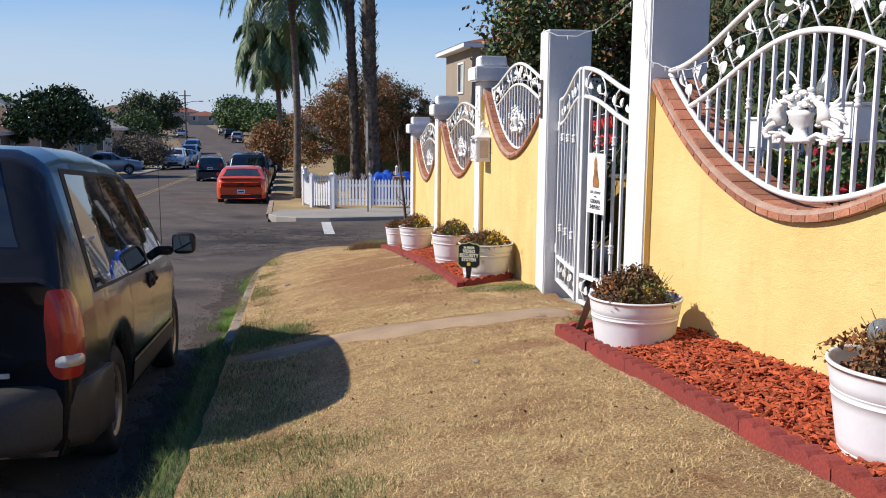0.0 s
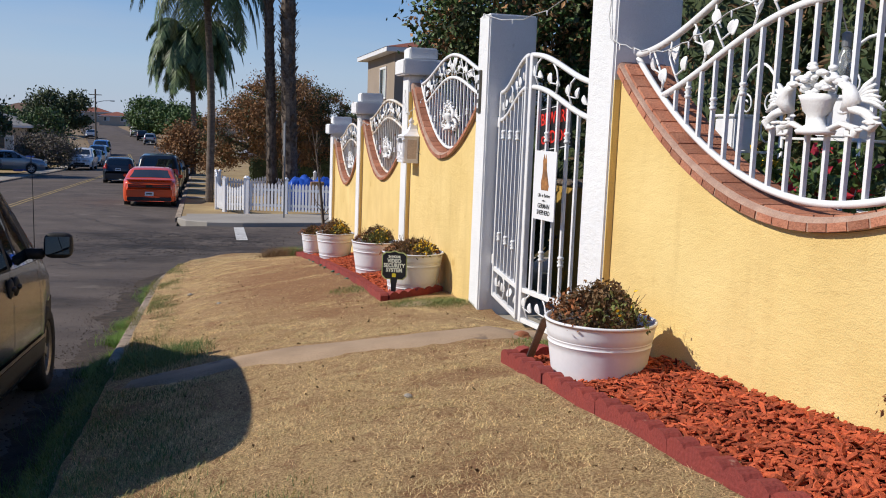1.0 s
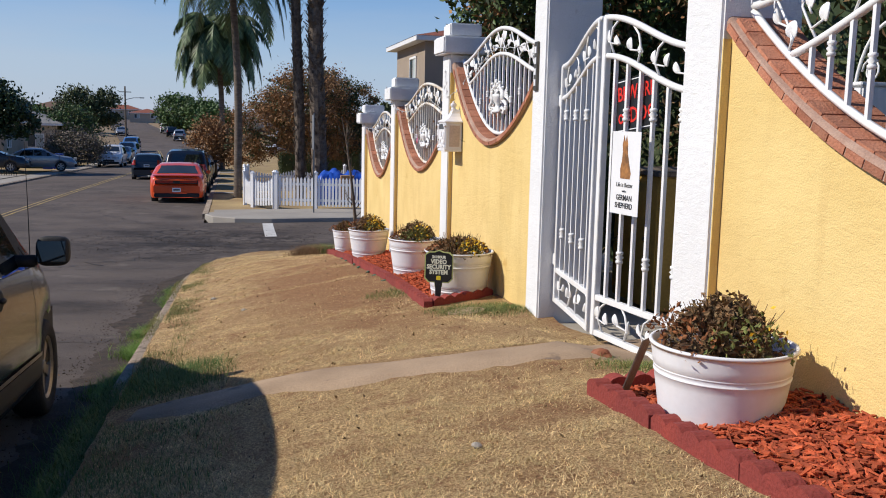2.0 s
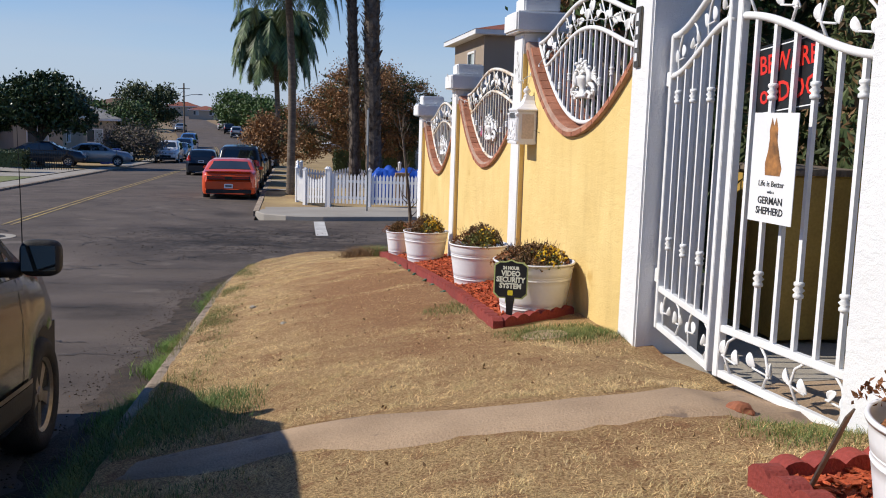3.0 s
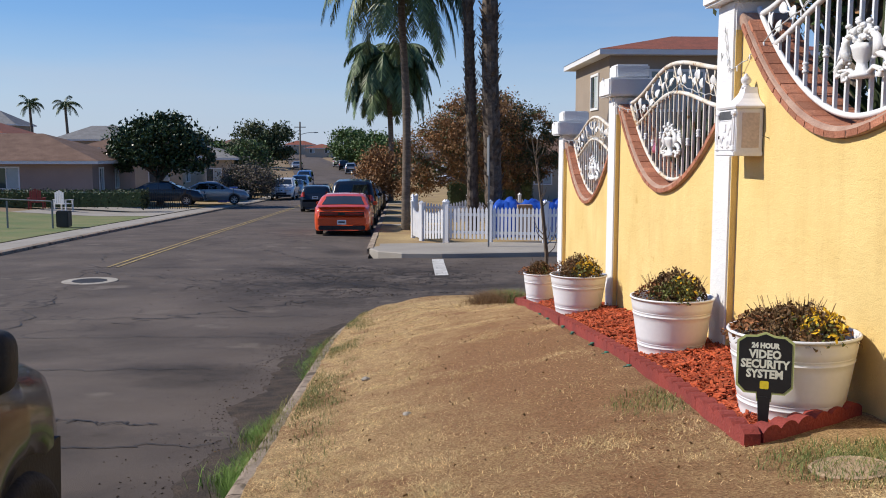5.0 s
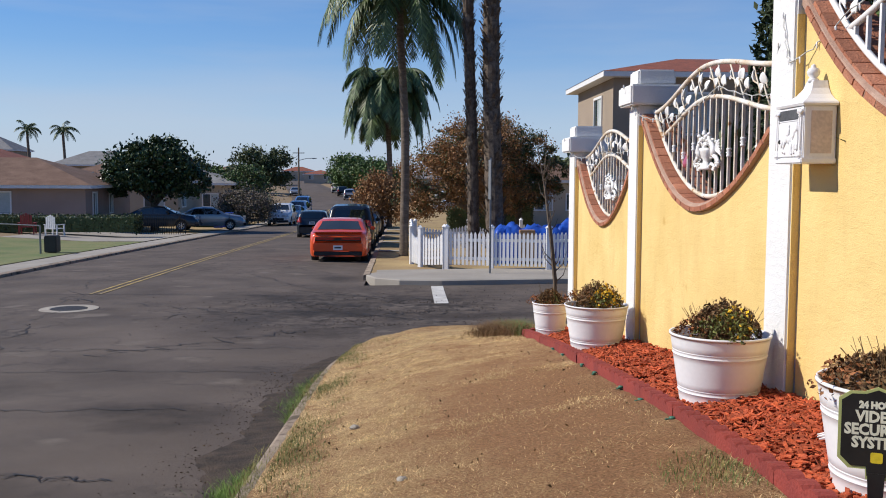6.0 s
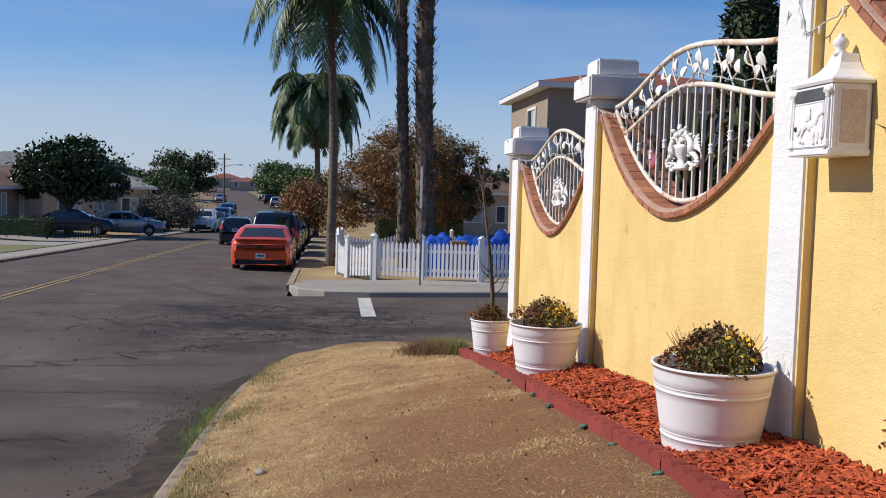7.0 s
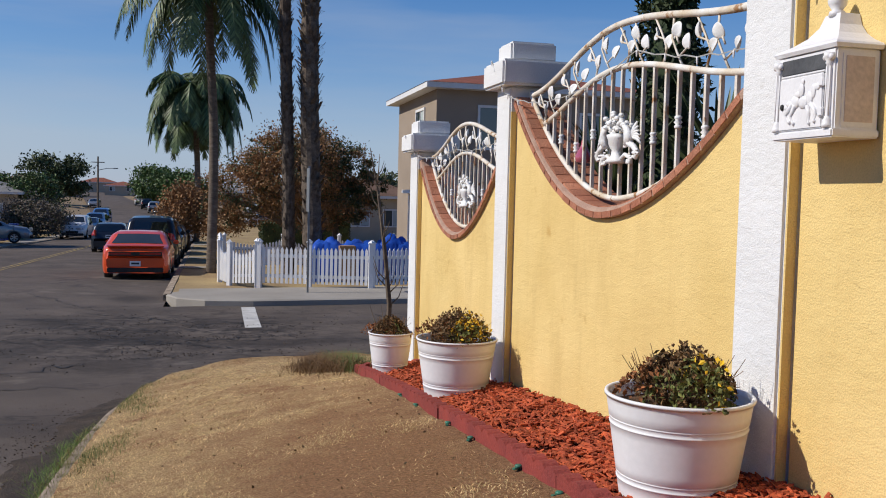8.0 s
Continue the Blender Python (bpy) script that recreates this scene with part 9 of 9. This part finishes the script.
def greener(x, y):
    k = lerp(y, *KERB_X)
    near_kerb = max(0.0, 1 - (x - k - 0.10) / 0.42) * (0.20 + 0.75 * noise.noise(Vector((x * 2, y * 1.2, 1))))
    pillar = 1.2 * max(0.0, 1 - math.hypot(x + 0.15, (y - 7.35) / 0.75) / 0.6)
    corner = 0.4 * max(0.0, 1 - math.hypot(x + 0.7, y - 8.6) / 0.35)
    gate = 0.8 * max(0.0, 1 - math.hypot(x + 0.12, (y - 4.85) / 1.1) / 0.34)
    van_side = 0.5 * max(0.0, min(1.0, (-2.05 - x) / 0.5)) * (1 if 2.5 < y < 7.2 else 0) * (0.5 + 1.1 * noise.noise(Vector((x * 2.3, y * 2.3, 5))))
    left = 0.6 * max(0.0, min(1.0, (-1.75 - x) / 0.6)) * (1 if y < 3.2 else 0) * (0.45 + 1.1 * noise.noise(Vector((x * 3, y * 3, 9))))
    return max(near_kerb, pillar, corner, gate, van_side, left, 0.0)


blades("green_grass", on_lawn(16000, 5, greener, (0, 17)), 0.032, 0.0015, 1.0, 6, "green_blade", "green grass growing through by the kerb", "grass")
blades("mixed_grass", on_lawn(20000, 7, greener, (0, 17)), 0.030, 0.0015, 1.3, 8, "mixed_blade", "half-dry grass among the green", "grass")


def gutter(n, seed, spans, spread_x):
    rng = np.random.RandomState(seed)
    out = []
    for k in range(n):
        y0, y1 = spans[rng.randint(len(spans))]
        y = rng.uniform(y0, y1)
        kx = lerp(y, *KERB_X)
        x = kx - abs(rng.normal(0, spread_x)) * (1 - abs(2 * (y - y0) / (y1 - y0) - 1)) - 0.01
        out.append((x, y, lerp(y, *KERB) - 0.20 + 0.02))
    return out


blades("kerb_weeds", gutter(20000, 11, [(7.0, 8.4), (8.8, 9.9), (12.6, 14.9), (10.0, 11.0), (13.8, 15.4)], 0.10), 0.105, 0.0021, 0.9, 12, "weed_blade", "long green weeds growing in the gutter", "weeds")
blades("kerb_weeds", gutter(5000, 17, [(3.6, 5.4), (4.8, 6.6), (5.6, 7.6), (7.2, 8.0)], 0.14), 0.09, 0.0019, 1.0, 18, "green_blade", "dark green weeds in the shaded gutter", "weeds")
blades("kerb_weeds", gutter(5000, 19, [(1.5, 5.0), (5.0, 9.0), (9.0, 11.5), (12.0, 16.0)], 0.14), 0.06, 0.0017, 1.3, 20, "mixed_blade", "withered weeds lying in the gutter", "weeds")
blades("kerb_weeds", on_lawn(4200, 13, lambda x, y: max(0.0, 1 - math.hypot((x + 2.65) / 0.6, (y - 6.7) / 0.7)), (5.6, 8.2)), 0.055, 0.0017, 1.3, 14, "green_blade", "rank green grass beside the van's front wheel", "weeds")
blades("kerb_weeds", on_lawn(60, 15, lambda x, y: max(0.0, 1 - math.hypot((x + 2.65) / 0.35, (y - 7.0) / 0.9)), (5.8, 8.2)), 0.20, 0.0016, 0.7, 16, "mixed_blade", "tall seeding weeds at the kerb", "weeds")
def on_kerb(n, seed, spans):
    rng = np.random.RandomState(seed)
    out = []
    for k in range(n):
        y0, y1 = spans[rng.randint(len(spans))]
        y = y0 + (y1 - y0) * (0.5 + 0.5 * rng.uniform(-1, 1) * rng.uniform(0, 1) ** 0.4)
        out.append((lerp(y, *KERB_X) + rng.uniform(-0.015, 0.17), y, lerp(y, *KERB) + 0.012))
    return out


blades("kerb_grass", on_kerb(7500, 61, [(1.8, 4.2), (3.4, 6.0), (5.0, 7.2)]), 0.06, 0.0016, 1.1, 62, "green_blade", "green grass creeping over the shaded kerb", "grass")
blades("kerb_grass", on_kerb(5000, 63, [(1.5, 5.0), (4.5, 7.2), (8.8, 11.2), (12.2, 15.4)]), 0.04, 0.0015, 1.4, 64, "mixed_blade", "half-dry grass creeping over the kerb", "grass")
rngc = np.random.RandomState(4)
clump = [(-0.78 + rngc.normal(0, 0.14), 15.95 + rngc.normal(0, 0.33), 0) for k in range(15000)]
clump = [(x, y, lawn_z(x, min(y, 18.2))) for x, y, z in clump if y < 18.2 and x < 0.6]
blades("corner_weeds", clump[::2], 0.13, 0.0016, 1.3, 21, "leaf_brown", "tangled dry weeds at the lawn's corner", "weeds")
blades("corner_weeds", [p for p in clump[1::2] if p[0] > -0.74], 0.13, 0.0016, 1.3, 22, "green_blade", "tangled green weeds at the lawn's corner", "weeds")

# crumbs of broken asphalt and gravel in the junction's corner and along the gutter
def crumbs(name, spots_xy, size, seed, material, label):
    rng = np.random.RandomState(seed)
    v, q = [], []
    for x, y in spots_xy:
        r = size * rng.uniform(0.4, 1.5)
        z = surface_z(x, y) + r * 0.25
        b = len(v)
        a0 = rng.uniform(0, 6.28)
        for k in range(4):
            f = r * rng.uniform(0.7, 1.2)
            v.append((x + f * math.cos(a0 + k * 1.57), y + f * math.sin(a0 + k * 1.57), z - r * 0.3))
        v += [(x + rng.normal(0, r * 0.3), y + rng.normal(0, r * 0.3), z + r * rng.uniform(0.3, 0.7))]
        q += [(b + k, b + (k + 1) % 4, b + 4) for k in range(4)]
    tagged(place(name, raw(name, v, q), M[material]), label, "gravel", "", "stuff")


rngq = np.random.RandomState(15)
junction = [(x, y) for x, y in zip(rngq.normal(-2.4, 1.7, 5200), rngq.normal(22.0, 2.1, 5200)) if 18.6 < y < 26.4 and x < 3 and noise.noise(Vector((x * 0.9, y * 1.6, 3))) > 0.02]
crumbs("gravel", junction[::2], 0.016, 5, "stain", "dark crumbs of broken asphalt at the street corner")
kerbside = [(lerp(y, *KERB_X) - 0.12 - abs(rngq.normal(0, 0.32)), y) for y in rngq.uniform(3, 17.5, 2600)]
crumbs("gravel", kerbside, 0.008, 7, "gutter", "dark grit washed along the kerb")

# litter: dry leaves and twigs in the gutter and on the lawn
rngl = np.random.RandomState(9)
litter = [(lerp(y, *KERB_X) - abs(rngl.normal(0, 0.22)) - 0.02, y) for y in rngl.uniform(2, 16, 420)]
pts = [(x, y, road_z(y) + 0.05 * (1 - ((x - road_x(y)) / 5) ** 2) + 0.006) for x, y in litter]
me = leaf_cloud(pts, 0.012, 4)
tagged(place("leaf_litter", me, M["leaf_brown"]), "dry brown leaf litter in the gutter", "leaf litter", "", "stuff")
pts = on_lawn(900, 31, lambda x, y: 0.5, (0, 17))
tagged(place("leaf_litter", leaf_cloud([(x, y, z + 0.010) for x, y, z in pts], 0.010, 6), M["leaf_brown"]), "scattered dry leaf bits on the lawn", "leaf litter", "", "stuff")
bm = bmesh.new()
bmesh.ops.create_icosphere(bm, subdivisions=3, radius=0.055)
for v in bm.verts:
    v.co *= 1 + 0.35 * noise.noise(v.co * 22)
    v.co.z *= 0.65
tagged(part("brick_shard", bm, M["terracotta"], None, m=pose(-0.21, 5.22, lawn_z(-0.21, 5.22) + 0.02)), "weathered orange brick shard lying by the gate", "rubble")
for k, (x, y) in enumerate(((-1.25, 3.9), (-2.0, 9.3), (-2.3, 11.0))):
    bm = bmesh.new()
    bmesh.ops.create_icosphere(bm, subdivisions=2, radius=0.02 + 0.006 * (k % 3))
    for v in bm.verts:
        v.co *= 1 + 0.3 * noise.noise(v.co * 40 + Vector((k, 0, 0)))
        v.co.z *= 0.6
    tagged(part("pebble", bm, M["concrete"], None, m=pose(x, y, lawn_z(x, y) + 0.012)), "small pale stone lying on the dry lawn", "stone", "stones on the lawn")
